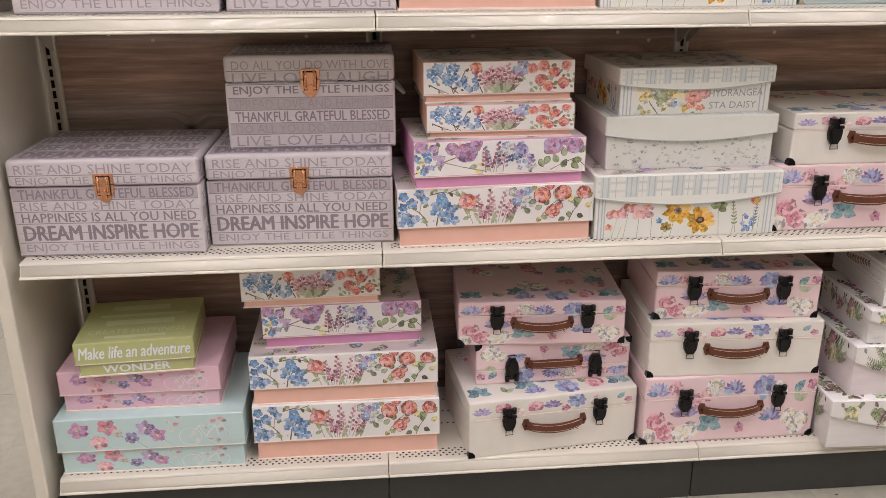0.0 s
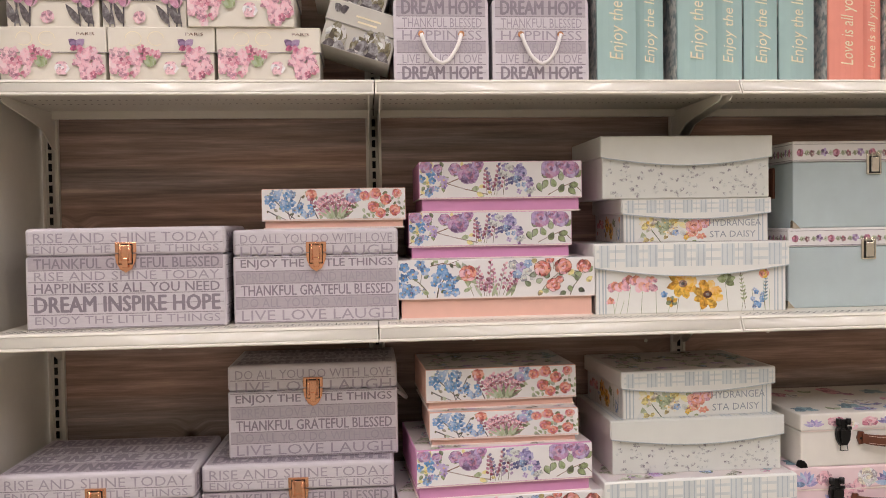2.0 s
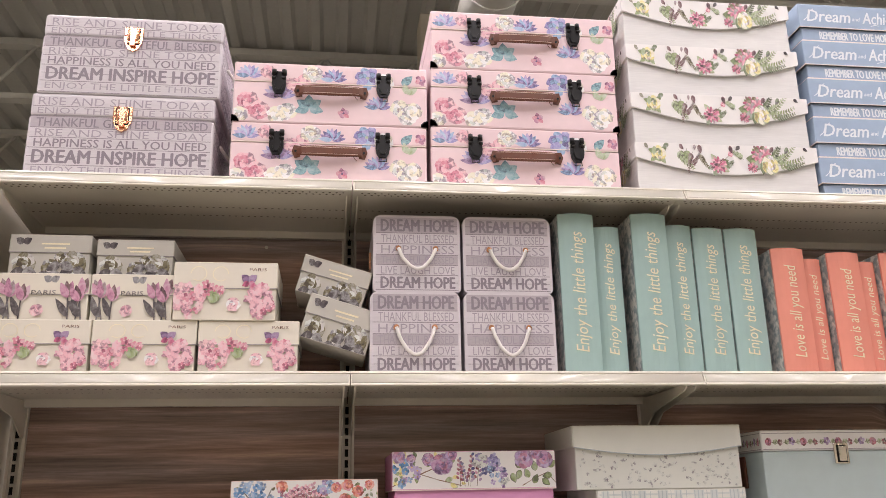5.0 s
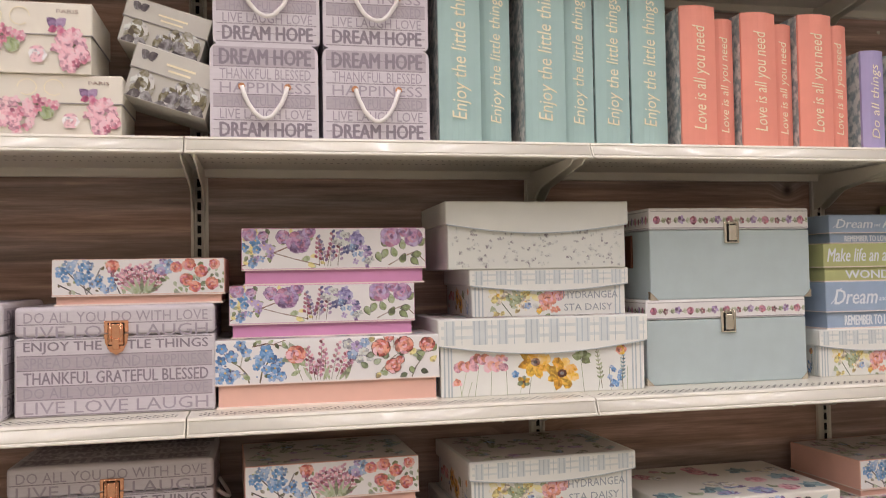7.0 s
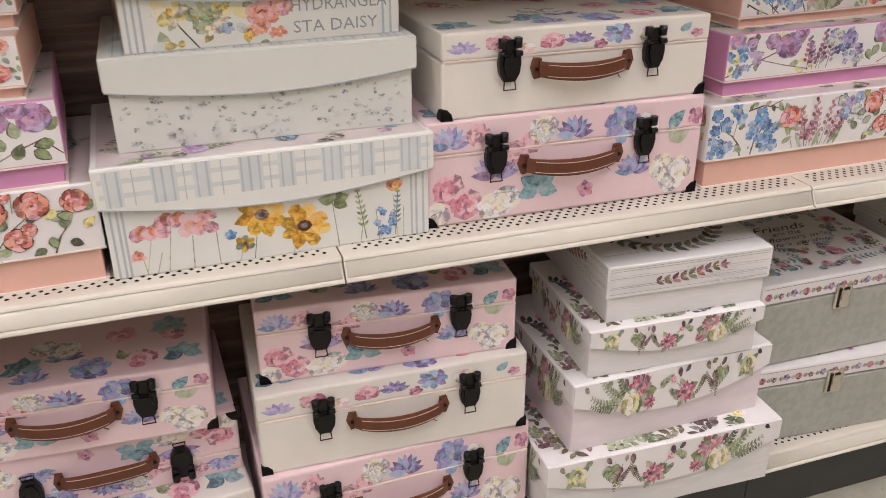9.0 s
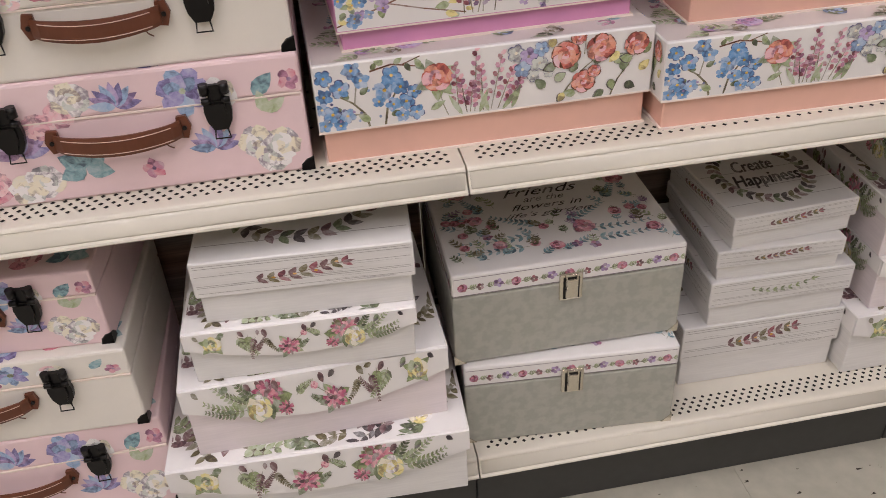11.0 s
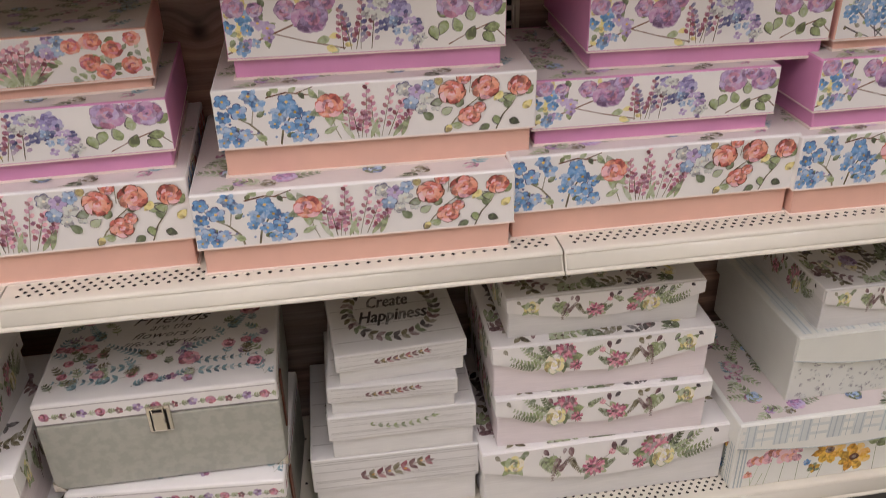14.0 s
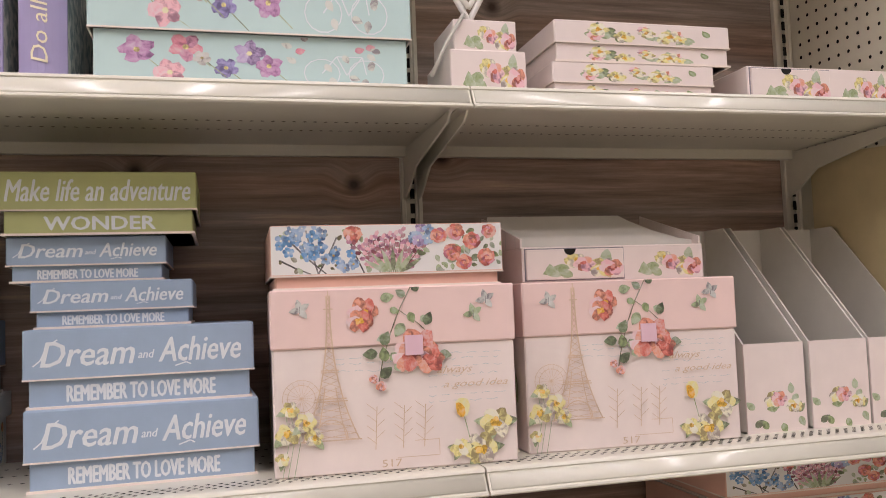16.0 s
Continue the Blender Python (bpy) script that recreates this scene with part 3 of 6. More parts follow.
def art_bouquet(seed=3):
    """Forget-me-nots on a branching stem, an orange rose, lavender spikes, pale hydrangeas and a rose branch."""
    pr = Print(0.43, 0.085, seed)
    g = ["leaf", "sage", "dleaf"]
    branch(pr, [(0.062, 0.0), (0.058, 0.018), (0.044, 0.034), (0.026, 0.046), (0.012, 0.066)], 0.0030, "stem")
    branch(pr, [(0.058, 0.018), (0.026, 0.018), (0.008, 0.010)], 0.0020, "stem")
    branch(pr, [(0.046, 0.032), (0.050, 0.055), (0.046, 0.074)], 0.0018, "stem")
    branch(pr, [(0.082, 0.0), (0.086, 0.022), (0.098, 0.042), (0.094, 0.066)], 0.0028, "stem")
    branch(pr, [(0.086, 0.022), (0.108, 0.022), (0.122, 0.014)], 0.0018, "stem")
    branch(pr, [(0.068, 0.072), (0.095, 0.078), (0.125, 0.072), (0.146, 0.060)], 0.0022, "brown")
    branch(pr, [(0.108, 0.076), (0.130, 0.084)], 0.0014, "brown")
    for x, z, a in ((0.040, 0.040, 2.4), (0.030, 0.028, 3.4), (0.054, 0.044, 0.7), (0.070, 0.074, 0.9), (0.084, 0.078, 2.2), (0.098, 0.078, 0.6), (0.112, 0.077, 5.2), (0.090, 0.012, 0.3), (0.104, 0.024, 1.1), (0.064, 0.008, 2.6), (0.124, 0.076, 5.6), (0.130, 0.070, 2.0)):
        pr.leaf(x, z, pr.r.uniform(0.011, 0.018), a, INK[pr.r.choice(g)], 0.30)
    blue = ((0.012, 0.070, 0.0105), (0.046, 0.076, 0.012), (0.056, 0.062, 0.011), (0.030, 0.054, 0.012), (0.010, 0.046, 0.0105), (0.006, 0.030, 0.009), (0.018, 0.022, 0.011), (0.036, 0.018, 0.010), (0.007, 0.008, 0.009), (0.026, 0.006, 0.009),
            (0.094, 0.064, 0.012), (0.084, 0.046, 0.013), (0.104, 0.048, 0.011), (0.110, 0.028, 0.011), (0.094, 0.026, 0.0095), (0.122, 0.012, 0.010), (0.104, 0.010, 0.009), (0.120, 0.040, 0.009), (0.076, 0.032, 0.008))
    for x, z, r in blue:
        pr.flower(x, z, r, pr.r.choice([["blue"], ["blue", "sky"], ["sky", "blue"], ["blue"]]), 5, "yellow", line="indigo" if pr.r.random() < 0.35 else None)
    for _ in range(16):
        pr.oval(pr.r.uniform(0.004, 0.128), pr.r.uniform(0.004, 0.080), 0.0022, 0.0018, pr.r.uniform(0, 3), INK[pr.r.choice(["indigo", "sky", "lilac"])], 6)
    for a in (0.5, 2.0, 3.5, 4.7, 5.4):
        pr.leaf(0.150, 0.052, 0.030, a, INK[pr.r.choice(g)], 0.28)
    pr.rose(0.150, 0.054, 0.019, ["orange", "red", "orange", "pink"], "red")
    pr.stem([(0.152, 0.036), (0.156, 0.018), (0.162, 0.002)], 0.0011, INK["stem"])
    pr.leaf(0.140, 0.012, 0.022, 0.5, INK["sage"], 0.2)
    for x, a, ln in ((0.176, 1.62, 0.066), (0.186, 1.72, 0.050), (0.196, 1.52, 0.083), (0.207, 1.60, 0.060), (0.217, 1.36, 0.076), (0.226, 1.20, 0.058), (0.236, 1.05, 0.044), (0.190, 1.45, 0.040)):
        pr.spike(x, 0.002, ln, a, ["mauve", "berry", "pink", "mauve"])
    for x, a in ((0.214, 1.9), (0.232, 0.9), (0.202, 1.2), (0.244, 1.2), (0.180, 2.1)):
        pr.leaf(x, 0.0, 0.034, a, INK["sage"], 0.10)
    for x, z, r in ((0.250, 0.072, 0.011), (0.266, 0.066, 0.0115), (0.258, 0.050, 0.0105), (0.280, 0.056, 0.010), (0.282, 0.074, 0.0095), (0.272, 0.040, 0.008), (0.292, 0.042, 0.007)):
        pr.flower(x, z, r, [pr.r.choice(["sky", "lilac", "pale"])], 5, "cream", line="indigo")
    branch(pr, [(0.305, 0.0), (0.318, 0.020), (0.336, 0.040), (0.362, 0.060)], 0.0020, "stem")
    branch(pr, [(0.375, 0.0), (0.384, 0.022), (0.398, 0.040), (0.406, 0.060)], 0.0020, "stem")
    pr.stem([(0.340, 0.085), (0.338, 0.060)], 0.0010, INK["stem"])
    for x, z in ((0.378, 0.044), (0.390, 0.032), (0.402, 0.046), (0.374, 0.022), (0.394, 0.014), (0.412, 0.030), (0.384, 0.058), (0.350, 0.048), (0.322, 0.038), (0.302, 0.050), (0.300, 0.030), (0.288, 0.022), (0.312, 0.012), (0.328, 0.008), (0.416, 0.052), (0.296, 0.074), (0.366, 0.008)):
        a, ln = pr.r.uniform(0, 6.2), pr.r.uniform(0.013, 0.019)
        if pr.r.random() < 0.6:
            pr.leaf(x - 0.0006, z, ln + 0.0016, a, INK["dark"], 0.37)
        pr.leaf(x, z, ln, a, INK[pr.r.choice(["leaf", "leaf", "dleaf", "lemon"])], 0.34)
    for x, z, r in ((0.314, 0.062, 0.019), (0.338, 0.024, 0.016), (0.360, 0.066, 0.019), (0.406, 0.066, 0.016), (0.330, 0.083, 0.010), (0.352, 0.036, 0.009)):
        pr.rose(x, z, r, ["orange", "red", "orange", "pink", "red"], "brown")
    return done(pr, "floral_print")


def art_small_bouquet():
    pr = Print(0.31, 0.066, 8)
    pr.rect(0, 0.31, 0, 0.066, M["paper"])
    for x0, x1, z1 in ((0.07, 0.02, 0.05), (0.06, 0.045, 0.06), (0.06, 0.085, 0.05), (0.05, 0.01, 0.02), (0.12, 0.10, 0.05)):
        pr.stem([(x0, 0.0), ((x0 + x1) / 2, z1 * 0.45), (x1, z1)], 0.0022, INK["dark"])
    for _ in range(26):
        pr.leaf(pr.r.uniform(0.0, 0.13), pr.r.uniform(0, 0.06), pr.r.uniform(0.006, 0.012), pr.r.uniform(0, 6.2), INK[pr.r.choice(["leaf", "sage", "sky", "stem"])])
    pr.cluster(0.040, 0.044, 0.036, 0.020, 18, 0.0078, ["blue", "sky", "blue"], "cream")
    pr.cluster(0.088, 0.024, 0.024, 0.018, 9, 0.0075, ["sky", "blue"], "yellow")
    pr.rose(0.106, 0.054, 0.013, ["orange", "red", "orange"])
    for i in range(13):
        pr.spike(0.142 + 0.0024 * i, 0.0, pr.r.uniform(0.045, 0.066), 2.3 - i * 0.115, ["mauve", "pink", "berry"])
    for i in range(7):
        pr.leaf(0.150 + 0.003 * i, 0.0, 0.035, 2.6 - i * 0.34, INK["sage"], 0.1)
    for _ in range(44):
        pr.leaf(pr.r.uniform(0.19, 0.31), pr.r.uniform(0, 0.06), pr.r.uniform(0.007, 0.013), pr.r.uniform(0, 6.2), INK[pr.r.choice(["leaf", "sage", "dleaf"])])
    pr.cluster(0.200, 0.050, 0.018, 0.014, 8, 0.008, ["sky", "lilac"], "cream")
    for x, z, r in ((0.222, 0.050, 0.012), (0.245, 0.055, 0.013), (0.240, 0.026, 0.013), (0.268, 0.042, 0.013), (0.292, 0.055, 0.011), (0.288, 0.018, 0.013), (0.256, 0.012, 0.012)):
        pr.rose(x, z, r, ["red", "rose", "red", "orange"])
    return done(pr, "floral_print")


def art_lilac():
    pr = Print(0.36, 0.076, 5)
    pr.rect(0, 0.36, 0, 0.076, M["paper"])
    pr.stem([(0.0, 0.006), (0.04, 0.022), (0.085, 0.040), (0.13, 0.062)], 0.0022, INK["brown"])
    pr.stem([(0.06, 0.03), (0.10, 0.018), (0.15, 0.006)], 0.0018, INK["brown"])
    pr.stem([(0.285, 0.004), (0.315, 0.020), (0.34, 0.030), (0.36, 0.010)], 0.0018, INK["brown"])
    for _ in range(26):
        pr.leaf(pr.r.uniform(0, 0.15), pr.r.uniform(0.0, 0.07), pr.r.uniform(0.010, 0.018), pr.r.uniform(0, 6.2), INK[pr.r.choice(["leaf", "sage", "dleaf", "lemon"])])
    for x, z in ((0.27, 0.050), (0.282, 0.036), (0.30, 0.020), (0.315, 0.034), (0.292, 0.064), (0.33, 0.018), (0.345, 0.042), (0.262, 0.03), (0.352, 0.026), (0.31, 0.008)):
        a = pr.r.uniform(0, 6.2)
        pr.leaf(x, z, 0.022, a, INK["dark"], 0.34)
        pr.leaf(x + 0.0008, z, 0.0205, a, INK["leaf"], 0.32)
    pr.cluster(0.030, 0.034, 0.028, 0.026, 16, 0.0085, ["sky", "blue", "lemon", "lilac"], "yellow")
    for x, z, r in ((0.014, 0.066, 0.014), (0.040, 0.062, 0.010), (0.078, 0.060, 0.014), (0.108, 0.050, 0.023), (0.128, 0.070, 0.013), (0.290, 0.060, 0.021), (0.336, 0.058, 0.019), (0.318, 0.070, 0.012)):
        pr.rose(x, z, r, ["purple", "lilac", "mauve", "purple", "plum"], "plum")
    for x, a in ((0.148, 1.6), (0.158, 1.72), (0.170, 1.5), (0.184, 1.45), (0.164, 1.35)):
        pr.spike(x, 0.004, pr.r.uniform(0.045, 0.068), a, ["plum", "berry", "indigo", "mauve"])
    pr.cluster(0.205, 0.052, 0.026, 0.018, 22, 0.0078, ["indigo", "lilac", "lav", "pale"], "pale")
    pr.cluster(0.226, 0.026, 0.022, 0.018, 15, 0.0072, ["indigo", "sky", "lilac"], "pale")
    pr.cluster(0.245, 0.010, 0.012, 0.008, 5, 0.006, ["lilac", "pale"], "indigo")
    return done(pr, "lilac_print")


def art_lid_top():
    pr = Print(0.43, 0.30, 11)
    pr.rect(0, 0.43, 0, 0.30, M["topboard"])
    for _ in range(44):
        x, z = pr.r.uniform(0.02, 0.41), pr.r.uniform(0.01, 0.28)
        pr.twig(x, z, 0.05, pr.r.uniform(0, 6.2), pr.r.choice(["sage", "dleaf", "teal"]), 4, 0.015)
        pr.rose(x, z, pr.r.uniform(0.010, 0.018), pr.r.choice([["grey", "stem"], ["purple", "lilac"], ["dleaf", "sky"], ["mauve", "grey"]]))
    return done(pr, "lid_top_print")


def art_case(w=0.44, h=0.15, top=False):
    pr = Print(w, h, 21)
    s = h / 0.15 if not top else 1
    spots = [(0.07, 0.84, "a"), (0.17, 0.86, "q"), (0.36, 0.74, "q"), (0.40, 0.86, "w"), (0.51, 0.82, "a"), (0.69, 0.82, "b"), (0.78, 0.76, "w"), (0.90, 0.80, "k"), (0.975, 0.82, "p"), (0.07, 0.34, "r"), (0.13, 0.18, "r"), (0.23, 0.50, "v"),
             (0.22, 0.12, "w"), (0.27, 0.18, "w"), (0.385, 0.26, "t"), (0.565, 0.18, "p"), (0.745, 0.36, "a"), (0.86, 0.30, "w"), (0.90, 0.16, "w"), (0.93, 0.26, "w"), (0.90, 0.56, "l"), (0.02, 0.08, "w"), (0.30, 0.66, "q")]
    spots = [(x * w, z * 0.15, k) for x, z, k in spots]
    if top:
        spots = [(pr.r.uniform(0.03, w - 0.03), pr.r.uniform(0.02, h - 0.03), pr.r.choice("arbwtpl")) for _ in range(26)]
    for x, z, k in spots:
        z *= s
        if k in "av":
            for i in range(9):
                pr.leaf(x, z - 0.010, 0.032 if k == "a" else 0.038, 0.15 + i * 0.36, INK[("lav", "lilac", "sky" if k == "a" else "plum")[i % 3]], 0.2)
        elif k == "r":
            pr.rose(x, z, 0.026, ["pink", "blush", "pink", "rose"])
        elif k == "q":
            pr.rose(x, z, 0.019, ["blush", "pink", "blush", "pink"])
        elif k == "k":
            pr.leaf(x - 0.012, z - 0.012, 0.036, 0.8, INK["teal"], 0.3)
        elif k == "b":
            pr.flower(x, z, 0.031, ["lav", "lav", "sky"], 7, "sage")
            pr.flower(x, z, 0.021, ["sky", "lav"], 6, "sage")
        elif k == "w":
            pr.rose(x, z, 0.024, ["white", "pale", "white", "cream"])
        elif k == "t":
            for i in range(5):
                pr.leaf(x, z, 0.034, -0.3 + i * 0.95, INK["teal"], 0.36)
        elif k == "l":
            for i in range(2):
                pr.leaf(x, z, 0.030, 0.6 + i * 1.2, INK["sage"], 0.28)
        else:
            pr.flower(x, z, 0.014, ["mauve", "rose"], 5, "plum")
    return done(pr, "garden_print")


def plaid_lines(pr, z0, z1, step=0.105):
    for z in (0.25, 0.66):
        zz = z0 + (z1 - z0) * z
        pr.rect(0, pr.w, zz, zz + 0.006, M["plaidlt"])
    x = 0.006
    while x < pr.w:
        for dx, wd, k in ((0.0, 0.022, "plaidlt"), (0.004, 0.0022, "plaidln"), (0.016, 0.0030, "plaidln"), (0.034, 0.0014, "plaidln"), (0.056, 0.030, "plaidlt"), (0.058, 0.0024, "plaidln"), (0.068, 0.0030, "plaidln"), (0.080, 0.0024, "plaidln"), (0.094, 0.0014, "plaidln")):
            pr.rect(x + dx, x + dx + wd, z0, z1, M[k])
        x += step


def art_plaid_lid():
    pr = Print(0.42, 0.045, 2)
    plaid_lines(pr, 0, 0.045)
    return done(pr, "plaid_print")


def art_poppies():
    pr = Print(0.42, 0.105, 31)
    for x in (0.004, 0.012, 0.018, 0.395, 0.402, 0.412):
        pr.rect(x, x + 0.003, 0, 0.105, M["plaidln"])
    for x, z in ((0.05, 0.055), (0.075, 0.066), (0.10, 0.05), (0.035, 0.03), (0.165, 0.03), (0.185, 0.06), (0.235, 0.04), (0.285, 0.07), (0.33, 0.06), (0.37, 0.07), (0.345, 0.05), (0.06, 0.03), (0.13, 0.05), (0.385, 0.05)):
        pr.stem([(x + pr.r.uniform(-0.012, 0.012), 0.0), (x, z)], 0.0011, INK["sage"])
    for x, z, r in ((0.048, 0.060, 0.020), (0.080, 0.074, 0.020), (0.108, 0.058, 0.020), (0.030, 0.026, 0.008), (0.118, 0.075, 0.012)):
        for i in range(5):
            pr.oval(x + (i - 2) * r * 0.4, z + 0.004 * (i % 2), r * 0.45, r * 0.55, 0.3 * i, INK["orange" if i % 2 else "pink"])
    for x, z, r in ((0.190, 0.066, 0.033), (0.245, 0.040, 0.034)):
        pr.flower(x, z, r, ["yellow", "amber", "yellow"], 8, "brown")
        pr.oval(x, z, r * 0.3, r * 0.26, 0, INK["brown"], 9)
        pr.oval(x, z, r * 0.14, r * 0.12, 0, INK["dark"], 7)
    pr.flower(0.165, 0.026, 0.013, ["yellow", "dleaf"], 6, "brown")
    for a in (0.3, 1.2, 2.1, 2.9, -0.6):
        pr.leaf(0.287, 0.072, 0.022, a, INK["leaf"], 0.4)
    pr.twig(0.330, 0.005, 0.085, 1.7, "sage", 7, 0.01)
    pr.twig(0.372, 0.005, 0.075, 1.5, "teal", 7, 0.009)
    pr.cluster(0.355, 0.03, 0.016, 0.022, 12, 0.006, ["blue", "sky"], "cream")
    pr.flower(0.148, 0.042, 0.008, ["blue"], 5, "indigo")
    pr.rose(0.372, 0.086, 0.012, ["orange", "yellow", "orange"])
    pr.flower(0.03, 0.03, 0.008, ["orange"], 5, "red")
    return done(pr, "poppy_print")


def art_hydrangea():
    pr = Print(0.34, 0.075, 33)
    for x in (0.004, 0.012, 0.020, 0.318, 0.328):
        pr.rect(x, x + 0.003, 0, 0.075, M["plaidln"])
    for _ in range(26):
        pr.leaf(pr.r.uniform(0.03, 0.17), pr.r.uniform(0.0, 0.06), pr.r.uniform(0.012, 0.024), pr.r.uniform(0, 6.2), INK[pr.r.choice(["sage", "leaf", "pale", "lemon"])])
    pr.stem([(0.085, 0.0), (0.065, 0.03), (0.055, 0.05)], 0.0022, INK["dleaf"])
    pr.flower(0.055, 0.052, 0.022, ["cream", "lemon"], 8, "yellow")
    pr.cluster(0.105, 0.035, 0.03, 0.022, 14, 0.010, ["lemon", "sage", "sky", "cream"], "yellow")
    pr.rose(0.165, 0.040, 0.021, ["orange", "red", "pink", "orange"])
    pr.rose(0.190, 0.050, 0.015, ["orange", "pink"])
    pr.cluster(0.165, 0.016, 0.022, 0.010, 7, 0.008, ["yellow", "orange"], "lemon")
    pr.text("HYDRANGEA", 0.200, 0.325, 0.040, 0.058, M["inkg"])
    pr.text("STA DAISY", 0.202, 0.312, 0.010, 0.027, M["inkg"])
    return done(pr, "hydrangea_print")


def art_speckle():
    pr = Print(0.38, 0.10, 35)
    for _ in range(150):
        x, z, r = pr.r.uniform(0.008, 0.372), pr.r.uniform(0.006, 0.094), pr.r.uniform(0.003, 0.006)
        pr.flower(x, z, r, ["pale"], 4, "grey")
    return done(pr, "speckle_print")


def art_border():
    pr = Print(0.38, 0.036, 37)
    pr.rect(0, 0.38, 0.0022, 0.0034, M["seam"])
    pr.rect(0, 0.38, 0.0330, 0.0340, M["seam"])
    x = 0.014
    i = 0
    while x < 0.37:
        pr.twig(x + 0.008, 0.015, 0.016, 0.2, "sage", 3, 0.007)
        if i % 3 == 0:
            pr.rose(x, 0.017, 0.0085, ["rose", "mauve", "berry"])
        elif i % 3 == 1:
            pr.flower(x, 0.016, 0.0065, ["maroon", "berry"], 5, "cream")
        else:
            pr.flower(x, 0.018, 0.0080, ["plum", "lilac"], 5, "cream")
        x += 0.029
        i += 1
    return done(pr, "flower_border")


def fern(pr, x, z, length, ang, ink, curl=0.5, size=0.010):
    """An arching frond with paired leaflets that shrink to the tip."""
    n = 9
    p = (x, z)
    for i in range(n):
        a = ang + curl * i / n
        q = (p[0] + length / n * math.cos(a), p[1] + length / n * math.sin(a))
        pr.stem([p, q], 0.0008, INK["stem"])
        for s in (0.85, -0.85):
            pr.leaf(q[0], q[1], size * (1.15 - 0.75 * i / n), a + s, INK[ink], 0.24)
        p = q


def peony(pr, x, z, r, inks):
    """A full flower of many narrow ragged petals round a dark heart."""
    for ring, count in ((0.78, 13), (0.52, 10), (0.28, 7)):
        for i in range(count):
            a = 2 * math.pi * i / count + ring * 5 + pr.r.uniform(-0.15, 0.15)
            pr.petal(x + r * ring * math.cos(a), z + r * ring * 0.8 * math.sin(a), r * 0.30, r * 0.15, a, INK[inks[(i + int(ring * 9)) % len(inks)]], 7, 0.22)
    pr.petal(x, z, r * 0.22, r * 0.16, 0.5, INK[inks[-1]], 7, 0.2)


def art_friends():
    """Four script lines ringed by sprigs, ferns and small roses."""
    pr = Print(0.36, 0.28, 39)
    inside = lambda x, z: abs(x - 0.18) < 0.080 and abs(z - 0.165) < 0.052
    for s in (1, -1):
        for x, z, a, ln in ((0.03, 0.075, -0.15, 0.12), (0.05, 0.045, -0.1, 0.11), (0.02, 0.10, 0.35, 0.08), (0.04, 0.245, 0.1, 0.09), (0.10, 0.15, 0.9, 0.06)):
            fern(pr, 0.18 + s * x, z, ln, a if s > 0 else math.pi - a, "teal", 0.3 * s, 0.013)
    for _ in range(125):
        x, z = pr.r.uniform(0.012, 0.348), pr.r.uniform(0.012, 0.268)
        if inside(x, z):
            continue
        pr.twig(x, z, pr.r.uniform(0.018, 0.036), pr.r.uniform(0.4, 2.7), pr.r.choice(["dleaf", "teal", "sage", "plum", "stem", "teal"]), 3, 0.0105, 0.0008)
        k = pr.r.random()
        if k < 0.12:
            pr.rose(x, z, 0.009, ["rose", "berry", "rose"])
        elif k < 0.2:
            pr.flower(x, z, 0.009, ["plum", "mauve"], 5, "maroon")
    for x, z, r in ((0.045, 0.215, 0.017), (0.315, 0.205, 0.018), (0.225, 0.075, 0.018), (0.085, 0.055, 0.012), (0.30, 0.255, 0.012), (0.17, 0.035, 0.012), (0.285, 0.105, 0.012), (0.06, 0.13, 0.013), (0.13, 0.255, 0.011), (0.33, 0.05, 0.013), (0.10, 0.225, 0.010)):
        pr.rose(x, z, r, ["rose", "pink", "rose", "mauve", "berry"])
        pr.oval(x, z, r * 0.28, r * 0.24, 0, INK["berry"], 8)
    for word, z, a, b in (("Friends", 0.185, 0.12, 0.25), ("are the", 0.165, 0.15, 0.22), ("flowers in", 0.143, 0.125, 0.245), ("life's garden", 0.118, 0.11, 0.255)):
        pr.text(word, a, b, z, z + (0.026 if z > 0.18 else 0.017), INK["ink"], 0.5, bold=0.0)
    return done(pr, "garden_top_print")


def art_boards(w=0.27, h=0.09, ink="maroon"):
    """White boards with a leafy sprig across the middle."""
    pr = Print(w, h, 41)
    for z in (0.10, 0.28, 0.33, 0.62, 0.86, 0.93):
        pr.rect(0, w, z * h, z * h + 0.0011, M["whiteln"])
    for i in range(12):
        x = pr.r.uniform(0, w * 0.8)
        z = pr.r.uniform(0.02, 0.95) * h
        pr.rect(x, x + pr.r.uniform(0.02, 0.08), z, z + 0.0006, M["whiteln"])
    n = 9
    line = [(w * 0.5 - 0.058 + i * 0.0135, h * 0.40 + 0.005 * math.sin(i * 0.55 + 3.6) + 0.0022 * i) for i in range(n)]
    if ink == "leaf":
        line = [(w * 0.5 - 0.060 + i * 0.0145, h * 0.36 + 0.020 * ((i - 4.0) / 4.0) ** 2 + 0.0012 * i) for i in range(n)]
    pr.stem(line, 0.0014, INK["brown" if ink == "maroon" else "dleaf"])
    for i, (x, z) in enumerate(line):
        size = (0.023 - 0.0012 * abs(i - 4)) * (0.62 if ink == "leaf" else 1.0)
        for s in (1.05, -0.95):
            pr.leaf(x, z, size, s + 0.12, INK[(ink, "stem", "berry")[i % 3] if ink == "maroon" else (ink, "dleaf", "sage")[i % 3]], 0.23)
        if i % 2:
            pr.oval(x + 0.006, z + pr.r.uniform(-0.007, 0.007), 0.0028, 0.0028, 0, INK["amber" if ink == "maroon" else "dleaf"], 6)
    pr.leaf(line[-1][0], line[-1][1], 0.016, 0.2, INK[ink], 0.24)
    return done(pr, "sprig_print")


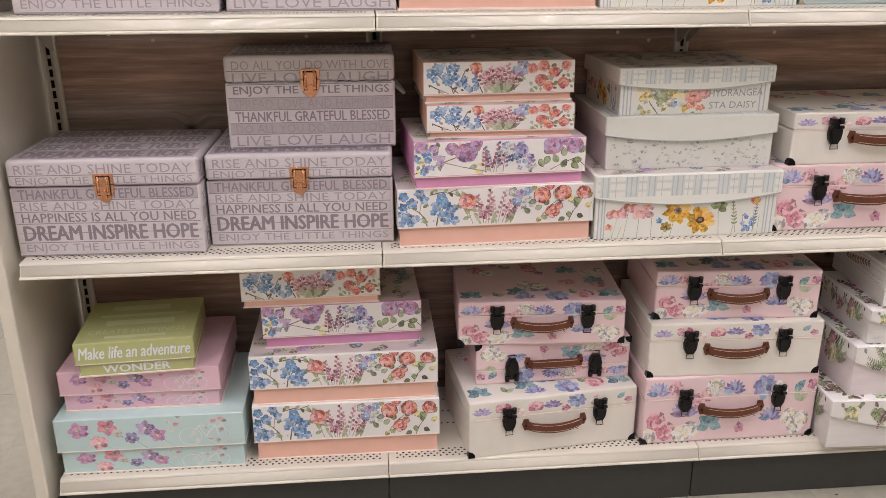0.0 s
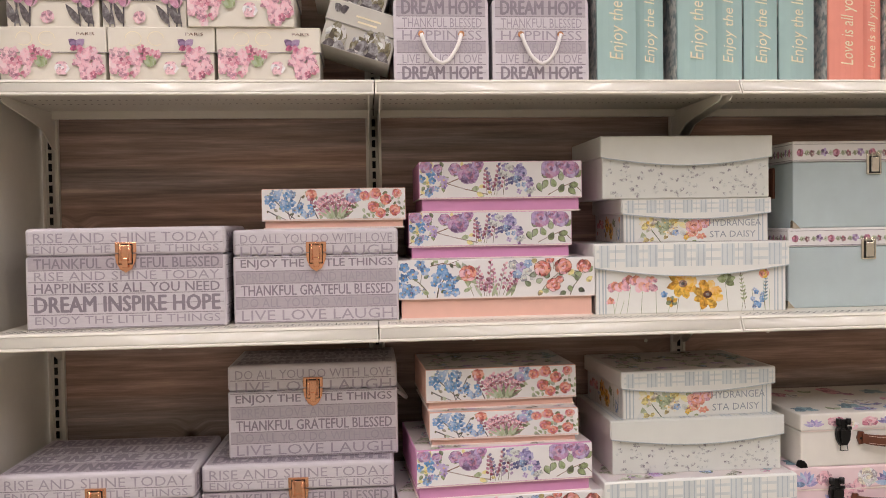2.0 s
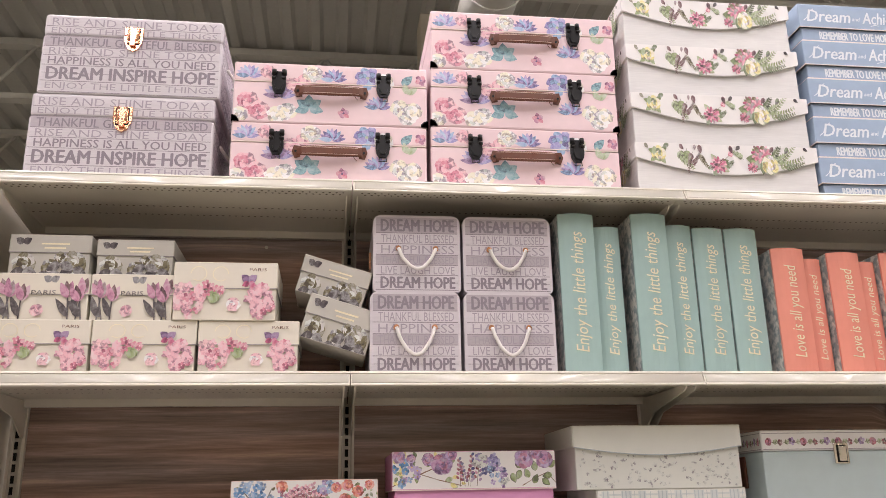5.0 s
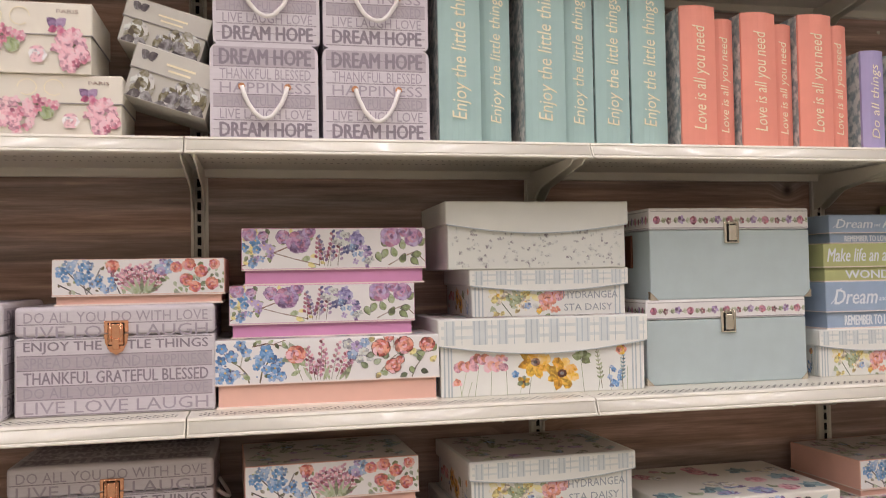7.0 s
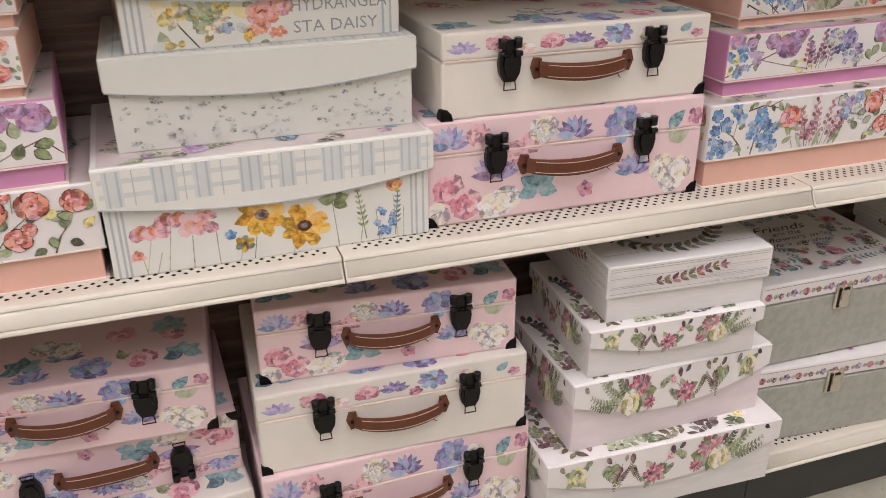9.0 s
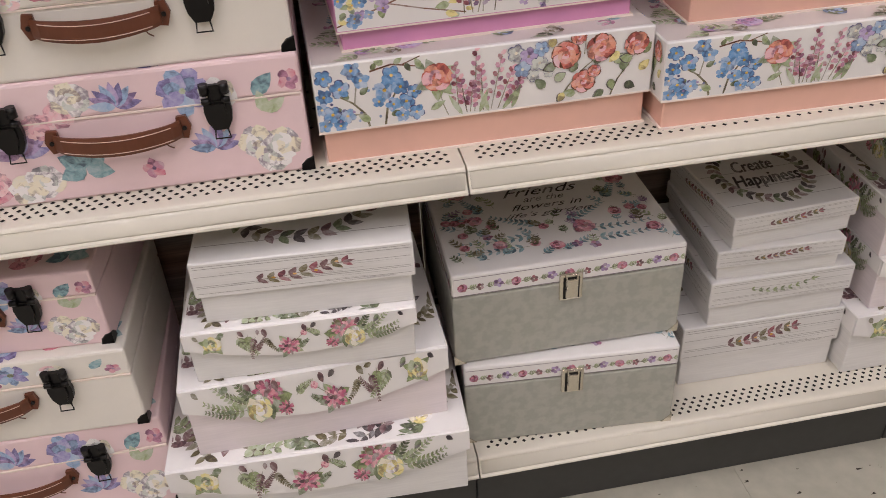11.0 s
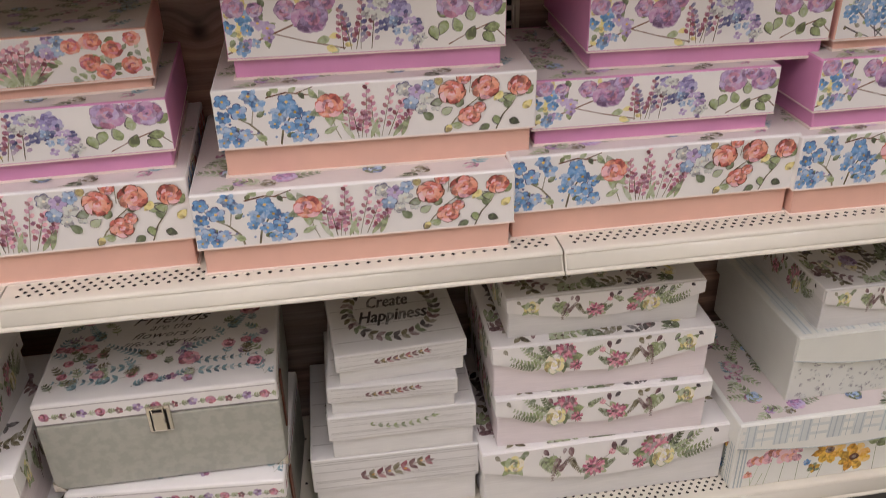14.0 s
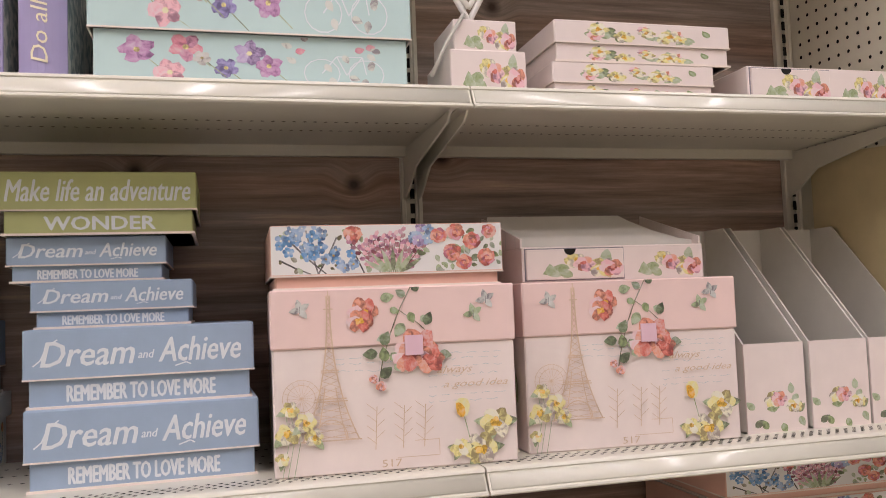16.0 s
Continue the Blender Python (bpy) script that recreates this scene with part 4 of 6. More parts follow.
def art_wreath():
    pr = Print(0.27, 0.24, 43)
    for z in (0.03, 0.075, 0.13, 0.19):
        pr.rect(0, 0.27, z, z + 0.0012, M["whiteln"])
    for i in range(34):
        a = 2 * math.pi * i / 34
        for s in (0.75, -0.75):
            pr.leaf(0.135 + 0.098 * math.cos(a), 0.12 + 0.088 * math.sin(a), 0.022, a + 1.57 + s, INK[("dleaf", "dark", "stem", "maroon")[i % 4]], 0.27)
    pr.text("Create", 0.085, 0.178, 0.128, 0.166, INK["ink"], 0.4, bold=0.03)
    pr.text("Happiness", 0.058, 0.214, 0.070, 0.118, INK["ink"], 0.4, bold=0.03)
    return done(pr, "wreath_print")


def art_roses(flip=False):
    """A yellow bloom, small sprays, a peony and a peony with a cream rose on a drooping flap."""
    w, h = 0.43, 0.062
    pr = Print(w, h, 45)
    X = (lambda x: w - x) if flip else (lambda x: x)
    T = (lambda a: math.pi - a) if flip else (lambda a: a)
    low = lambda x: h * 0.55 - h * 0.50 * math.sin(math.pi * x / w)
    K = -1 if flip else 1
    for x, z, ln, a, ink, size in ((0.100, 0.050, 0.036, -1.2, "sage", 0.012), (0.118, 0.052, 0.040, -1.5, "leaf", 0.011), (0.132, 0.046, 0.042, -2.1, "maroon", 0.008), (0.148, 0.044, 0.036, -1.2, "stem", 0.008), (0.126, 0.020, 0.030, 0.6, "maroon", 0.007),
                                   (0.325, 0.030, 0.060, 0.35, "sage", 0.012), (0.330, 0.024, 0.066, 0.05, "leaf", 0.011), (0.318, 0.036, 0.050, 0.75, "dleaf", 0.010), (0.345, 0.022, 0.050, -0.05, "dleaf", 0.009), (0.250, 0.034, 0.032, 2.4, "sage", 0.008), (0.205, 0.020, 0.022, 0.2, "dleaf", 0.008)):
        fern(pr, X(x), z, ln, T(a), ink, 0.5 * K, size)
    x, z = X(0.052), low(0.052) + 0.018
    for a in (2.8, 3.8, 5.4, 0.6):
        pr.leaf(x, z, 0.025, a, INK["leaf"], 0.26)
    pr.rose(x, z, 0.017, ["lemon", "cream", "lemon", "sage"])
    x, z = X(0.190), low(0.190) + 0.018
    for a in (3.4, 4.1, -0.5, 0.4, 2.2):
        pr.leaf(x, z, 0.027, a, INK["dleaf" if a > 3 else "leaf"], 0.28)
    peony(pr, x, z, 0.019, ["magenta", "rose", "pink", "magenta", "maroon"])
    pr.stem([(x, z), (X(0.218), z + 0.020)], 0.0009, INK["stem"])
    pr.rose(X(0.220), z + 0.022, 0.006, ["rose", "pink"])
    x, z = X(0.300), low(0.300) + 0.022
    for a, ln in ((2.3, 0.034), (3.0, 0.040), (3.7, 0.030), (1.1, 0.030), (0.4, 0.032), (-0.6, 0.028), (4.6, 0.026)):
        pr.leaf(x - K * 0.004, z, ln, T(a), INK["leaf" if ln > 0.03 else "dleaf"], 0.32)
    peony(pr, x - K * 0.006, z + 0.016, 0.023, ["magenta", "rose", "pink", "magenta", "rose", "maroon"])
    peony(pr, x - K * 0.030, z - 0.012, 0.012, ["rose", "magenta", "maroon"])
    pr.rose(x + K * 0.012, z - 0.006, 0.020, ["cream", "lemon", "white", "cream", "lemon"], "sage")
    for _ in range(13):
        xx = pr.r.uniform(0.02, 0.41)
        pr.leaf(xx, h - 0.002, pr.r.uniform(0.010, 0.018), pr.r.uniform(3.4, 6.0), INK[pr.r.choice(["dark", "dleaf", "maroon", "stem"])], 0.3)
    return done(pr, "rose_print")


def art_rose_edge():
    """Long leafy sprays with white between them, and a few pale blooms."""
    pr = Print(0.43, 0.29, 47)
    for _ in range(38):
        x, z, a = pr.r.uniform(0.01, 0.42), pr.r.uniform(0.004, 0.28), pr.r.uniform(0, 6.2)
        ink, ln = pr.r.choice(["dleaf", "sage", "maroon", "stem", "dark"]), pr.r.uniform(0.05, 0.085)
        pts = [(x + ln * i / 5 * math.cos(a + 0.12 * i), z + ln * i / 5 * math.sin(a + 0.12 * i)) for i in range(6)]
        pr.stem(pts, 0.0011, INK["stem"])
        for i, (p, q) in enumerate(pts):
            for s in (0.9, -0.9):
                pr.leaf(p, q, pr.r.uniform(0.015, 0.024), a + 0.12 * i + s, INK[ink], 0.27)
    for _ in range(13):
        x, z = pr.r.uniform(0.03, 0.40), pr.r.uniform(0.01, 0.26)
        pr.rose(x, z, pr.r.uniform(0.016, 0.024), pr.r.choice([["magenta", "rose", "pink"], ["cream", "lemon", "white"], ["cream", "sage", "white"], ["lilac", "plum"]]))
    return done(pr, "rose_top_print")


def art_words(rows, w, h, ink_dark, ink_light):
    pr = Print(w, h, 49)
    z = h
    for word, share, dark, band in rows:
        hh = share * h
        z -= hh
        if band:
            pr.rect(0, w, z, z + hh, M["chestd"])
        pr.rect(0, w, z, z + 0.0016, M["seam"])
        pr.text(word, 0.012, w - 0.008, z + hh * 0.13, z + hh * 0.90, ink_dark if dark else ink_light, bold=0.045 if share > 0.18 else 0.02 if dark else 0.0)
        if share > 0.18:
            pr.rect(0, w, z + hh * 0.5, z + hh * 0.5 + 0.0012, M["seam"])
    return done(pr, "stencilled_words")


def art_dream():
    pr = Print(0.31, 0.08, 51)
    pr.text("Dream", 0.022, 0.145, 0.018, 0.060, M["whiteink"], 0.25, bold=0.018)
    pr.text("and", 0.150, 0.172, 0.026, 0.040, M["whiteink"], 0.25, bold=0.018)
    pr.text("Achieve", 0.178, 0.292, 0.018, 0.060, M["whiteink"], 0.25, bold=0.018)
    pr.stem([(0.012, 0.020), (0.022, 0.030), (0.030, 0.052), (0.044, 0.064)], 0.0022, M["whiteink"])
    pr.stem([(0.200, 0.010), (0.215, 0.016), (0.222, 0.012)], 0.0022, M["whiteink"])
    return done(pr, "script_lettering")


def art_line(word, w, h, material, shear=0.0, pad=0.06):
    pr = Print(w, h, 53)
    pr.text(word, w * pad, w * (1 - pad), h * 0.2, h * 0.8, material, shear, bold=0.02 if shear else 0.05)
    return done(pr, "lettering")


def art_green_top():
    pr = Print(0.25, 0.20, 54)
    pale = M["greenink"]
    pr.text("CREATE HAPPINESS", 0.02, 0.23, 0.035, 0.055, pale)
    pr.rect(0.06, 0.19, 0.012, 0.024, pale)
    pr.rect(0.05, 0.20, 0.075, 0.100, pale)
    pr.rect(0.03, 0.22, 0.118, 0.130, pale)
    pr.rect(0.05, 0.18, 0.150, 0.175, pale)
    return done(pr, "slogan_lettering")


def art_pink_garden(w=0.40, h=0.085):
    pr = Print(w, h, 55)
    for x, z, r, k in ((0.05, 0.055, 0.022, "purple"), (0.11, 0.062, 0.022, "rose"), (0.16, 0.03, 0.016, "lav"), (0.19, 0.055, 0.020, "lilac"), (0.215, 0.035, 0.018, "purple"), (0.09, 0.02, 0.020, "pink"), (0.13, 0.045, 0.012, "grey")):
        pr.stem([(x, z), (x + 0.03, z - 0.03)], 0.0014, INK["sage"])
        pr.flower(x, z, r, [k, "mauve" if k == "rose" else k], 5, "lemon")
    for x, z in ((0.25, 0.06), (0.33, 0.065), (0.345, 0.07)):
        pr.leaf(x, z, 0.014, 0.3, INK["rose"], 0.4)
    for cx in (0.285, 0.345):
        for i in range(14):
            a0, a1 = 2 * math.pi * i / 14, 2 * math.pi * (i + 1) / 14
            pr.stem([(cx + 0.024 * math.cos(a0), 0.026 + 0.024 * math.sin(a0)), (cx + 0.024 * math.cos(a1), 0.026 + 0.024 * math.sin(a1))], 0.0016, M["whiteink"])
    pr.stem([(0.285, 0.026), (0.305, 0.055), (0.34, 0.055), (0.345, 0.026)], 0.0018, M["whiteink"])
    pr.stem([(0.305, 0.055), (0.318, 0.024), (0.34, 0.055)], 0.0018, M["whiteink"])
    for _ in range(12):
        pr.leaf(pr.r.uniform(0.24, 0.38), pr.r.uniform(0, 0.08), 0.016, pr.r.uniform(0, 6), INK["pale"])
    return done(pr, "blossom_print")


def art_photo():
    pr = Print(0.205, 0.108, 57)
    for cx in (0.028, 0.175):
        pr.cluster(cx, 0.036, 0.030, 0.032, 34, 0.010, ["pink", "blush", "rose", "pink", "pink"], "blush")
    pr.leaf(0.075, 0.030, 0.032, 1.2, INK["leaf"], 0.4)
    pr.rose(0.120, 0.028, 0.015, ["blush", "pink", "white"])
    pr.cluster(0.075, 0.058, 0.022, 0.010, 8, 0.008, ["pink", "rose"], "blush")
    for s in (-1, 1):
        pr.leaf(0.150, 0.072, 0.020, 1.57 - s * 0.9, INK["plum"], 0.4)
        pr.leaf(0.150, 0.070, 0.015, 1.57 - s * 2.0, INK["magenta"], 0.4)
        for t in range(9):
            a0, a1 = t * 0.6, (t + 1) * 0.6
            pr.stem([(0.07 + s * (0.022 + 0.016 * math.cos(a0)), 0.086 + 0.014 * math.sin(a0)), (0.07 + s * (0.022 + 0.016 * math.cos(a1)), 0.086 + 0.014 * math.sin(a1))], 0.0013, M["gold"])
    pr.text("PARIS", 0.150, 0.185, 0.092, 0.098, INK["brown"])
    return done(pr, "hydrangea_print")


def art_tulip():
    pr = Print(0.17, 0.09, 59)
    for x, a in ((0.025, 1.9), (0.042, 1.5), (0.015, 1.4), (0.135, 1.7), (0.150, 1.3), (0.160, 1.8)):
        pr.stem([(x, 0.0), (x + 0.03 * math.cos(a), 0.05)], 0.003, INK["dark"])
        for s in (-0.35, 0, 0.35):
            pr.leaf(x + 0.03 * math.cos(a), 0.035 + 0.010 * (x * 50 % 2), 0.034, a + s, INK["mauve" if s else "maroon"], 0.24)
        pr.leaf(x, 0.005, 0.045, a + 0.5, INK["dark"], 0.16)
    pr.text("PARIS", 0.062, 0.108, 0.048, 0.057, INK["dark"])
    for s in (-1, 1):
        pr.leaf(0.098, 0.075, 0.018, 1.57 - s, INK["dark"], 0.4)
    pr.rose(0.075, 0.018, 0.013, ["blush", "pink"])
    return done(pr, "tulip_print")


def art_greyrose():
    pr = Print(0.155, 0.075, 61)
    for x, z, r in ((0.03, 0.018, 0.024), (0.08, 0.012, 0.018), (0.125, 0.02, 0.026), (0.10, 0.03, 0.014)):
        pr.rose(x, z, r, ["grey", "stem", "pale", "stem"])
        pr.leaf(x, z - 0.01, 0.03, 3.6, INK["dark"])
        pr.leaf(x, z - 0.01, 0.03, -0.4, INK["dark"])
    for s in (-1, 1):
        pr.leaf(0.025, 0.058, 0.018, 1.57 - s, INK["dark"], 0.4)
    pr.rect(0.06, 0.115, 0.056, 0.059, M["gold"])
    pr.rect(0.066, 0.108, 0.048, 0.051, M["gold"])
    return done(pr, "grey_rose_print")


def bloom(pr, x, z, r, inks, core):
    """An open watercolour flower seen a little from the side."""
    for i in range(6):
        a = i * 1.05 + pr.r.uniform(-0.2, 0.2)
        pr.petal(x + r * 0.5 * math.cos(a), z + r * 0.42 * math.sin(a), r * 0.58, r * 0.46, a, INK[inks[i % len(inks)]], 10, 0.18)
    for i in range(4):
        a = pr.r.uniform(0, 6.3)
        pr.petal(x + r * 0.16 * math.cos(a), z + r * 0.14 * math.sin(a), r * 0.24, r * 0.18, a, INK[core], 8, 0.2)


def art_paris():
    """An iron tower, a hanging spray of orange roses, yellow blooms and faded script."""
    pr = Print(0.40, 0.30, 63)
    tan = M["sepia"]
    cx = 0.090
    half = lambda z: 0.0025 + 0.042 * max(0.0, 1 - (z - 0.055) / 0.235) ** 2.6
    zs = [0.055 + 0.235 * i / 22 for i in range(23)]
    for s in (-1, 1):
        pr.stem([(cx + s * half(z), z) for z in zs], 0.0022, tan)
        pr.stem([(cx + s * half(z) * 0.55, z) for z in zs[:9]], 0.0016, tan)
    for p, q in zip(zs, zs[1:]):
        pr.stem([(cx - half(p), p), (cx + half(q), q)], 0.0010, tan)
        pr.stem([(cx + half(p), p), (cx - half(q), q)], 0.0010, tan)
    for z, k in ((0.118, 0.006), (0.122, 0.006), (0.165, 0.004), (0.168, 0.004), (0.268, 0.005), (0.055, 0.004)):
        pr.stem([(cx - half(z) - k, z), (cx + half(z) + k, z)], 0.0020, tan)
    pr.stem([(cx + 0.026 * math.cos(math.pi * i / 10), 0.058 + 0.030 * math.sin(math.pi * i / 10)) for i in range(11)], 0.0018, tan)
    pr.stem([(cx, 0.288), (cx, 0.298)], 0.0014, tan)
    for i in range(18):
        a0, a1 = math.pi * 2 * i / 18, math.pi * 2 * (i + 1) / 18
        for r in (0.030, 0.022):
            pr.stem([(0.044 + r * math.cos(a0), 0.125 + r * math.sin(a0)), (0.044 + r * math.cos(a1), 0.125 + r * math.sin(a1))], 0.0009, tan)
        pr.stem([(0.044, 0.125), (0.044 + 0.030 * math.cos(a0), 0.125 + 0.030 * math.sin(a0))], 0.0005, tan)
    for x in (0.16, 0.205, 0.24):
        pr.stem([(x, 0.035), (x + 0.004, 0.105)], 0.0014, tan)
        for i in range(7):
            pr.stem([(x + 0.002, 0.045 + i * 0.009), (x + (0.016 if i % 2 else -0.013), 0.057 + i * 0.009)], 0.0009, tan)
    pr.stem([(0.195, 0.020), (0.265, 0.020), (0.265, 0.046), (0.225, 0.046)], 0.0010, tan)
    for z in (0.186, 0.178, 0.165, 0.150, 0.132, 0.118, 0.108):
        x = 0.10 if z > 0.16 else 0.25
        while x < 0.37:
            e = x + pr.r.uniform(0.006, 0.022)
            pr.stem([(x, z), ((x + e) / 2, z + pr.r.uniform(-0.003, 0.003)), (e, z)], 0.0006, M["plaidln"])
            x = e + 0.008
    pr.text("always", 0.265, 0.325, 0.150, 0.166, tan, 0.4)
    pr.text("a good idea", 0.275, 0.385, 0.126, 0.141, tan, 0.4)
    pr.text("517", 0.170, 0.202, 0.006, 0.018, tan)
    spray = [(0.225, 0.300), (0.205, 0.262), (0.190, 0.225), (0.176, 0.180), (0.168, 0.142)]
    pr.stem(spray, 0.0018, INK["stem"])
    pr.stem([(0.205, 0.262), (0.235, 0.240), (0.250, 0.225)], 0.0014, INK["stem"])
    for x, z in ((0.216, 0.285), (0.236, 0.292), (0.175, 0.282), (0.190, 0.265), (0.222, 0.258), (0.240, 0.250), (0.248, 0.236), (0.212, 0.240), (0.186, 0.220), (0.176, 0.205), (0.190, 0.192), (0.180, 0.178), (0.168, 0.192), (0.194, 0.165), (0.172, 0.152), (0.262, 0.175), (0.270, 0.188)):
        pr.leaf(x, z, pr.r.uniform(0.016, 0.028), pr.r.uniform(0, 6.2), INK[pr.r.choice(["leaf", "dleaf", "sage"])], 0.36)
    for k, (x, z, r) in enumerate(((0.146, 0.262, 0.024), (0.140, 0.246, 0.020), (0.234, 0.196, 0.034), (0.252, 0.180, 0.026), (0.216, 0.182, 0.024))):
        bloom(pr, x, z, r, ["orange", "red", "orange", "blush"], "red" if k > 1 else "amber")
    for x, z, r in ((0.172, 0.138, 0.009), (0.160, 0.150, 0.008)):
        pr.rose(x, z, r, ["blush", "orange"])
    for x, z, k in ((0.045, 0.268, "grey"), (0.330, 0.252, "sage"), (0.352, 0.275, "grey")):
        for s in (-0.6, 0.6, 2.1, -2.1):
            pr.leaf(x, z, 0.018, 1.2 + s, INK[k], 0.30)
        pr.stem([(x, z - 0.006), (x, z + 0.006)], 0.0012, INK["dark"])
    for x, z in ((0.012, 0.0), (0.030, 0.0), (0.020, 0.0)):
        pr.stem([(x, z), (x + 0.012, 0.06), (x + 0.006, 0.11)], 0.0011, INK["sage"])
    for x, z, r in ((0.022, 0.070, 0.019), (0.050, 0.086, 0.017), (0.026, 0.108, 0.014), (0.062, 0.062, 0.015), (0.012, 0.030, 0.011)):
        pr.leaf(x, z, r * 1.7, pr.r.uniform(3.4, 5.6), INK["sage"], 0.26)
        bloom(pr, x, z, r, ["lemon", "cream", "lemon"], "yellow")
    for x, z, r in ((0.362, 0.066, 0.027), (0.335, 0.024, 0.028), (0.300, 0.028, 0.016)):
        for a in (3.0, 4.2, 0.1):
            pr.leaf(x, z, r * 1.45, a, INK["sage"], 0.26)
        bloom(pr, x, z, r, ["lemon", "lemon", "cream"], "yellow")
    pr.stem([(0.316, 0.045), (0.308, 0.080)], 0.0016, INK["leaf"])
    pr.petal(0.306, 0.096, 0.012, 0.017, 0.2, INK["lemon"], 10, 0.12)
    pr.petal(0.302, 0.092, 0.007, 0.013, 0.3, INK["amber"], 9, 0.12)
    return done(pr, "tower_print")


def art_yellow(w, h, seed, n=6):
    pr = Print(w, h, seed)
    for _ in range(n * 2):
        pr.leaf(pr.r.uniform(0.1 * w, 0.9 * w), pr.r.uniform(0.05 * h, 0.6 * h), 0.022, pr.r.uniform(0, 6.2), INK[pr.r.choice(["sage", "leaf"])])
    for i in range(n):
        inks, core = pr.r.choice([(["lemon", "cream", "lemon"], "yellow"), (["lemon", "cream"], "amber"), (["blush", "orange", "pink"], "red")])
        bloom(pr, pr.r.uniform(0.12 * w, 0.88 * w), pr.r.uniform(0.15 * h, 0.66 * h), pr.r.uniform(0.011, 0.019), inks, core)
    return done(pr, "rose_print")


M["greenink"] = mat("pale_green_ink", "#cdd0a4", 0.6)
M["topboard"] = mat("lid_top_board", "#d5cbc8", 0.45, vary=0.05)
M["inkg"] = mat("ink_slate", "#9aa1a6", 0.6, vary=0.1)
BOUQUET, SMALL, LILAC, LIDTOP = art_bouquet(), art_small_bouquet(), art_lilac(), art_lid_top()
CASE, CASETOP = art_case(), art_case(0.44, 0.28, True)
PLAIDLID, POPPY, HYDRA, SPECK = art_plaid_lid(), art_poppies(), art_hydrangea(), art_speckle()
BORDER, FRIENDS, WREATH = art_border(), art_friends(), art_wreath()
SPRIG, SPRIGG = art_boards(), art_boards(ink="leaf")
ROSES, ROSES_B, ROSETOP = art_roses(), art_roses(True), art_rose_edge()
ROWS_A = [("RISE AND SHINE TODAY", 0.13, 0, 0), ("ENJOY THE LITTLE THINGS", 0.13, 0, 0), ("THANKFUL GRATEFUL BLESSED", 0.14, 1, 1), ("RISE AND SHINE TODAY", 0.12, 0, 0), ("HAPPINESS IS ALL YOU NEED", 0.13, 1, 0), ("DREAM INSPIRE HOPE", 0.21, 1, 0), ("ENJOY THE LITTLE THINGS", 0.14, 0, 0)]
ROWS_B = [("DO ALL YOU DO WITH LOVE", 0.13, 0, 0), ("LIVE LOVE LAUGH", 0.15, 0, 0), ("ENJOY THE LITTLE THINGS", 0.15, 1, 0), ("SPREAD LOVE AND HAPPINESS", 0.14, 0, 1), ("THANKFUL GRATEFUL BLESSED", 0.15, 1, 0), ("DO ALL YOU DO WITH LOVE", 0.13, 0, 1), ("LIVE LOVE LAUGH", 0.15, 0, 0)]
ROWS_D = [("DREAM HOPE", 0.22, 1, 1), ("THANKFUL BLESSED", 0.15, 0, 0), ("HAPPINESS", 0.15, 0, 0), ("THANKFUL BLESSED", 0.14, 0, 1), ("LIVE LAUGH LOVE", 0.14, 0, 0), ("DREAM HOPE", 0.20, 1, 0)]
WORDS_A, WORDS_B = art_words(ROWS_A, 0.39, 0.205, M["inkd"], M["inkl"]), art_words(ROWS_B, 0.36, 0.20, M["inkd"], M["inkl"])
WORDS_D = art_words(ROWS_D, 0.19, 0.175, M["inkd"], M["inkl"])
WORDS_T = art_words([("DREAM INSPIRE HOPE", 0.25, 1, 1), ("HAPPINESS IS ALL YOU NEED", 0.25, 0, 0), ("RISE AND SHINE TODAY", 0.25, 0, 0), ("DREAM INSPIRE HOPE", 0.25, 1, 1)], 0.38, 0.27, M["inkd"], M["inkl"])
DREAM, REMEMBER = art_dream(), art_line("REMEMBER TO LOVE MORE", 0.30, 0.032, M["whiteink"], 0, 0.16)
ADVENTURE, WONDER = art_line("Make life an adventure", 0.25, 0.05, M["whiteink"], 0.25, 0.03), art_line("WONDER", 0.25, 0.03, M["whiteink"], 0, 0.2)
CREATE = art_green_top()
GARDEN, PHOTO, TULIP, GREYROSE, PARIS = art_pink_garden(), art_photo(), art_tulip(), art_greyrose(), art_paris()
YELL_A, YELL_B, YELL_C = art_yellow(0.12, 0.12, 71, 5), art_yellow(0.30, 0.055, 72, 9), art_yellow(0.12, 0.05, 73, 4)


# ---- things on the shelves ----
def deep(y, d):
    return min(d, BACK - 0.016 - y)


def lid_shell(w, d, h, over, lh):
    return slab(-w / 2 - over, w / 2 + over, -over, d + over, h - lh, h, 0.0018, 1)


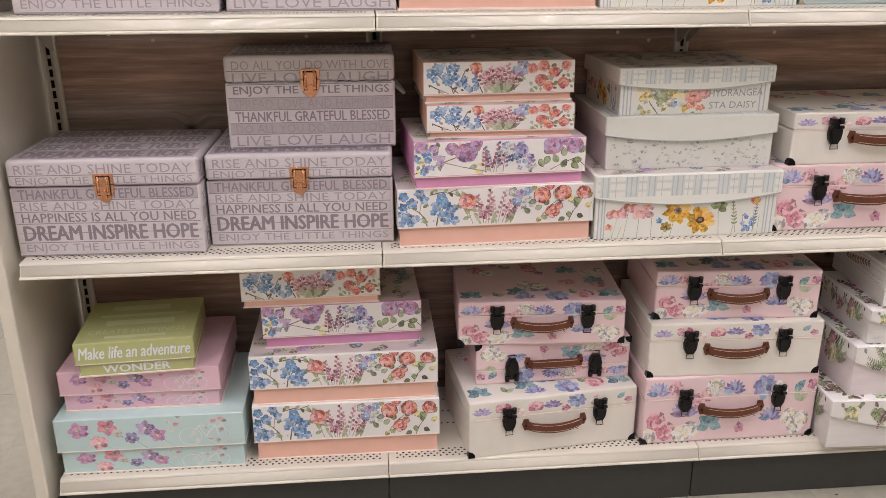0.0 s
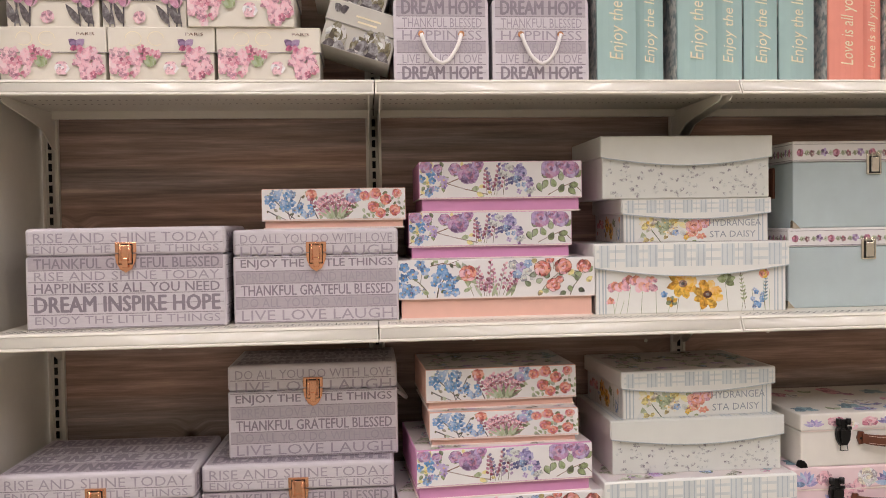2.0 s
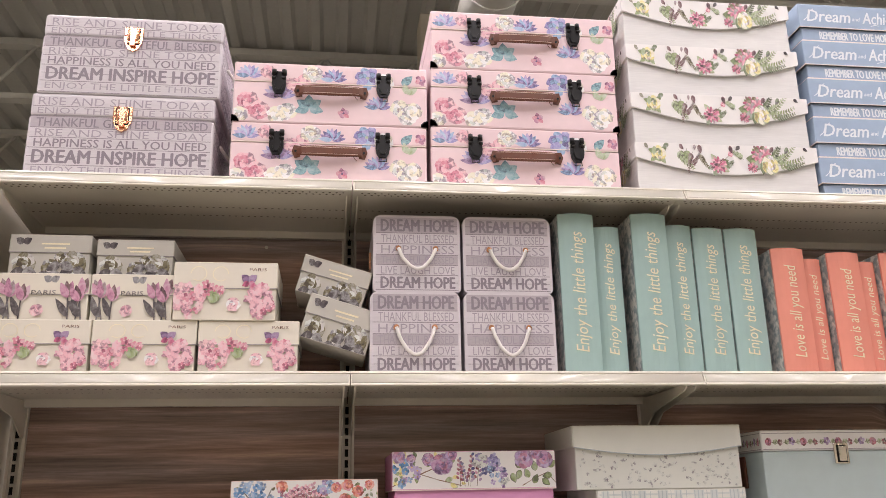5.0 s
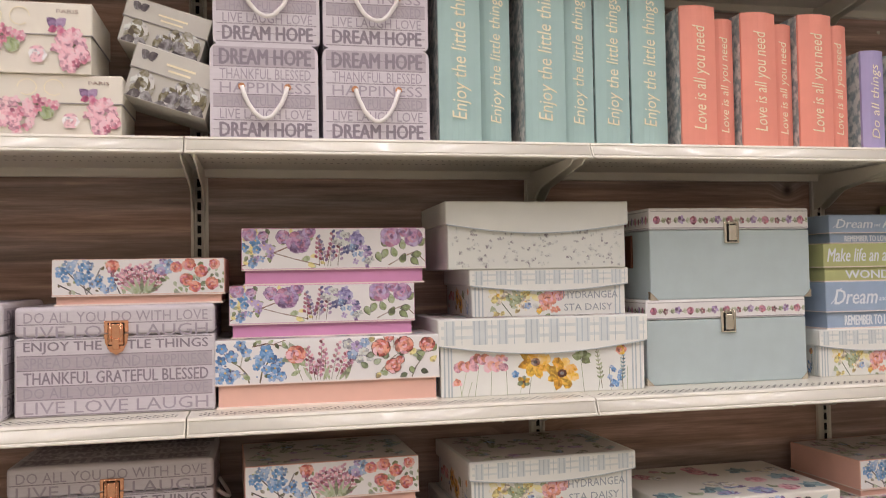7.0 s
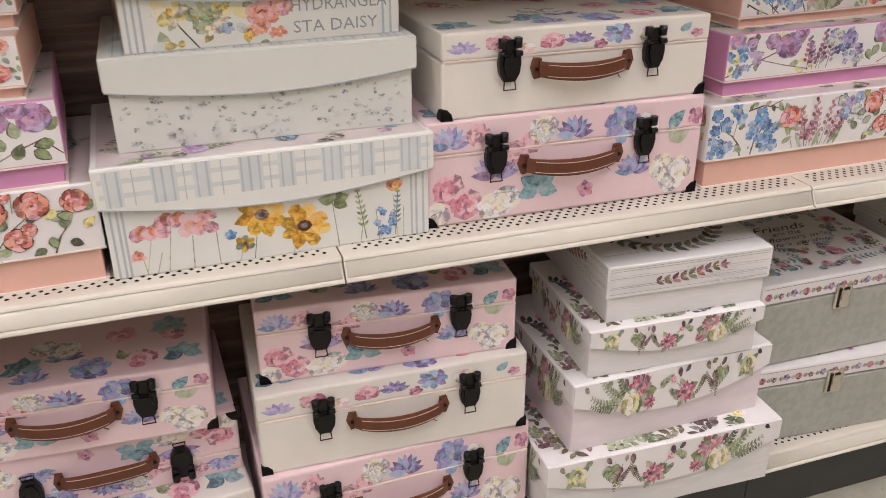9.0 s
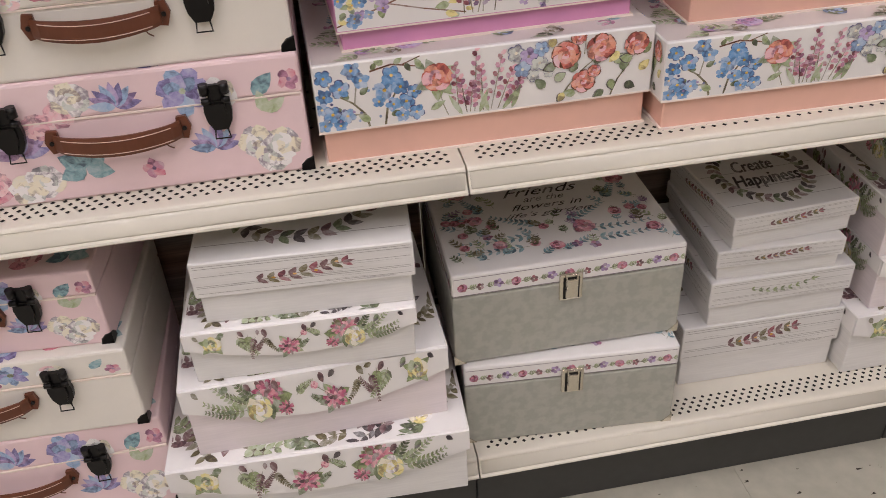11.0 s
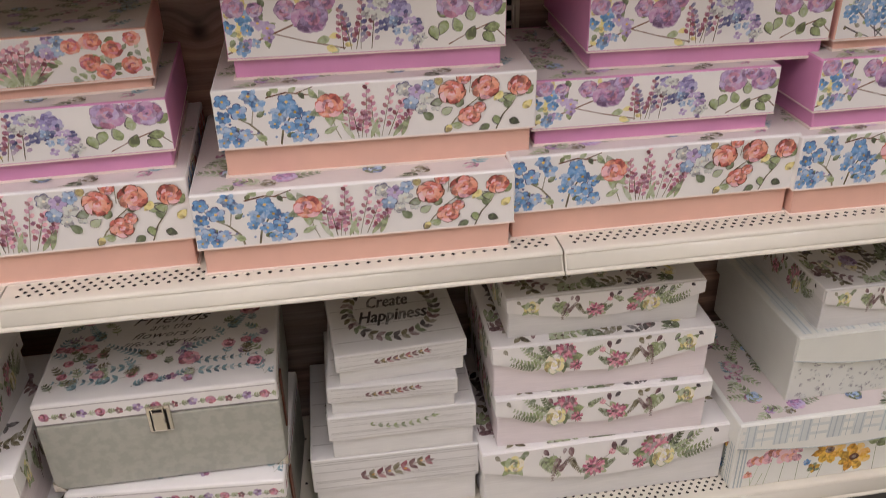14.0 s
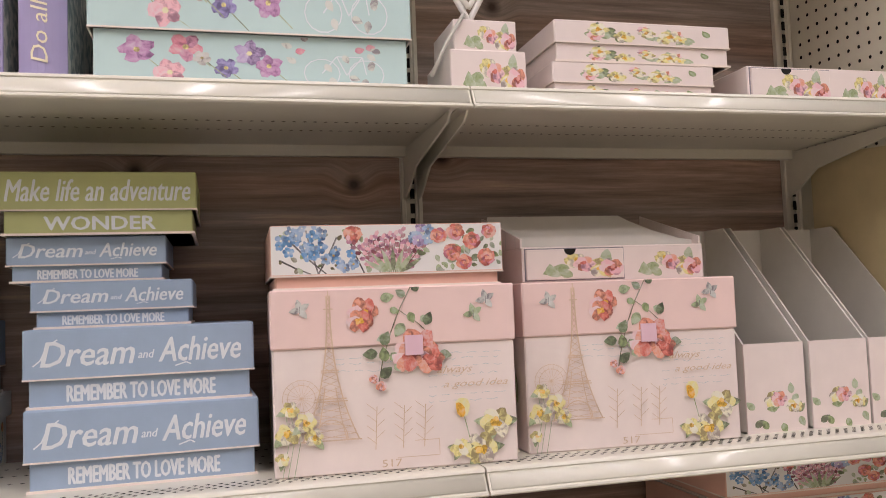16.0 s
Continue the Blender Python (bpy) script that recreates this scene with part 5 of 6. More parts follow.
def keepsake(x, y, z, w, h, yaw, front, base, lid, lh, name, label, d=0.29, top=None, group="keepsake boxes", cat="box", side=None, base_print=None, over=0.006, side_mat=None):
    """A stiff board box with a slightly wider lid, printed on the lid's faces."""
    d = deep(y, d)
    ob = thing(name, pose(x, y, z, 0, 0, yaw), label, cat, group)
    part("base", slab(-w / 2, w / 2, 0, d, 0, h - 0.006, 0.0015, 1), M[base], ob)
    part("foot_rim", slab(-w / 2 - 0.003, w / 2 + 0.003, -0.003, d + 0.002, 0.0, 0.003), M["edge"], ob, "pale board foot rim")
    ld = part("lid", lid_shell(w, d, h, over, lh), M[lid], ob)
    e, hh = w / 2 + over, h - lh
    part("rim", slab(-e - 0.0006, e + 0.0006, -over - 0.0006, d + over + 0.0006, hh, hh + 0.002), M["edge"], ld, "pale raw board edge")
    if front:
        stick("floral_print", front, ld, -e + 0.001, e - 0.001, hh + 0.003, h - 0.001, -over)
    if side:
        for f in (left_side, right_side):
            stick("side_print", side, ld, over, d, hh + 0.003, h - 0.001, 0, f(2 * e, d))
    if top:
        stick("top_print", top, ld, -e + 0.002, e - 0.002, 0.0, d, 0, top_side(w, d, h))
    if base_print:
        stick("base_print", base_print, ob, -w / 2 + 0.002, w / 2 - 0.002, 0.001, hh - 0.001, 0)
    return ob


def floral(x, y, z, w, h, yaw=0):
    return keepsake(x, y, z, w, h, yaw, BOUQUET, "peach", "paper", 0.66 * h, "floral_box", "peach keepsake box with a blue and orange floral lid", top=LIDTOP, side=BOUQUET)


def floral_small(x, y, z, w, h, yaw=0, d=0.22):
    return keepsake(x, y, z, w, h, yaw, SMALL, "peach", "peach", 0.80 * h, "floral_box", "small shallow keepsake box with bright floral lid", d=d, top=LIDTOP, side=None)


def lilac(x, y, z, w, h, yaw=0, d=0.26):
    return keepsake(x, y, z, w, h, yaw, LILAC, "lilac", "lilac", 0.74 * h, "floral_box", "lilac keepsake box with purple floral lid", d=d, top=LIDTOP)


def dream_box(x, y, z, w, h, yaw=0, d=0.24):
    ob = keepsake(x, y, z, w, h, yaw, DREAM, "dream", "dream", 0.64 * h, "slogan_box", "dusty blue box lettered dream and achieve", d=d, group="slogan boxes", base_print=REMEMBER)
    return ob


def green_box(x, y, z, w, h, yaw=0, d=0.22):
    return keepsake(x, y, z, w, h, yaw, ADVENTURE, "green", "green", 0.62 * h, "slogan_box", "lime green box lettered make life an adventure", d=d, group="slogan boxes", base_print=WONDER, top=CREATE)


def garden_box(x, y, z, w, h, color, words, yaw=0, d=0.30):
    return keepsake(x, y, z, w, h, yaw, GARDEN, color, color, 0.58 * h, "blossom_box", words, d=d, base_print=GARDEN)


def word_chest(x, y, z, w, h, kind, yaw=0, d=0.29):
    d = deep(y, d)
    ob = thing("word_chest", pose(x, y, z, 0, 0, yaw), "greyed lilac wooden-look chest stencilled with slogans, copper latch", "chest", "stencilled chests")
    cut = h * 0.72
    part("body", slab(-w / 2, w / 2, 0, d, 0, cut - 0.0008, 0.004), M["chest"], ob)
    ld = part("lid", slab(-w / 2, w / 2, 0, d, cut + 0.0008, h, 0.008, 3), M["chest"], ob)
    stick("lettering", WORDS_A if kind == "a" else WORDS_B, ob, -w / 2 + 0.005, w / 2 - 0.005, 0.003, h - 0.008, 0, label="stencilled slogans")
    stick("top_lettering", WORDS_T, ld, -w / 2 + 0.009, w / 2 - 0.009, 0.01, d - 0.01, 0, top_side(w, d, h))
    for f in (left_side, right_side):
        stick("side_lettering", WORDS_D, ob, 0.008, d - 0.008, 0.004, h - 0.01, 0, f(w, d))
    lt = part("latch", slab(-0.021, 0.021, -0.004, 0.001, cut + 0.006, cut + 0.028, 0.0015), M["copper"], ob, "copper latch")
    part("hasp", slab(-0.013, 0.013, -0.009, -0.003, cut - 0.016, cut + 0.022, 0.002), M["copper"], lt)
    part("keeper", prism([(-0.021, cut + 0.004), (0.021, cut + 0.004), (0.019, cut - 0.012), (0.011, cut - 0.028), (0, cut - 0.034), (-0.011, cut - 0.028), (-0.019, cut - 0.012)], -0.0045, 0.0, "y"), M["copper"], lt)
    # no real opening: a dark slab stands in for the shade behind the hasp
    part("gap", slab(-0.0145, 0.0145, -0.0052, -0.0035, cut - 0.018, cut + 0.024, 0.001), M["slot"], lt, "dark slab painted as the shade behind the hasp")
    part("tongue", slab(-0.006, 0.006, -0.012, -0.007, cut - 0.024, cut - 0.004, 0.0015), M["copper"], lt)
    for q in (-0.009, 0.009):
        part("link", tube([(q, -0.010, cut + 0.024), (q, -0.010, cut - 0.010)], 0.0022, 7), M["copper"], lt)
    rope = [(w / 2 + 0.002 + 0.022 * math.sin(math.pi * i / 12), d / 2 - 0.05 + 0.1 * i / 12, h * 0.62 - 0.025 * math.sin(math.pi * i / 12)) for i in range(13)]
    part("rope_handle", tube(rope, 0.004, 6), M["rope"], ob, "white rope handle")
    return ob


def mini_chest(x, y, z, w, h, yaw=0):
    """The rounded end of a small stencilled chest, its rope handle to the front."""
    d = deep(y, 0.27)
    ob = thing("mini_chest", pose(x, y, z, 0, 0, yaw), "small stencilled chest turned end-on with white rope handle", "chest", "stencilled mini chests")
    r, n, prof = 0.018, 5, []
    for cx, cz, a0 in ((w / 2 - r, r * 0.5, -90), (w / 2 - r, h - r, 0), (-w / 2 + r, h - r, 90), (-w / 2 + r, r * 0.5, 180)):
        rr = r if cz > h / 2 else r * 0.5
        cx = (w / 2 - rr) * (1 if cx > 0 else -1)
        prof += [(cx + rr * math.cos(radians(a0 + 90 * i / n)), cz + rr * math.sin(radians(a0 + 90 * i / n))) for i in range(n + 1)]
    part("body", prism(prof, 0, d, "y"), M["chest"], ob)
    stick("lettering", WORDS_D, ob, -w / 2 + 0.006, w / 2 - 0.006, 0.004, h - 0.006, 0, label="stencilled slogans")
    sag = random.uniform(0.045, 0.065)
    pts = [(-0.042 + 0.084 * i / 14 + random.uniform(-0.001, 0.001), -0.004 - 0.010 * math.sin(math.pi * i / 14), h * 0.56 - sag * math.sin(math.pi * i / 14) ** 0.8) for i in range(15)]
    part("rope_handle", tube(pts, 0.0042, 7), M["rope"], ob, "white rope handle")
    for s in (-0.042, 0.042):
        part("eyelet", tube([(s, 0.001, h * 0.56), (s, -0.003, h * 0.56)], 0.0065, 10), M["copper"], ob)
    part("latch", slab(-w / 2 - 0.005, -w / 2 + 0.001, d * 0.4, d * 0.4 + 0.03, h * 0.45, h * 0.68, 0.0015), M["copper"], ob, "copper latch")
    return ob


def clasp(x, cut, parent, way=1):
    """A small iron toggle clasp: two lugs, a waisted plate, a shield and a wire loop."""
    plate = [(-0.0125, 0.024), (0.0125, 0.024), (0.0125, 0.016), (0.0085, 0.011), (0.0100, 0.004), (-0.0100, 0.004), (-0.0085, 0.011), (-0.0125, 0.016)]
    shield = [(-0.0150, 0.005), (0.0150, 0.005), (0.0165, -0.008), (0.0145, -0.021), (0.0085, -0.032), (-0.0085, -0.032), (-0.0145, -0.021), (-0.0165, -0.008)]
    put = lambda pts: [(x + p, cut + way * q) for p, q in pts]
    cl = part("clasp", prism(put(plate), -0.0060, 0.001, "y"), M["black"], parent, "black iron clasp")
    part("shield", prism(put(shield), -0.0085, -0.001, "y"), M["black"], cl)
    part("ridge", prism(put([(-0.009, 0.002), (0.009, 0.002), (0.010, -0.012), (0.005, -0.026), (-0.005, -0.026), (-0.010, -0.012)]), -0.0115, -0.008, "y"), M["black"], cl)
    for q in (-0.0115, 0.0115):
        part("lug", tube([(x + q, -0.007, cut + way * 0.014), (x + q, -0.007, cut + way * 0.027)], 0.0058, 9), M["black"], cl)
        part("hinge_knuckle", tube([(x + q - 0.005, -0.009, cut + way * 0.006), (x + q + 0.005, -0.009, cut + way * 0.006)], 0.0042, 8), M["black"], cl)
    part("wire_loop", tube([(x - 0.007, -0.007, cut - way * 0.028), (x - 0.009, -0.009, cut - way * 0.043), (x + 0.009, -0.009, cut - way * 0.043), (x + 0.007, -0.007, cut - way * 0.028)], 0.0012, 5), M["black"], cl)
    return cl


def strap_handle(hw, zc, parent, way=1):
    """A leather strap bowed outwards and hanging a little in the middle, its ends turned into folded tabs."""
    n = 14
    bow = lambda t: -0.006 - 0.017 * math.sin(math.pi * t) ** 0.55
    mid = lambda t: zc + way * (0.002 - 0.005 * math.sin(math.pi * t))
    half = lambda t: 0.0108 + 0.0018 * math.sin(math.pi * t)
    bm = bmesh.new()
    rings = []
    for i in range(n + 1):
        t = i / n
        px = -hw + 2 * hw * t
        rings.append([bm.verts.new((px, bow(t) - dy, mid(t) + q * half(t))) for q, dy in ((-1, 0.0), (-1, 0.0026), (-0.6, 0.0042), (0.6, 0.0042), (1, 0.0026), (1, 0.0))])
    for p, q in zip(rings, rings[1:]):
        for k in range(6):
            bm.faces.new((p[k], q[k], q[(k + 1) % 6], p[(k + 1) % 6]))
    bm.faces.new(rings[0])
    bm.faces.new(rings[-1][::-1])
    bmesh.ops.recalc_face_normals(bm, faces=bm.faces)
    hd = part("handle", bm, M["leather"], parent, "curved brown leather handle")
    for s in (-1, 1):
        out = [(s * hw * 0.90, mid(0) - 0.012), (s * hw * 0.94, mid(0) + 0.014), (s * hw * 1.10, mid(0) + 0.015), (s * hw * 1.16, mid(0) + 0.001), (s * hw * 1.08, mid(0) - 0.014)]
        part("handle_tab", prism(out, -0.0062, -0.0008, "y"), M["leather"], hd)
        part("rivet", tube([(s * hw * 1.05, -0.0085, mid(0)), (s * hw * 1.05, -0.006, mid(0))], 0.0028, 8), M["black"], hd)
    for q in (-1, 1):
        pts = [(-hw * 0.86 + 1.72 * hw * i / 12, bow(0.07 + 0.86 * i / 12) - 0.0040, mid(0.07 + 0.86 * i / 12) + q * 0.0078) for i in range(13)]
        part("stitching", tube(pts, 0.0006, 4), M["stitch"], hd)
    part("loose_thread", tube([(hw * 0.72, -0.016, mid(0.9) - 0.010), (hw * 0.76, -0.015, mid(0.9) - 0.016), (hw * 0.83, -0.013, mid(0.9) - 0.020)], 0.0008, 4), M["leather"], hd)
    return hd


def suitcase(x, y, z, w, h, kind, yaw=0, d=0.29, flip=False):
    """A little board suitcase: printed lid, plain or printed lower half, two clasps and a leather handle."""
    d = deep(y, d)
    words = {"p": "pale pink floral board suitcase with brown leather handle", "w": "cream suitcase with pink floral lid and leather handle"}[kind]
    ob = thing("suitcase_box", pose(x, y, z, 0, 0, yaw), words + (", upside down" if flip else ""), "suitcase", "board suitcases")
    cut = h * (0.34 if flip else 0.68)
    way = -1 if flip else 1
    shell = M["scpink"] if kind == "p" else M["sccream"]
    gap = 0.0007
    low, high = (0, cut - gap), (cut + gap, h)
    part("body", slab(-w / 2, w / 2, 0, d, *(high if flip else low), 0.004), shell, ob)
    ld = part("lid", slab(-w / 2, w / 2, 0, d, *(low if flip else high), 0.004), shell, ob)
    turn = Matrix.Translation((0, 0, h)) @ Matrix.Rotation(math.pi, 4, "Y") if flip else Matrix()
    if kind == "p":
        stick("garden_print", CASE, ob, -w / 2 + 0.003, w / 2 - 0.003, 0.003, h - 0.004, 0, turn)
    else:
        stick("garden_print", CASE_LID, ld, -w / 2 + 0.003, w / 2 - 0.003, cut + 0.001, h - 0.004, 0)
    stick("top_print", CASETOP, ld, -w / 2 + 0.004, w / 2 - 0.004, 0.005, d - 0.005, 0, top_side(w, d, h))
    part("seam", slab(-w / 2 + 0.002, w / 2 - 0.002, -0.0012, 0.002, cut - 0.001, cut + 0.001), M["edge"], ob, "pale lid seam")
    for s in (-0.27, 0.27):
        clasp(s * w, cut, ob, way)
    strap_handle(0.165 * w, cut - way * 0.024 * h / 0.14, ob, way)
    for s in (-1, 1):
        bmc = bmesh.new()
        bmesh.ops.create_icosphere(bmc, subdivisions=2, radius=0.018)
        for v in bmc.verts:
            up = abs(v.co.z)
            v.co = (s * (w / 2 + 0.0015 - abs(v.co.x) * (1 if v.co.x * s < 0 else 0)), -0.0015 if v.co.y < 0 else v.co.y, h - up if flip else up)
        part("corner_cap", bmc, M["black"], ob, "dark metal corner cap")
    return ob


def flap_box(x, y, z, w, h, kind, yaw=0, d=0.29):
    """Nested flower boxes with a drooping front flap: plaid with poppies, plaid with hydrangeas, or pale speckle."""
    d = deep(y, d)
    words = {"poppy": "white plaid box with poppy and sunflower print", "hyd": "white plaid box with hydrangea and daisy print", "soft": "pale grey-white box with faint speckled print"}[kind]
    ob = thing("flap_box", pose(x, y, z, 0, 0, yaw), words, "box", "garden print boxes")
    lh = 0.34 * h
    part("base", slab(-w / 2, w / 2, 0, d, 0, h - 0.006, 0.0015, 1), M["soft" if kind == "soft" else "plaid"], ob)
    ld = part("lid", lid_shell(w, d, h, 0.006, lh), M["soft" if kind == "soft" else "plaid"], ob)
    n, low = 16, []
    for i in range(n + 1):
        t = i / n
        low.append((-w / 2 - 0.004 + (w + 0.008) * t, h - lh - 0.13 * h * math.sin(math.pi * t)))
    fl = part("flap", prism([(-w / 2 - 0.004, h - 0.003)] + low + [(w / 2 + 0.004, h - 0.003)], -0.0085, -0.004, "y"), M["soft" if kind == "soft" else "plaid"], ob)
    part("flap_edge", tube([(p, -0.0075, q) for p, q in low], 0.0016, 5), M["plaidln"], fl)
    front = {"poppy": POPPY, "hyd": HYDRA, "soft": SPECK}[kind]
    stick("front_print", front, ob, -w / 2 + 0.002, w / 2 - 0.002, 0.001, h - lh - 0.001, 0)
    if kind != "soft":
        stick("plaid_print", PLAIDLID, fl, -w / 2, w / 2, h - lh + 0.001, h - 0.004, -0.0085)
        for f in (left_side, right_side):
            stick("side_print", POPPY, ob, 0.004, d - 0.004, 0.002, h - lh - 0.002, 0, f(w, d))
        stick("top_print", LIDTOP, ld, -w / 2 + 0.002, w / 2 - 0.002, 0.0, d, 0, top_side(w, d, h))
    else:
        stick("plaid_print", PLAIDLID, ld, -w / 2 + 0.002, w / 2 - 0.002, 0.0, d, 0, top_side(w, d, h))
    return ob


def rose_box(x, y, z, w, h, yaw=0, d=0.29, tint="white"):
    d = deep(y, d)
    ob = thing("rose_box", pose(x, y, z, 0, 0, yaw), "white flap box printed with roses and green leaves", "box", "rose flap boxes")
    part("base", slab(-w / 2, w / 2, 0, d, 0, h - 0.006, 0.0015, 1), M[tint], ob)
    ld = part("lid", lid_shell(w, d, h, 0.005, 0.30 * h), M["paper"], ob)
    n, low = 18, []
    for i in range(n + 1):
        t = i / n
        low.append((-w / 2 - 0.004 + (w + 0.008) * t, h * 0.70 - 0.30 * h * math.sin(math.pi * t)))
    fl = part("flap", prism([(-w / 2 - 0.004, h - 0.002)] + low + [(w / 2 + 0.004, h - 0.002)], -0.0085, -0.004, "y"), M["paper"], ob, "scalloped front flap")
    stick("rose_print", ROSES_B if tint == "blush" else ROSES, fl, -w / 2 - 0.004, w / 2 + 0.004, h * 0.36, h - 0.002, -0.0085)
    stick("top_print", ROSETOP, ld, -w / 2, w / 2, 0.0, d, 0, top_side(w, d, h))
    for f in (left_side, right_side):
        stick("side_print", ROSES, ob, 0.004, d - 0.004, h * 0.3, h - 0.004, 0.0, f(w + 0.010, d))
    return ob


def latch_chest(x, y, z, w, h, kind, yaw=0, d=0.28):
    d = deep(y, d)
    words = "pale blue cloth chest with flower border and nickel latch" if kind == "teal" else "sage grey chest with flower-printed lid and nickel latch"
    ob = thing("latch_chest", pose(x, y, z, 0, 0, yaw), words, "chest", "flower-lidded chests")
    cut = h * 0.76
    part("body", slab(-w / 2, w / 2, 0, d, 0, cut - 0.0006, 0.003), M["tealch" if kind == "teal" else "greych"], ob)
    ld = part("lid", slab(-w / 2, w / 2, 0, d, cut + 0.0006, h, 0.004), M["paper"], ob)
    stick("flower_border", BORDER, ld, -w / 2 + 0.003, w / 2 - 0.003, cut + 0.001, h - 0.004, 0)
    for f in (left_side, right_side):
        stick("flower_border", BORDER, ld, 0.004, d - 0.004, cut + 0.001, h - 0.004, 0, f(w, d))
    stick("top_print", FRIENDS, ld, -w / 2 + 0.004, w / 2 - 0.004, 0.004, d - 0.004, 0, top_side(w, d, h))
    lt = part("latch", slab(-0.018, 0.018, -0.005, 0.001, cut - 0.030, cut + 0.018, 0.003), M["nickel"], ob, "nickel box latch")
    # slightly wider dark slab draws the shade line round the keeper
    part("gap", slab(-0.0125, 0.0125, -0.0062, -0.004, cut - 0.0265, cut + 0.0125, 0.001), M["slot"], lt, "dark slab painted as the shade round the keeper")
    part("keeper", slab(-0.0095, 0.0095, -0.010, -0.004, cut - 0.024, cut + 0.010, 0.002), M["nickel"], lt)
    part("bow", tube([(-0.008, -0.009, cut - 0.010), (-0.008, -0.009, cut + 0.020), (0.008, -0.009, cut + 0.020), (0.008, -0.009, cut - 0.010)], 0.0014, 6), M["nickel"], lt)
    for s in (-1, 1):
        part("corner_cap", prism([(s * w / 2 + s * 0.001, -0.001), (s * w / 2 + s * 0.001, 0.017), (s * w / 2 - s * 0.017, -0.001)], -0.001, 0.010, "y"), M["nickel"], ob)
    if kind == "teal":
        part("strap", slab(-w / 2 - 0.006, -w / 2, d * 0.35, d * 0.35 + 0.03, h * 0.35, h * 0.72, 0.002), M["leather"], ob, "dark leather side strap")
    else:
        part("ribbon", slab(w / 2 + 0.001, w / 2 + 0.004, 0.04, 0.06, h * 0.25, h * 0.86, 0.001), M["leather"], ob, "reddish-brown ribbon pull")
    return ob


def board_box(x, y, z, w, h, yaw=0, green=False, d=0.26, wreath=False):
    d = deep(y, d)
    ob = thing("sprig_box", pose(x, y, z, 0, 0, yaw), "white board-printed box with leaf sprig, lettered lid" if wreath else "white board-printed box with leaf sprig", "box", "create happiness boxes")
    lh = 0.55 * h
    part("base", slab(-w / 2, w / 2, 0, d, 0, h - 0.004, 0.0015, 1), M["white"], ob)
    ld = part("lid", lid_shell(w, d, h, 0.005, lh), M["white"], ob)
    stick("sprig_print", SPRIGG if green else SPRIG, ld, -w / 2, w / 2, h - lh + 0.002, h - 0.002, -0.005)
    stick("top_print", WREATH, ld, -w / 2, w / 2, 0.0, d, 0, top_side(w, d, h))
    for f in (left_side, right_side):
        stick("side_print", SPRIG, ld, 0.004, d - 0.004, h - lh + 0.002, h - 0.002, 0, f(w + 0.010, d))
    return ob


def book_box(x, y, w, h, kind, z=None, d=0.25, yaw=0, lean=0):
    d = deep(y, d)
    color, words, sat = {"t": ("book", "Enjoy the little things", "teal"), "c": ("coral", "Love is all you need", "coral"), "l": ("lav", "Do all things", "lavender")}[kind]
    ob = thing("book_box", pose(x, y, Z3 if z is None else z, 0, lean, yaw), sat + " book-shaped storage box with gold script on the spine", "book box", "book boxes")
    n = 7
    spine = [(-w / 2 + w * i / n, 0.010 * (1 - math.sin(math.pi * i / n))) for i in range(n + 1)]
    part("spine", prism(spine + [(w / 2, 0.016), (-w / 2, 0.016)], 0, h, "z"), M[color], ob)
    part("block", slab(-w / 2 + 0.004, w / 2 - 0.004, 0.016, d, 0.003, h - 0.004), M["paper"], ob, "pale page block")
    for s in (-1, 1):
        part("cover", slab(min(s * w / 2, s * (w / 2 - 0.004)), max(s * w / 2, s * (w / 2 - 0.004)), 0.016, d + 0.004, 0, h, 0.001, 1), M["bookside"], ob, "small flower-printed cover")
    pr = Print(w, h, 3)
    pr.text(words, w * 0.28, w * 0.74, h * 0.13, h * (0.88 if kind == "t" else 0.86), M["gold"], 0.2, True)
    stick("spine_lettering", done(pr, "gold_script"), ob, -w / 2, w / 2, 0, h, -0.0006, label="gold script lettering")
    return ob


def photo_box(x, y, z, w, h, kind, yaw=0, roll=0, d=0.16):
    d = deep(y, d)
    art, color, words = {"h": (PHOTO, "cream", "cream photo box with pink hydrangeas and butterfly"), "t": (TULIP, "cream", "cream photo box with mauve tulips"), "g": (GREYROSE, "greycard", "grey photo box with faded roses")}[kind]
    ob = thing("photo_box", pose(x, y, z, 0, roll, yaw), words, "box", "paris photo boxes")
    part("base", slab(-w / 2, w / 2, 0, d, 0, h - 0.003, 0.001, 1), M[color], ob)
    ld = part("lid", lid_shell(w, d, h, 0.0025, 0.46 * h), M[color], ob)
    part("rim", slab(-w / 2 - 0.003, w / 2 + 0.003, -0.003, d, 0.54 * h, 0.54 * h + 0.0015), M["whiteln"], ld)
    stick("front_print", art, ob, -w / 2, w / 2, 0.001, h - 0.001, -0.0028)
    return ob


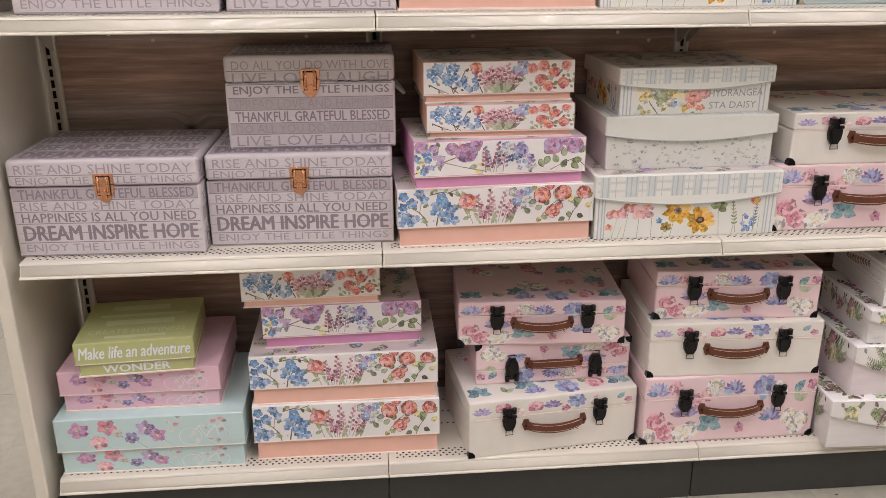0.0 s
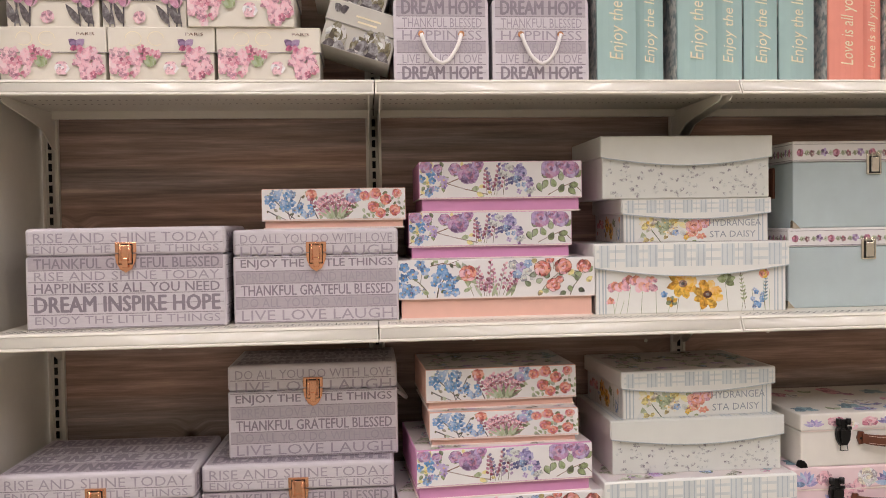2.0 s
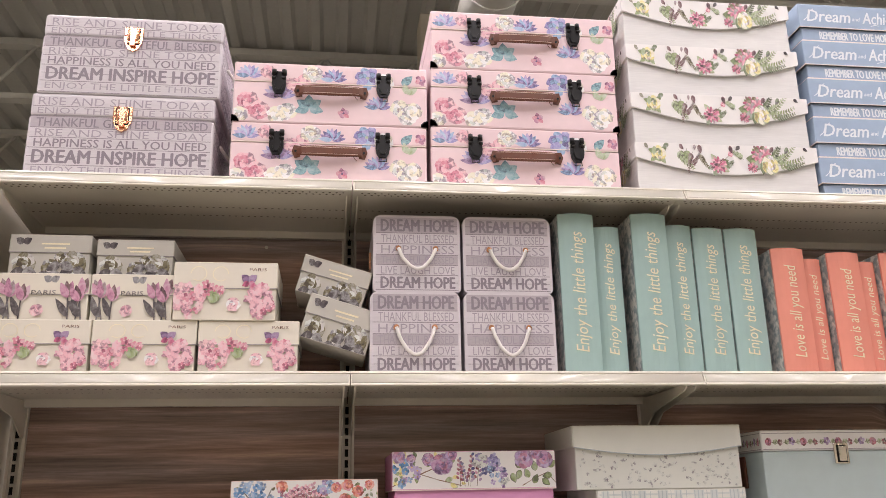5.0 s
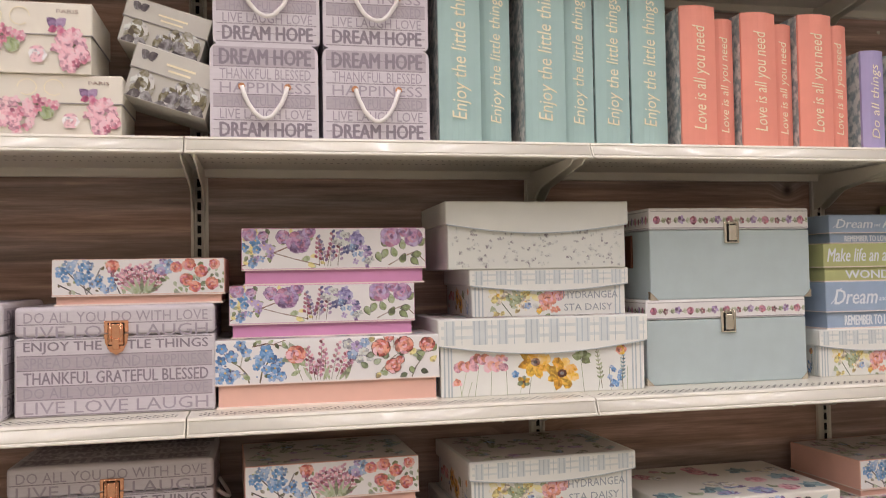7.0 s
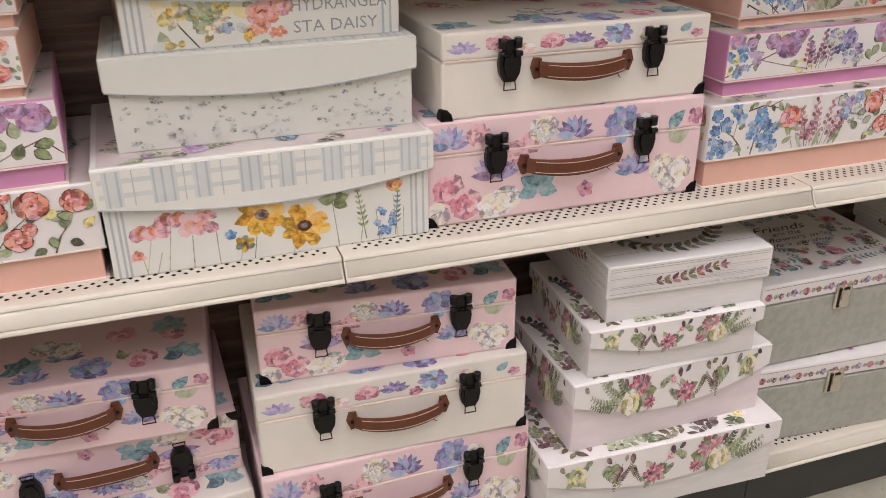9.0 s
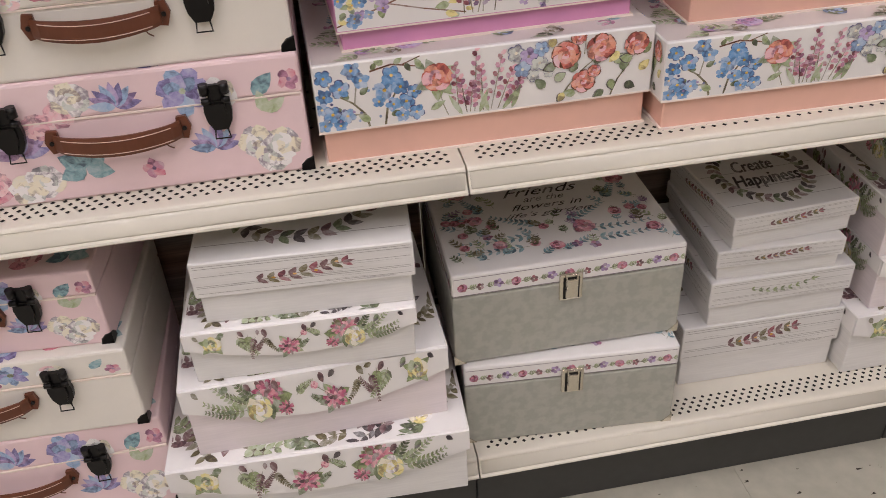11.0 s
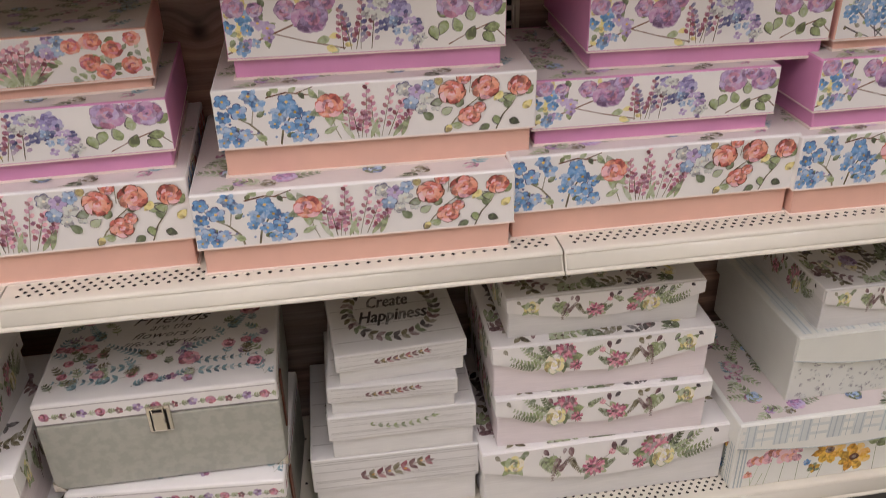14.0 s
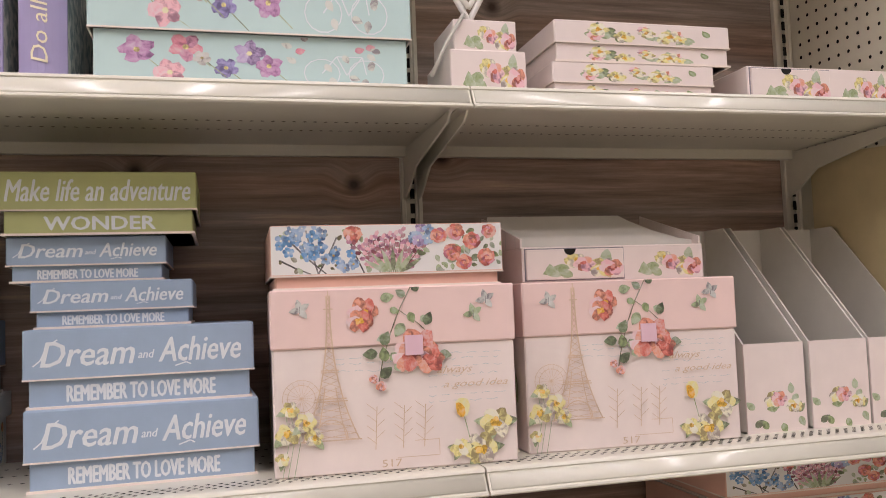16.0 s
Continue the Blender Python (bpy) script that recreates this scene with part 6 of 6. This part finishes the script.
def file_box(x, y, z, w, h, yaw=0, d=0.27):
    d = deep(y, d)
    ob = thing("file_box", pose(x, y, z, 0, 0, yaw), "pink file box printed with a tower and roses", "file box", "paris file boxes")
    cut = h * 0.68
    part("base", slab(-w / 2, w / 2, 0, d, 0, cut, 0.002, 1), M["parisw"], ob)
    ld = part("lid", slab(-w / 2 - 0.002, w / 2 + 0.002, -0.003, d, cut, h, 0.002, 1), M["parisp"], ob, "pink hinged lid")
    stick("tower_print", PARIS, ob, -w / 2, w / 2, 0.001, h - 0.001, -0.0032)
    for f in (left_side, right_side):
        stick("side_print", YELL_B, ob, 0.004, d - 0.004, 0.01, h * 0.6, 0, f(w + 0.004, d))
    part("ribbon_tab", slab(0.010, 0.034, -0.007, -0.0055, cut - 0.014, cut + 0.012, 0.0005), M["pinkbd"], ld, "pink satin pull tab")
    return ob


def drawer_chest(x, y, z, w, h, yaw=0, d=0.20, tray=True):
    d = deep(y, d)
    ob = thing("drawer_organiser", pose(x, y, z, 0, 0, yaw), "floral card desk organiser with two small drawers", "organiser", "floral organisers")
    part("carcass", slab(-w / 2, w / 2, 0.004, d, 0, h, 0.0015, 1), M["parisw"], ob)
    dr = part("drawer", slab(-w / 2 + 0.005, 0.012, 0.0, 0.012, 0.004, h - 0.004, 0.001, 1), M["parisw"], ob)
    stick("rose_print", YELL_C, dr, -w / 2 + 0.006, 0.011, 0.005, h - 0.005, 0)
    # grey slab paints the shade in the joint round the drawer
    part("drawer_gap", slab(-w / 2 + 0.0035, 0.0135, 0.0030, 0.006, 0.0025, h - 0.0025), M["inkd"], dr, "dark slab painted as the shade round the drawer")
    notch = [(-w * 0.25 + 0.009 * math.cos(math.pi * (1 + i / 8)), h - 0.004 + 0.009 * math.sin(math.pi * (1 + i / 8))) for i in range(9)]
    # the notch is not cut; a dark half-round piece stands for its shade
    part("finger_notch", prism(notch, -0.0008, 0.002, "y"), M["slot"], dr, "half-round finger notch, its shade painted as a dark piece")
    stick("rose_print", YELL_C, ob, 0.016, w / 2 - 0.002, 0.004, h - 0.004, 0.004)
    if tray:
        for k in range(4):
            y0 = 0.03 + k * 0.045
            hh = 0.016 + 0.015 * k
            part("divider", prism([(-w / 2, h), (w / 2, h), (w / 2, h + hh * 0.5), (w / 2 - 0.06, h + hh), (-w / 2, h + hh)], y0, y0 + 0.003, "y"), M["inner"], ob)
        for s in (-w / 2, w / 2 - 0.003):
            part("tray_side", prism([(0.01, h), (d, h), (d, h + 0.062), (0.01, h + 0.012)], s, s + 0.003, "x"), M["parisw"], ob)
    return ob


def magazine_file(x, y, z, w, h, yaw=0, d=0.25):
    d = deep(y, d)
    ob = thing("magazine_file", pose(x, y, z, 0, 0, yaw), "open pale card magazine file with yellow rose print", "magazine file", "magazine files")
    fh = 0.41 * h
    part("front", slab(-w / 2, w / 2, 0, 0.003, 0, fh), M["parisw"], ob)
    stick("rose_print", YELL_A, ob, -w / 2, w / 2, 0, fh * 0.7, 0)
    part("back", slab(-w / 2, w / 2, d - 0.003, d, 0, h), M["inner"], ob)
    part("bottom", slab(-w / 2, w / 2, 0.003, d - 0.003, 0, 0.003), M["inner"], ob)
    for s in (-w / 2, w / 2 - 0.003):
        part("side", prism([(0.003, 0.0), (d - 0.003, 0.0), (d - 0.003, h), (d - 0.06, h), (0.003, fh)], s, s + 0.003, "x"), M["inner"], ob)
    return ob


def ribbon_box(x, y, z):
    ob = thing("ribbon_box", pose(x, y, z), "small floral drawer box with pale ribbon loop", "box")
    part("base", slab(-0.055, 0.055, 0, 0.13, 0, 0.062, 0.0015, 1), M["parisw"], ob)
    stick("rose_print", YELL_C, ob, -0.055, 0.055, 0.003, 0.058, 0)
    up = part("top_box", slab(-0.046, 0.046, 0.01, 0.12, 0.0625, 0.108, 0.0015, 1), M["parisw"], ob)
    stick("rose_print", YELL_C, up, -0.046, 0.046, 0.065, 0.105, 0.01)
    for sgn in (-1, 1):
        pts = [(-0.02 + sgn * 0.022 * math.sin(math.pi * i / 12), 0.02, 0.108 + 0.045 * math.sin(math.pi * i / 14) + 0.0) for i in range(13)]
        part("ribbon_loop", tube(pts, 0.0045, 6), M["rope"], ob, "pale ribbon loop")
    part("ribbon_tail", tube([(-0.03, 0.01, 0.115), (-0.06, -0.01, 0.07), (-0.085, -0.012, 0.02)], 0.003, 6), M["greycard"], ob)
    return ob


def flat_box(x, y, z, w, h, d=0.2):
    return keepsake(x, y, z, w, h, 0, YELL_B, "parisw", "parisw", 0.55 * h, "flat_box", "flat blush box with yellow and pink rose print", d=d, base_print=YELL_B, over=0.003)


def half_print():
    pr = Print(0.44, 0.06, 22)
    for x, z, k in ((0.03, 0.03, "a"), (0.085, 0.034, "r"), (0.17, 0.03, "r"), (0.215, 0.034, "a"), (0.28, 0.036, "b"), (0.335, 0.03, "w"), (0.39, 0.036, "t"), (0.42, 0.02, "p"), (0.12, 0.015, "w"), (0.25, 0.012, "p")):
        if k == "a":
            for i in range(6):
                pr.leaf(x, z - 0.012, 0.028, 0.3 + i * 0.5, INK["lav" if i % 2 else "lilac"], 0.24)
        elif k == "r":
            pr.rose(x, z, 0.022, ["blush", "pink", "blush", "rose"])
        elif k == "b":
            pr.flower(x, z, 0.026, ["sky", "lav", "sky"], 8, "sage")
        elif k == "w":
            pr.rose(x, z, 0.022, ["white", "cream", "blush"])
        elif k == "t":
            pr.leaf(x, z - 0.01, 0.03, 0.9, INK["teal"], 0.28)
        else:
            pr.flower(x, z, 0.012, ["mauve", "rose"], 5, "plum")
    return done(pr, "garden_print")


CASE_LID = half_print()

# ---- bottom shelf ----
garden_box(0.214, 0.010, Z0, 0.416, 0.146, "aqua", "aqua keepsake box with pink and plum blossom print")
garden_box(0.195, 0.046, Z0 + 0.146, 0.352, 0.104, "pinkbd", "pink keepsake box with plum blossom print", d=0.27)
green_box(0.200, 0.022, Z0 + 0.250, 0.248, 0.085, 3.9)
floral(0.667, 0.029, Z0, 0.43, 0.147)
floral(0.666, 0.033, Z0 + 0.147, 0.426, 0.127)
lilac(0.665, 0.078, Z0 + 0.274, 0.359, 0.106, 1.6)
floral_small(0.597, 0.076, Z0 + 0.380, 0.306, 0.088, 1.9)
suitcase(1.165, 0.008, Z0, 0.422, 0.150, "w", 6.3)
suitcase(1.173, 0.077, Z0 + 0.150, 0.385, 0.110, "p", 1.9, 0.26, flip=True)
suitcase(1.137, 0.060, Z0 + 0.260, 0.399, 0.112, "p", -3.0, 0.28)
suitcase(1.604, 0.008, Z0, 0.437, 0.180, "p", 0.7)
suitcase(1.600, 0.010, Z0 + 0.180, 0.420, 0.140, "w", -2.0)
suitcase(1.600, 0.034, Z0 + 0.320, 0.392, 0.122, "p", -4.0)
rose_box(2.045, -0.058, Z0, 0.43, 0.134, -2)
rose_box(2.058, -0.033, Z0 + 0.134, 0.365, 0.135, 0.9, tint="blush")
rose_box(2.050, -0.036, Z0 + 0.269, 0.30, 0.090, -2.5, 0.24)
board_box(2.067, -0.028, Z0 + 0.359, 0.274, 0.099, -3.6, wreath=True)
latch_chest(2.446, 0.008, Z0, 0.341, 0.165, "sage", -4.5)
latch_chest(2.444, 0.030, Z0 + 0.168, 0.357, 0.168, "sage", -0.3)
board_box(2.798, 0.066, Z0, 0.276, 0.131, -1.2)
board_box(2.813, 0.063, Z0 + 0.131, 0.236, 0.091, -1.0, True, 0.24)
board_box(2.800, 0.064, Z0 + 0.222, 0.201, 0.058, -2.8, d=0.22)
board_box(2.818, 0.073, Z0 + 0.280, 0.202, 0.061, 2.8, d=0.22, wreath=True)
rose_box(3.163, 0.033, Z0, 0.436, 0.133)
rose_box(3.148, 0.035, Z0 + 0.133, 0.359, 0.106, -1.9, tint="blush")
rose_box(3.142, 0.041, Z0 + 0.239, 0.359, 0.102, -1.3, tint="blush")
rose_box(3.146, 0.060, Z0 + 0.341, 0.317, 0.079, 0, 0.26)
flap_box(3.586, 0.000, Z0, 0.40, 0.155, "poppy")
flap_box(3.645, 0.039, Z0 + 0.155, 0.32, 0.142, "soft")
rose_box(3.66, 0.047, Z0 + 0.297, 0.28, 0.084, 0, 0.26)

# ---- second shelf ----
word_chest(0.186, 0.020, Z1, 0.392, 0.212, "a", -1.5)
word_chest(0.589, 0.051, Z1, 0.402, 0.207, "a", -1.3)
word_chest(0.620, 0.100, Z1 + 0.207, 0.362, 0.200, "b", -0.2, 0.23)
floral(1.016, 0.017, Z1, 0.425, 0.132, 2.3)
lilac(1.022, 0.015, Z1 + 0.132, 0.365, 0.104, 3.6)
floral_small(1.024, 0.034, Z1 + 0.236, 0.307, 0.072, 0.2)
floral_small(1.023, 0.060, Z1 + 0.308, 0.316, 0.087, 2.5)
flap_box(1.448, 0.020, Z1, 0.420, 0.150, "poppy", 1.0)
flap_box(1.457, 0.060, Z1 + 0.150, 0.382, 0.120, "soft", 0)
flap_box(1.466, 0.075, Z1 + 0.270, 0.348, 0.104, "hyd", 3.0, 0.25)
suitcase(1.879, 0.035, Z1, 0.44, 0.155, "p", -0.3)
suitcase(1.890, 0.040, Z1 + 0.155, 0.415, 0.118, "w", 0.6)
floral(2.328, 0.042, Z1, 0.42, 0.135, 0.8)
lilac(2.340, 0.075, Z1 + 0.135, 0.37, 0.098, 2)
floral_small(2.350, 0.110, Z1 + 0.233, 0.32, 0.082, 4)
floral(2.764, 0.014, Z1, 0.421, 0.122, -0.4)
floral(2.804, 0.057, Z1 + 0.122, 0.415, 0.123, -0.8)
lilac(2.798, 0.088, Z1 + 0.245, 0.353, 0.106, -2.4)
floral(3.194, 0.034, Z1, 0.42, 0.129, 0.1)
lilac(3.194, 0.062, Z1 + 0.129, 0.345, 0.096, -1.0)
lilac(3.273, 0.086, Z1 + 0.225, 0.338, 0.100, -2.4)
floral(3.613, 0.024, Z1, 0.405, 0.128)
lilac(3.606, 0.046, Z1 + 0.128, 0.35, 0.105)
floral_small(3.616, 0.077, Z1 + 0.233, 0.31, 0.079, d=0.25)
floral_small(3.615, 0.092, Z1 + 0.312, 0.31, 0.076, d=0.24)
floral_small(3.618, 0.092, Z1 + 0.388, 0.31, 0.066, d=0.24)

# ---- third shelf ----
word_chest(0.251, 0.045, Z2, 0.398, 0.207, "a")
word_chest(0.634, 0.070, Z2, 0.346, 0.198, "b", d=0.26)
floral_small(0.673, 0.090, Z2 + 0.198, 0.292, 0.085)
floral(1.020, 0.075, Z2, 0.415, 0.127)
lilac(1.012, 0.110, Z2 + 0.127, 0.348, 0.102, d=0.23)
lilac(1.036, 0.110, Z2 + 0.229, 0.348, 0.110, d=0.23)
flap_box(1.453, 0.075, Z2, 0.432, 0.155, "poppy")
flap_box(1.478, 0.11, Z2 + 0.155, 0.334, 0.098, "hyd")
flap_box(1.452, 0.10, Z2 + 0.253, 0.382, 0.138, "soft")
latch_chest(1.880, 0.105, Z2, 0.380, 0.182, "teal")
latch_chest(1.893, 0.105, Z2 + 0.182, 0.382, 0.196, "teal")
flap_box(2.262, 0.12, Z2, 0.30, 0.106, "hyd")
dream_box(2.270, 0.12, Z2 + 0.106, 0.27, 0.106, d=0.22)
green_box(2.262, 0.12, Z2 + 0.212, 0.26, 0.086)
dream_box(2.270, 0.13, Z2 + 0.298, 0.23, 0.066, d=0.2)
dream_box(2.630, 0.078, Z2, 0.268, 0.100, 1.5)
dream_box(2.627, 0.085, Z2 + 0.100, 0.266, 0.098, 0.5)
dream_box(2.590, 0.120, Z2 + 0.198, 0.187, 0.060, d=0.19)
dream_box(2.558, 0.130, Z2 + 0.258, 0.184, 0.060, d=0.18)
green_box(2.576, 0.110, Z2 + 0.318, 0.230, 0.082)
file_box(2.945, 0.022, Z2, 0.318, 0.236, -2.5)
floral_small(2.944, 0.045, Z2 + 0.236, 0.300, 0.084, -1.5, d=0.25)
file_box(3.292, 0.040, Z2, 0.322, 0.236, -3)
drawer_chest(3.290, 0.075, Z2 + 0.236, 0.290, 0.052, -1)
for mx in (3.532, 3.647, 3.756):
    magazine_file(mx, 0.055, Z2, 0.104, 0.325)

# ---- fourth shelf ----
for x, w in ((0.124, 0.203), (0.336, 0.206), (0.549, 0.204)):
    photo_box(x, 0.03, Z3, w, 0.112, "h")
photo_box(0.125, 0.035, Z3 + 0.112, 0.178, 0.100, "t")
photo_box(0.303, 0.035, Z3 + 0.112, 0.165, 0.100, "t")
photo_box(0.496, 0.022, Z3 + 0.112, 0.212, 0.126, "h", d=0.18)
photo_box(0.125, 0.045, Z3 + 0.212, 0.162, 0.088, "g")
photo_box(0.300, 0.045, Z3 + 0.212, 0.156, 0.080, "g")
photo_box(0.722, 0.045, Z3 + 0.062, 0.150, 0.100, "g", roll=17)
photo_box(0.712, 0.055, Z3 + 0.166, 0.150, 0.086, "g", roll=16)
mini_chest(0.903, 0.035, Z3, 0.198, 0.182)
mini_chest(1.113, 0.035, Z3, 0.205, 0.182)
mini_chest(0.908, 0.038, Z3 + 0.182, 0.196, 0.178)
mini_chest(1.114, 0.038, Z3 + 0.182, 0.203, 0.178)
for x, w, h in ((1.278, 0.084, 0.372), (1.356, 0.062, 0.348), (1.454, 0.084, 0.376), (1.531, 0.066, 0.356), (1.606, 0.074, 0.351), (1.688, 0.079, 0.351)):
    book_box(x, 0.03 if w > 0.08 else 0.05, w, h, "t")
for x, w, h in ((1.793, 0.080, 0.300), (1.860, 0.050, 0.280), (1.934, 0.080, 0.292), (2.000, 0.050, 0.275), (2.070, 0.080, 0.294), (2.136, 0.050, 0.278)):
    book_box(x, 0.035 if w > 0.07 else 0.055, w, h, "c")
for i in range(5):
    book_box(2.222 + i * 0.074, 0.05, 0.056, 0.225 - 0.004 * (i % 2), "l")
garden_box(2.777, 0.03, Z3, 0.395, 0.165, "aqua", "large aqua keepsake box with plum blossom and bicycle print")
ribbon_box(3.090, 0.03, Z3)
flat_box(3.322, 0.05, Z3, 0.255, 0.056)
flat_box(3.340, 0.05, Z3 + 0.056, 0.280, 0.062)
drawer_chest(3.650, 0.05, Z3, 0.270, 0.062, tray=False)

# ---- top shelf ----
word_chest(0.250, 0.03, Z4, 0.398, 0.203, "a")
word_chest(0.258, 0.03, Z4 + 0.203, 0.398, 0.200, "a")
suitcase(0.710, 0.03, Z4, 0.445, 0.150, "p")
suitcase(0.711, 0.03, Z4 + 0.150, 0.447, 0.152, "p")
suitcase(1.168, 0.03, Z4, 0.452, 0.156, "p")
suitcase(1.171, 0.03, Z4 + 0.156, 0.455, 0.152, "p")
suitcase(1.175, 0.03, Z4 + 0.308, 0.458, 0.156, "p")
for i, (x, w) in enumerate(((1.664, 0.455), (1.661, 0.448), (1.656, 0.443), (1.652, 0.438))):
    rose_box(x, 0.03, Z4 + i * 0.132, w, 0.132)
for i, x in enumerate((2.052, 2.054, 2.055, 2.057, 2.058)):
    dream_box(x, 0.03, Z4 + i * 0.108, 0.296, 0.107)
for i in range(4):
    dream_box(2.40, 0.03, Z4 + i * 0.108, 0.296, 0.107)

# ---- floor tiles ----
TILE = bpy.data.meshes.new("tile")
tb = slab(0.0002, 0.3046, 0.0002, 0.3046, -0.004, 0, 0.0005, 1)
tb.to_mesh(TILE)
tb.free()
TILE.materials.append(M["tile"])
floor_ob = bpy.data.objects["floor"]
for i in range(24):
    for j in range(12):
        t = new("tile", TILE)
        t.location = (-1.8 + 0.289 + i * 0.3048, -2.9 - 0.05 + j * 0.3048, 0)
        t.parent = floor_ob
rest = []
for i in range(-16, 44):
    for j in range(-10, 40):
        x, y = -1.511 + i * 0.3048, -2.95 + j * 0.3048
        if not (0 <= i < 24 and 0 <= j < 12) and X0 < x < X1 - 0.3 and Y0 < y < Y1 - 0.3:
            rest.append([(x + 0.0006, y + 0.0006, 0), (x + 0.3042, y + 0.0006, 0), (x + 0.3042, y + 0.3042, 0), (x + 0.0006, y + 0.3042, 0)])
tagged(part("tiles", cells(rest, "tiles"), M["tile"], floor_ob), kind="stuff")
rng = random.Random(7)
specks = []
for _ in range(420):
    x, y, r = rng.uniform(0.0, 4.0), 0.026 - abs(rng.gauss(0, 0.012 if rng.random() < 0.6 else 0.11)), rng.uniform(0.0004, 0.0011) * rng.choice((1, 1, 1, 2.4))
    specks.append([(x + r * rng.choice((0.8, 1.2, 2.0, 5.0)) * math.cos(a), y + r * math.sin(a), 0.0009) for a in (0, 1, 2, 3, 4, 5)])
dirt = tagged(part("floor_grit", cells(specks, "floor_grit"), M["dirt"]), "dark grit and scuffs along the kick plate", "dirt", kind="stuff")
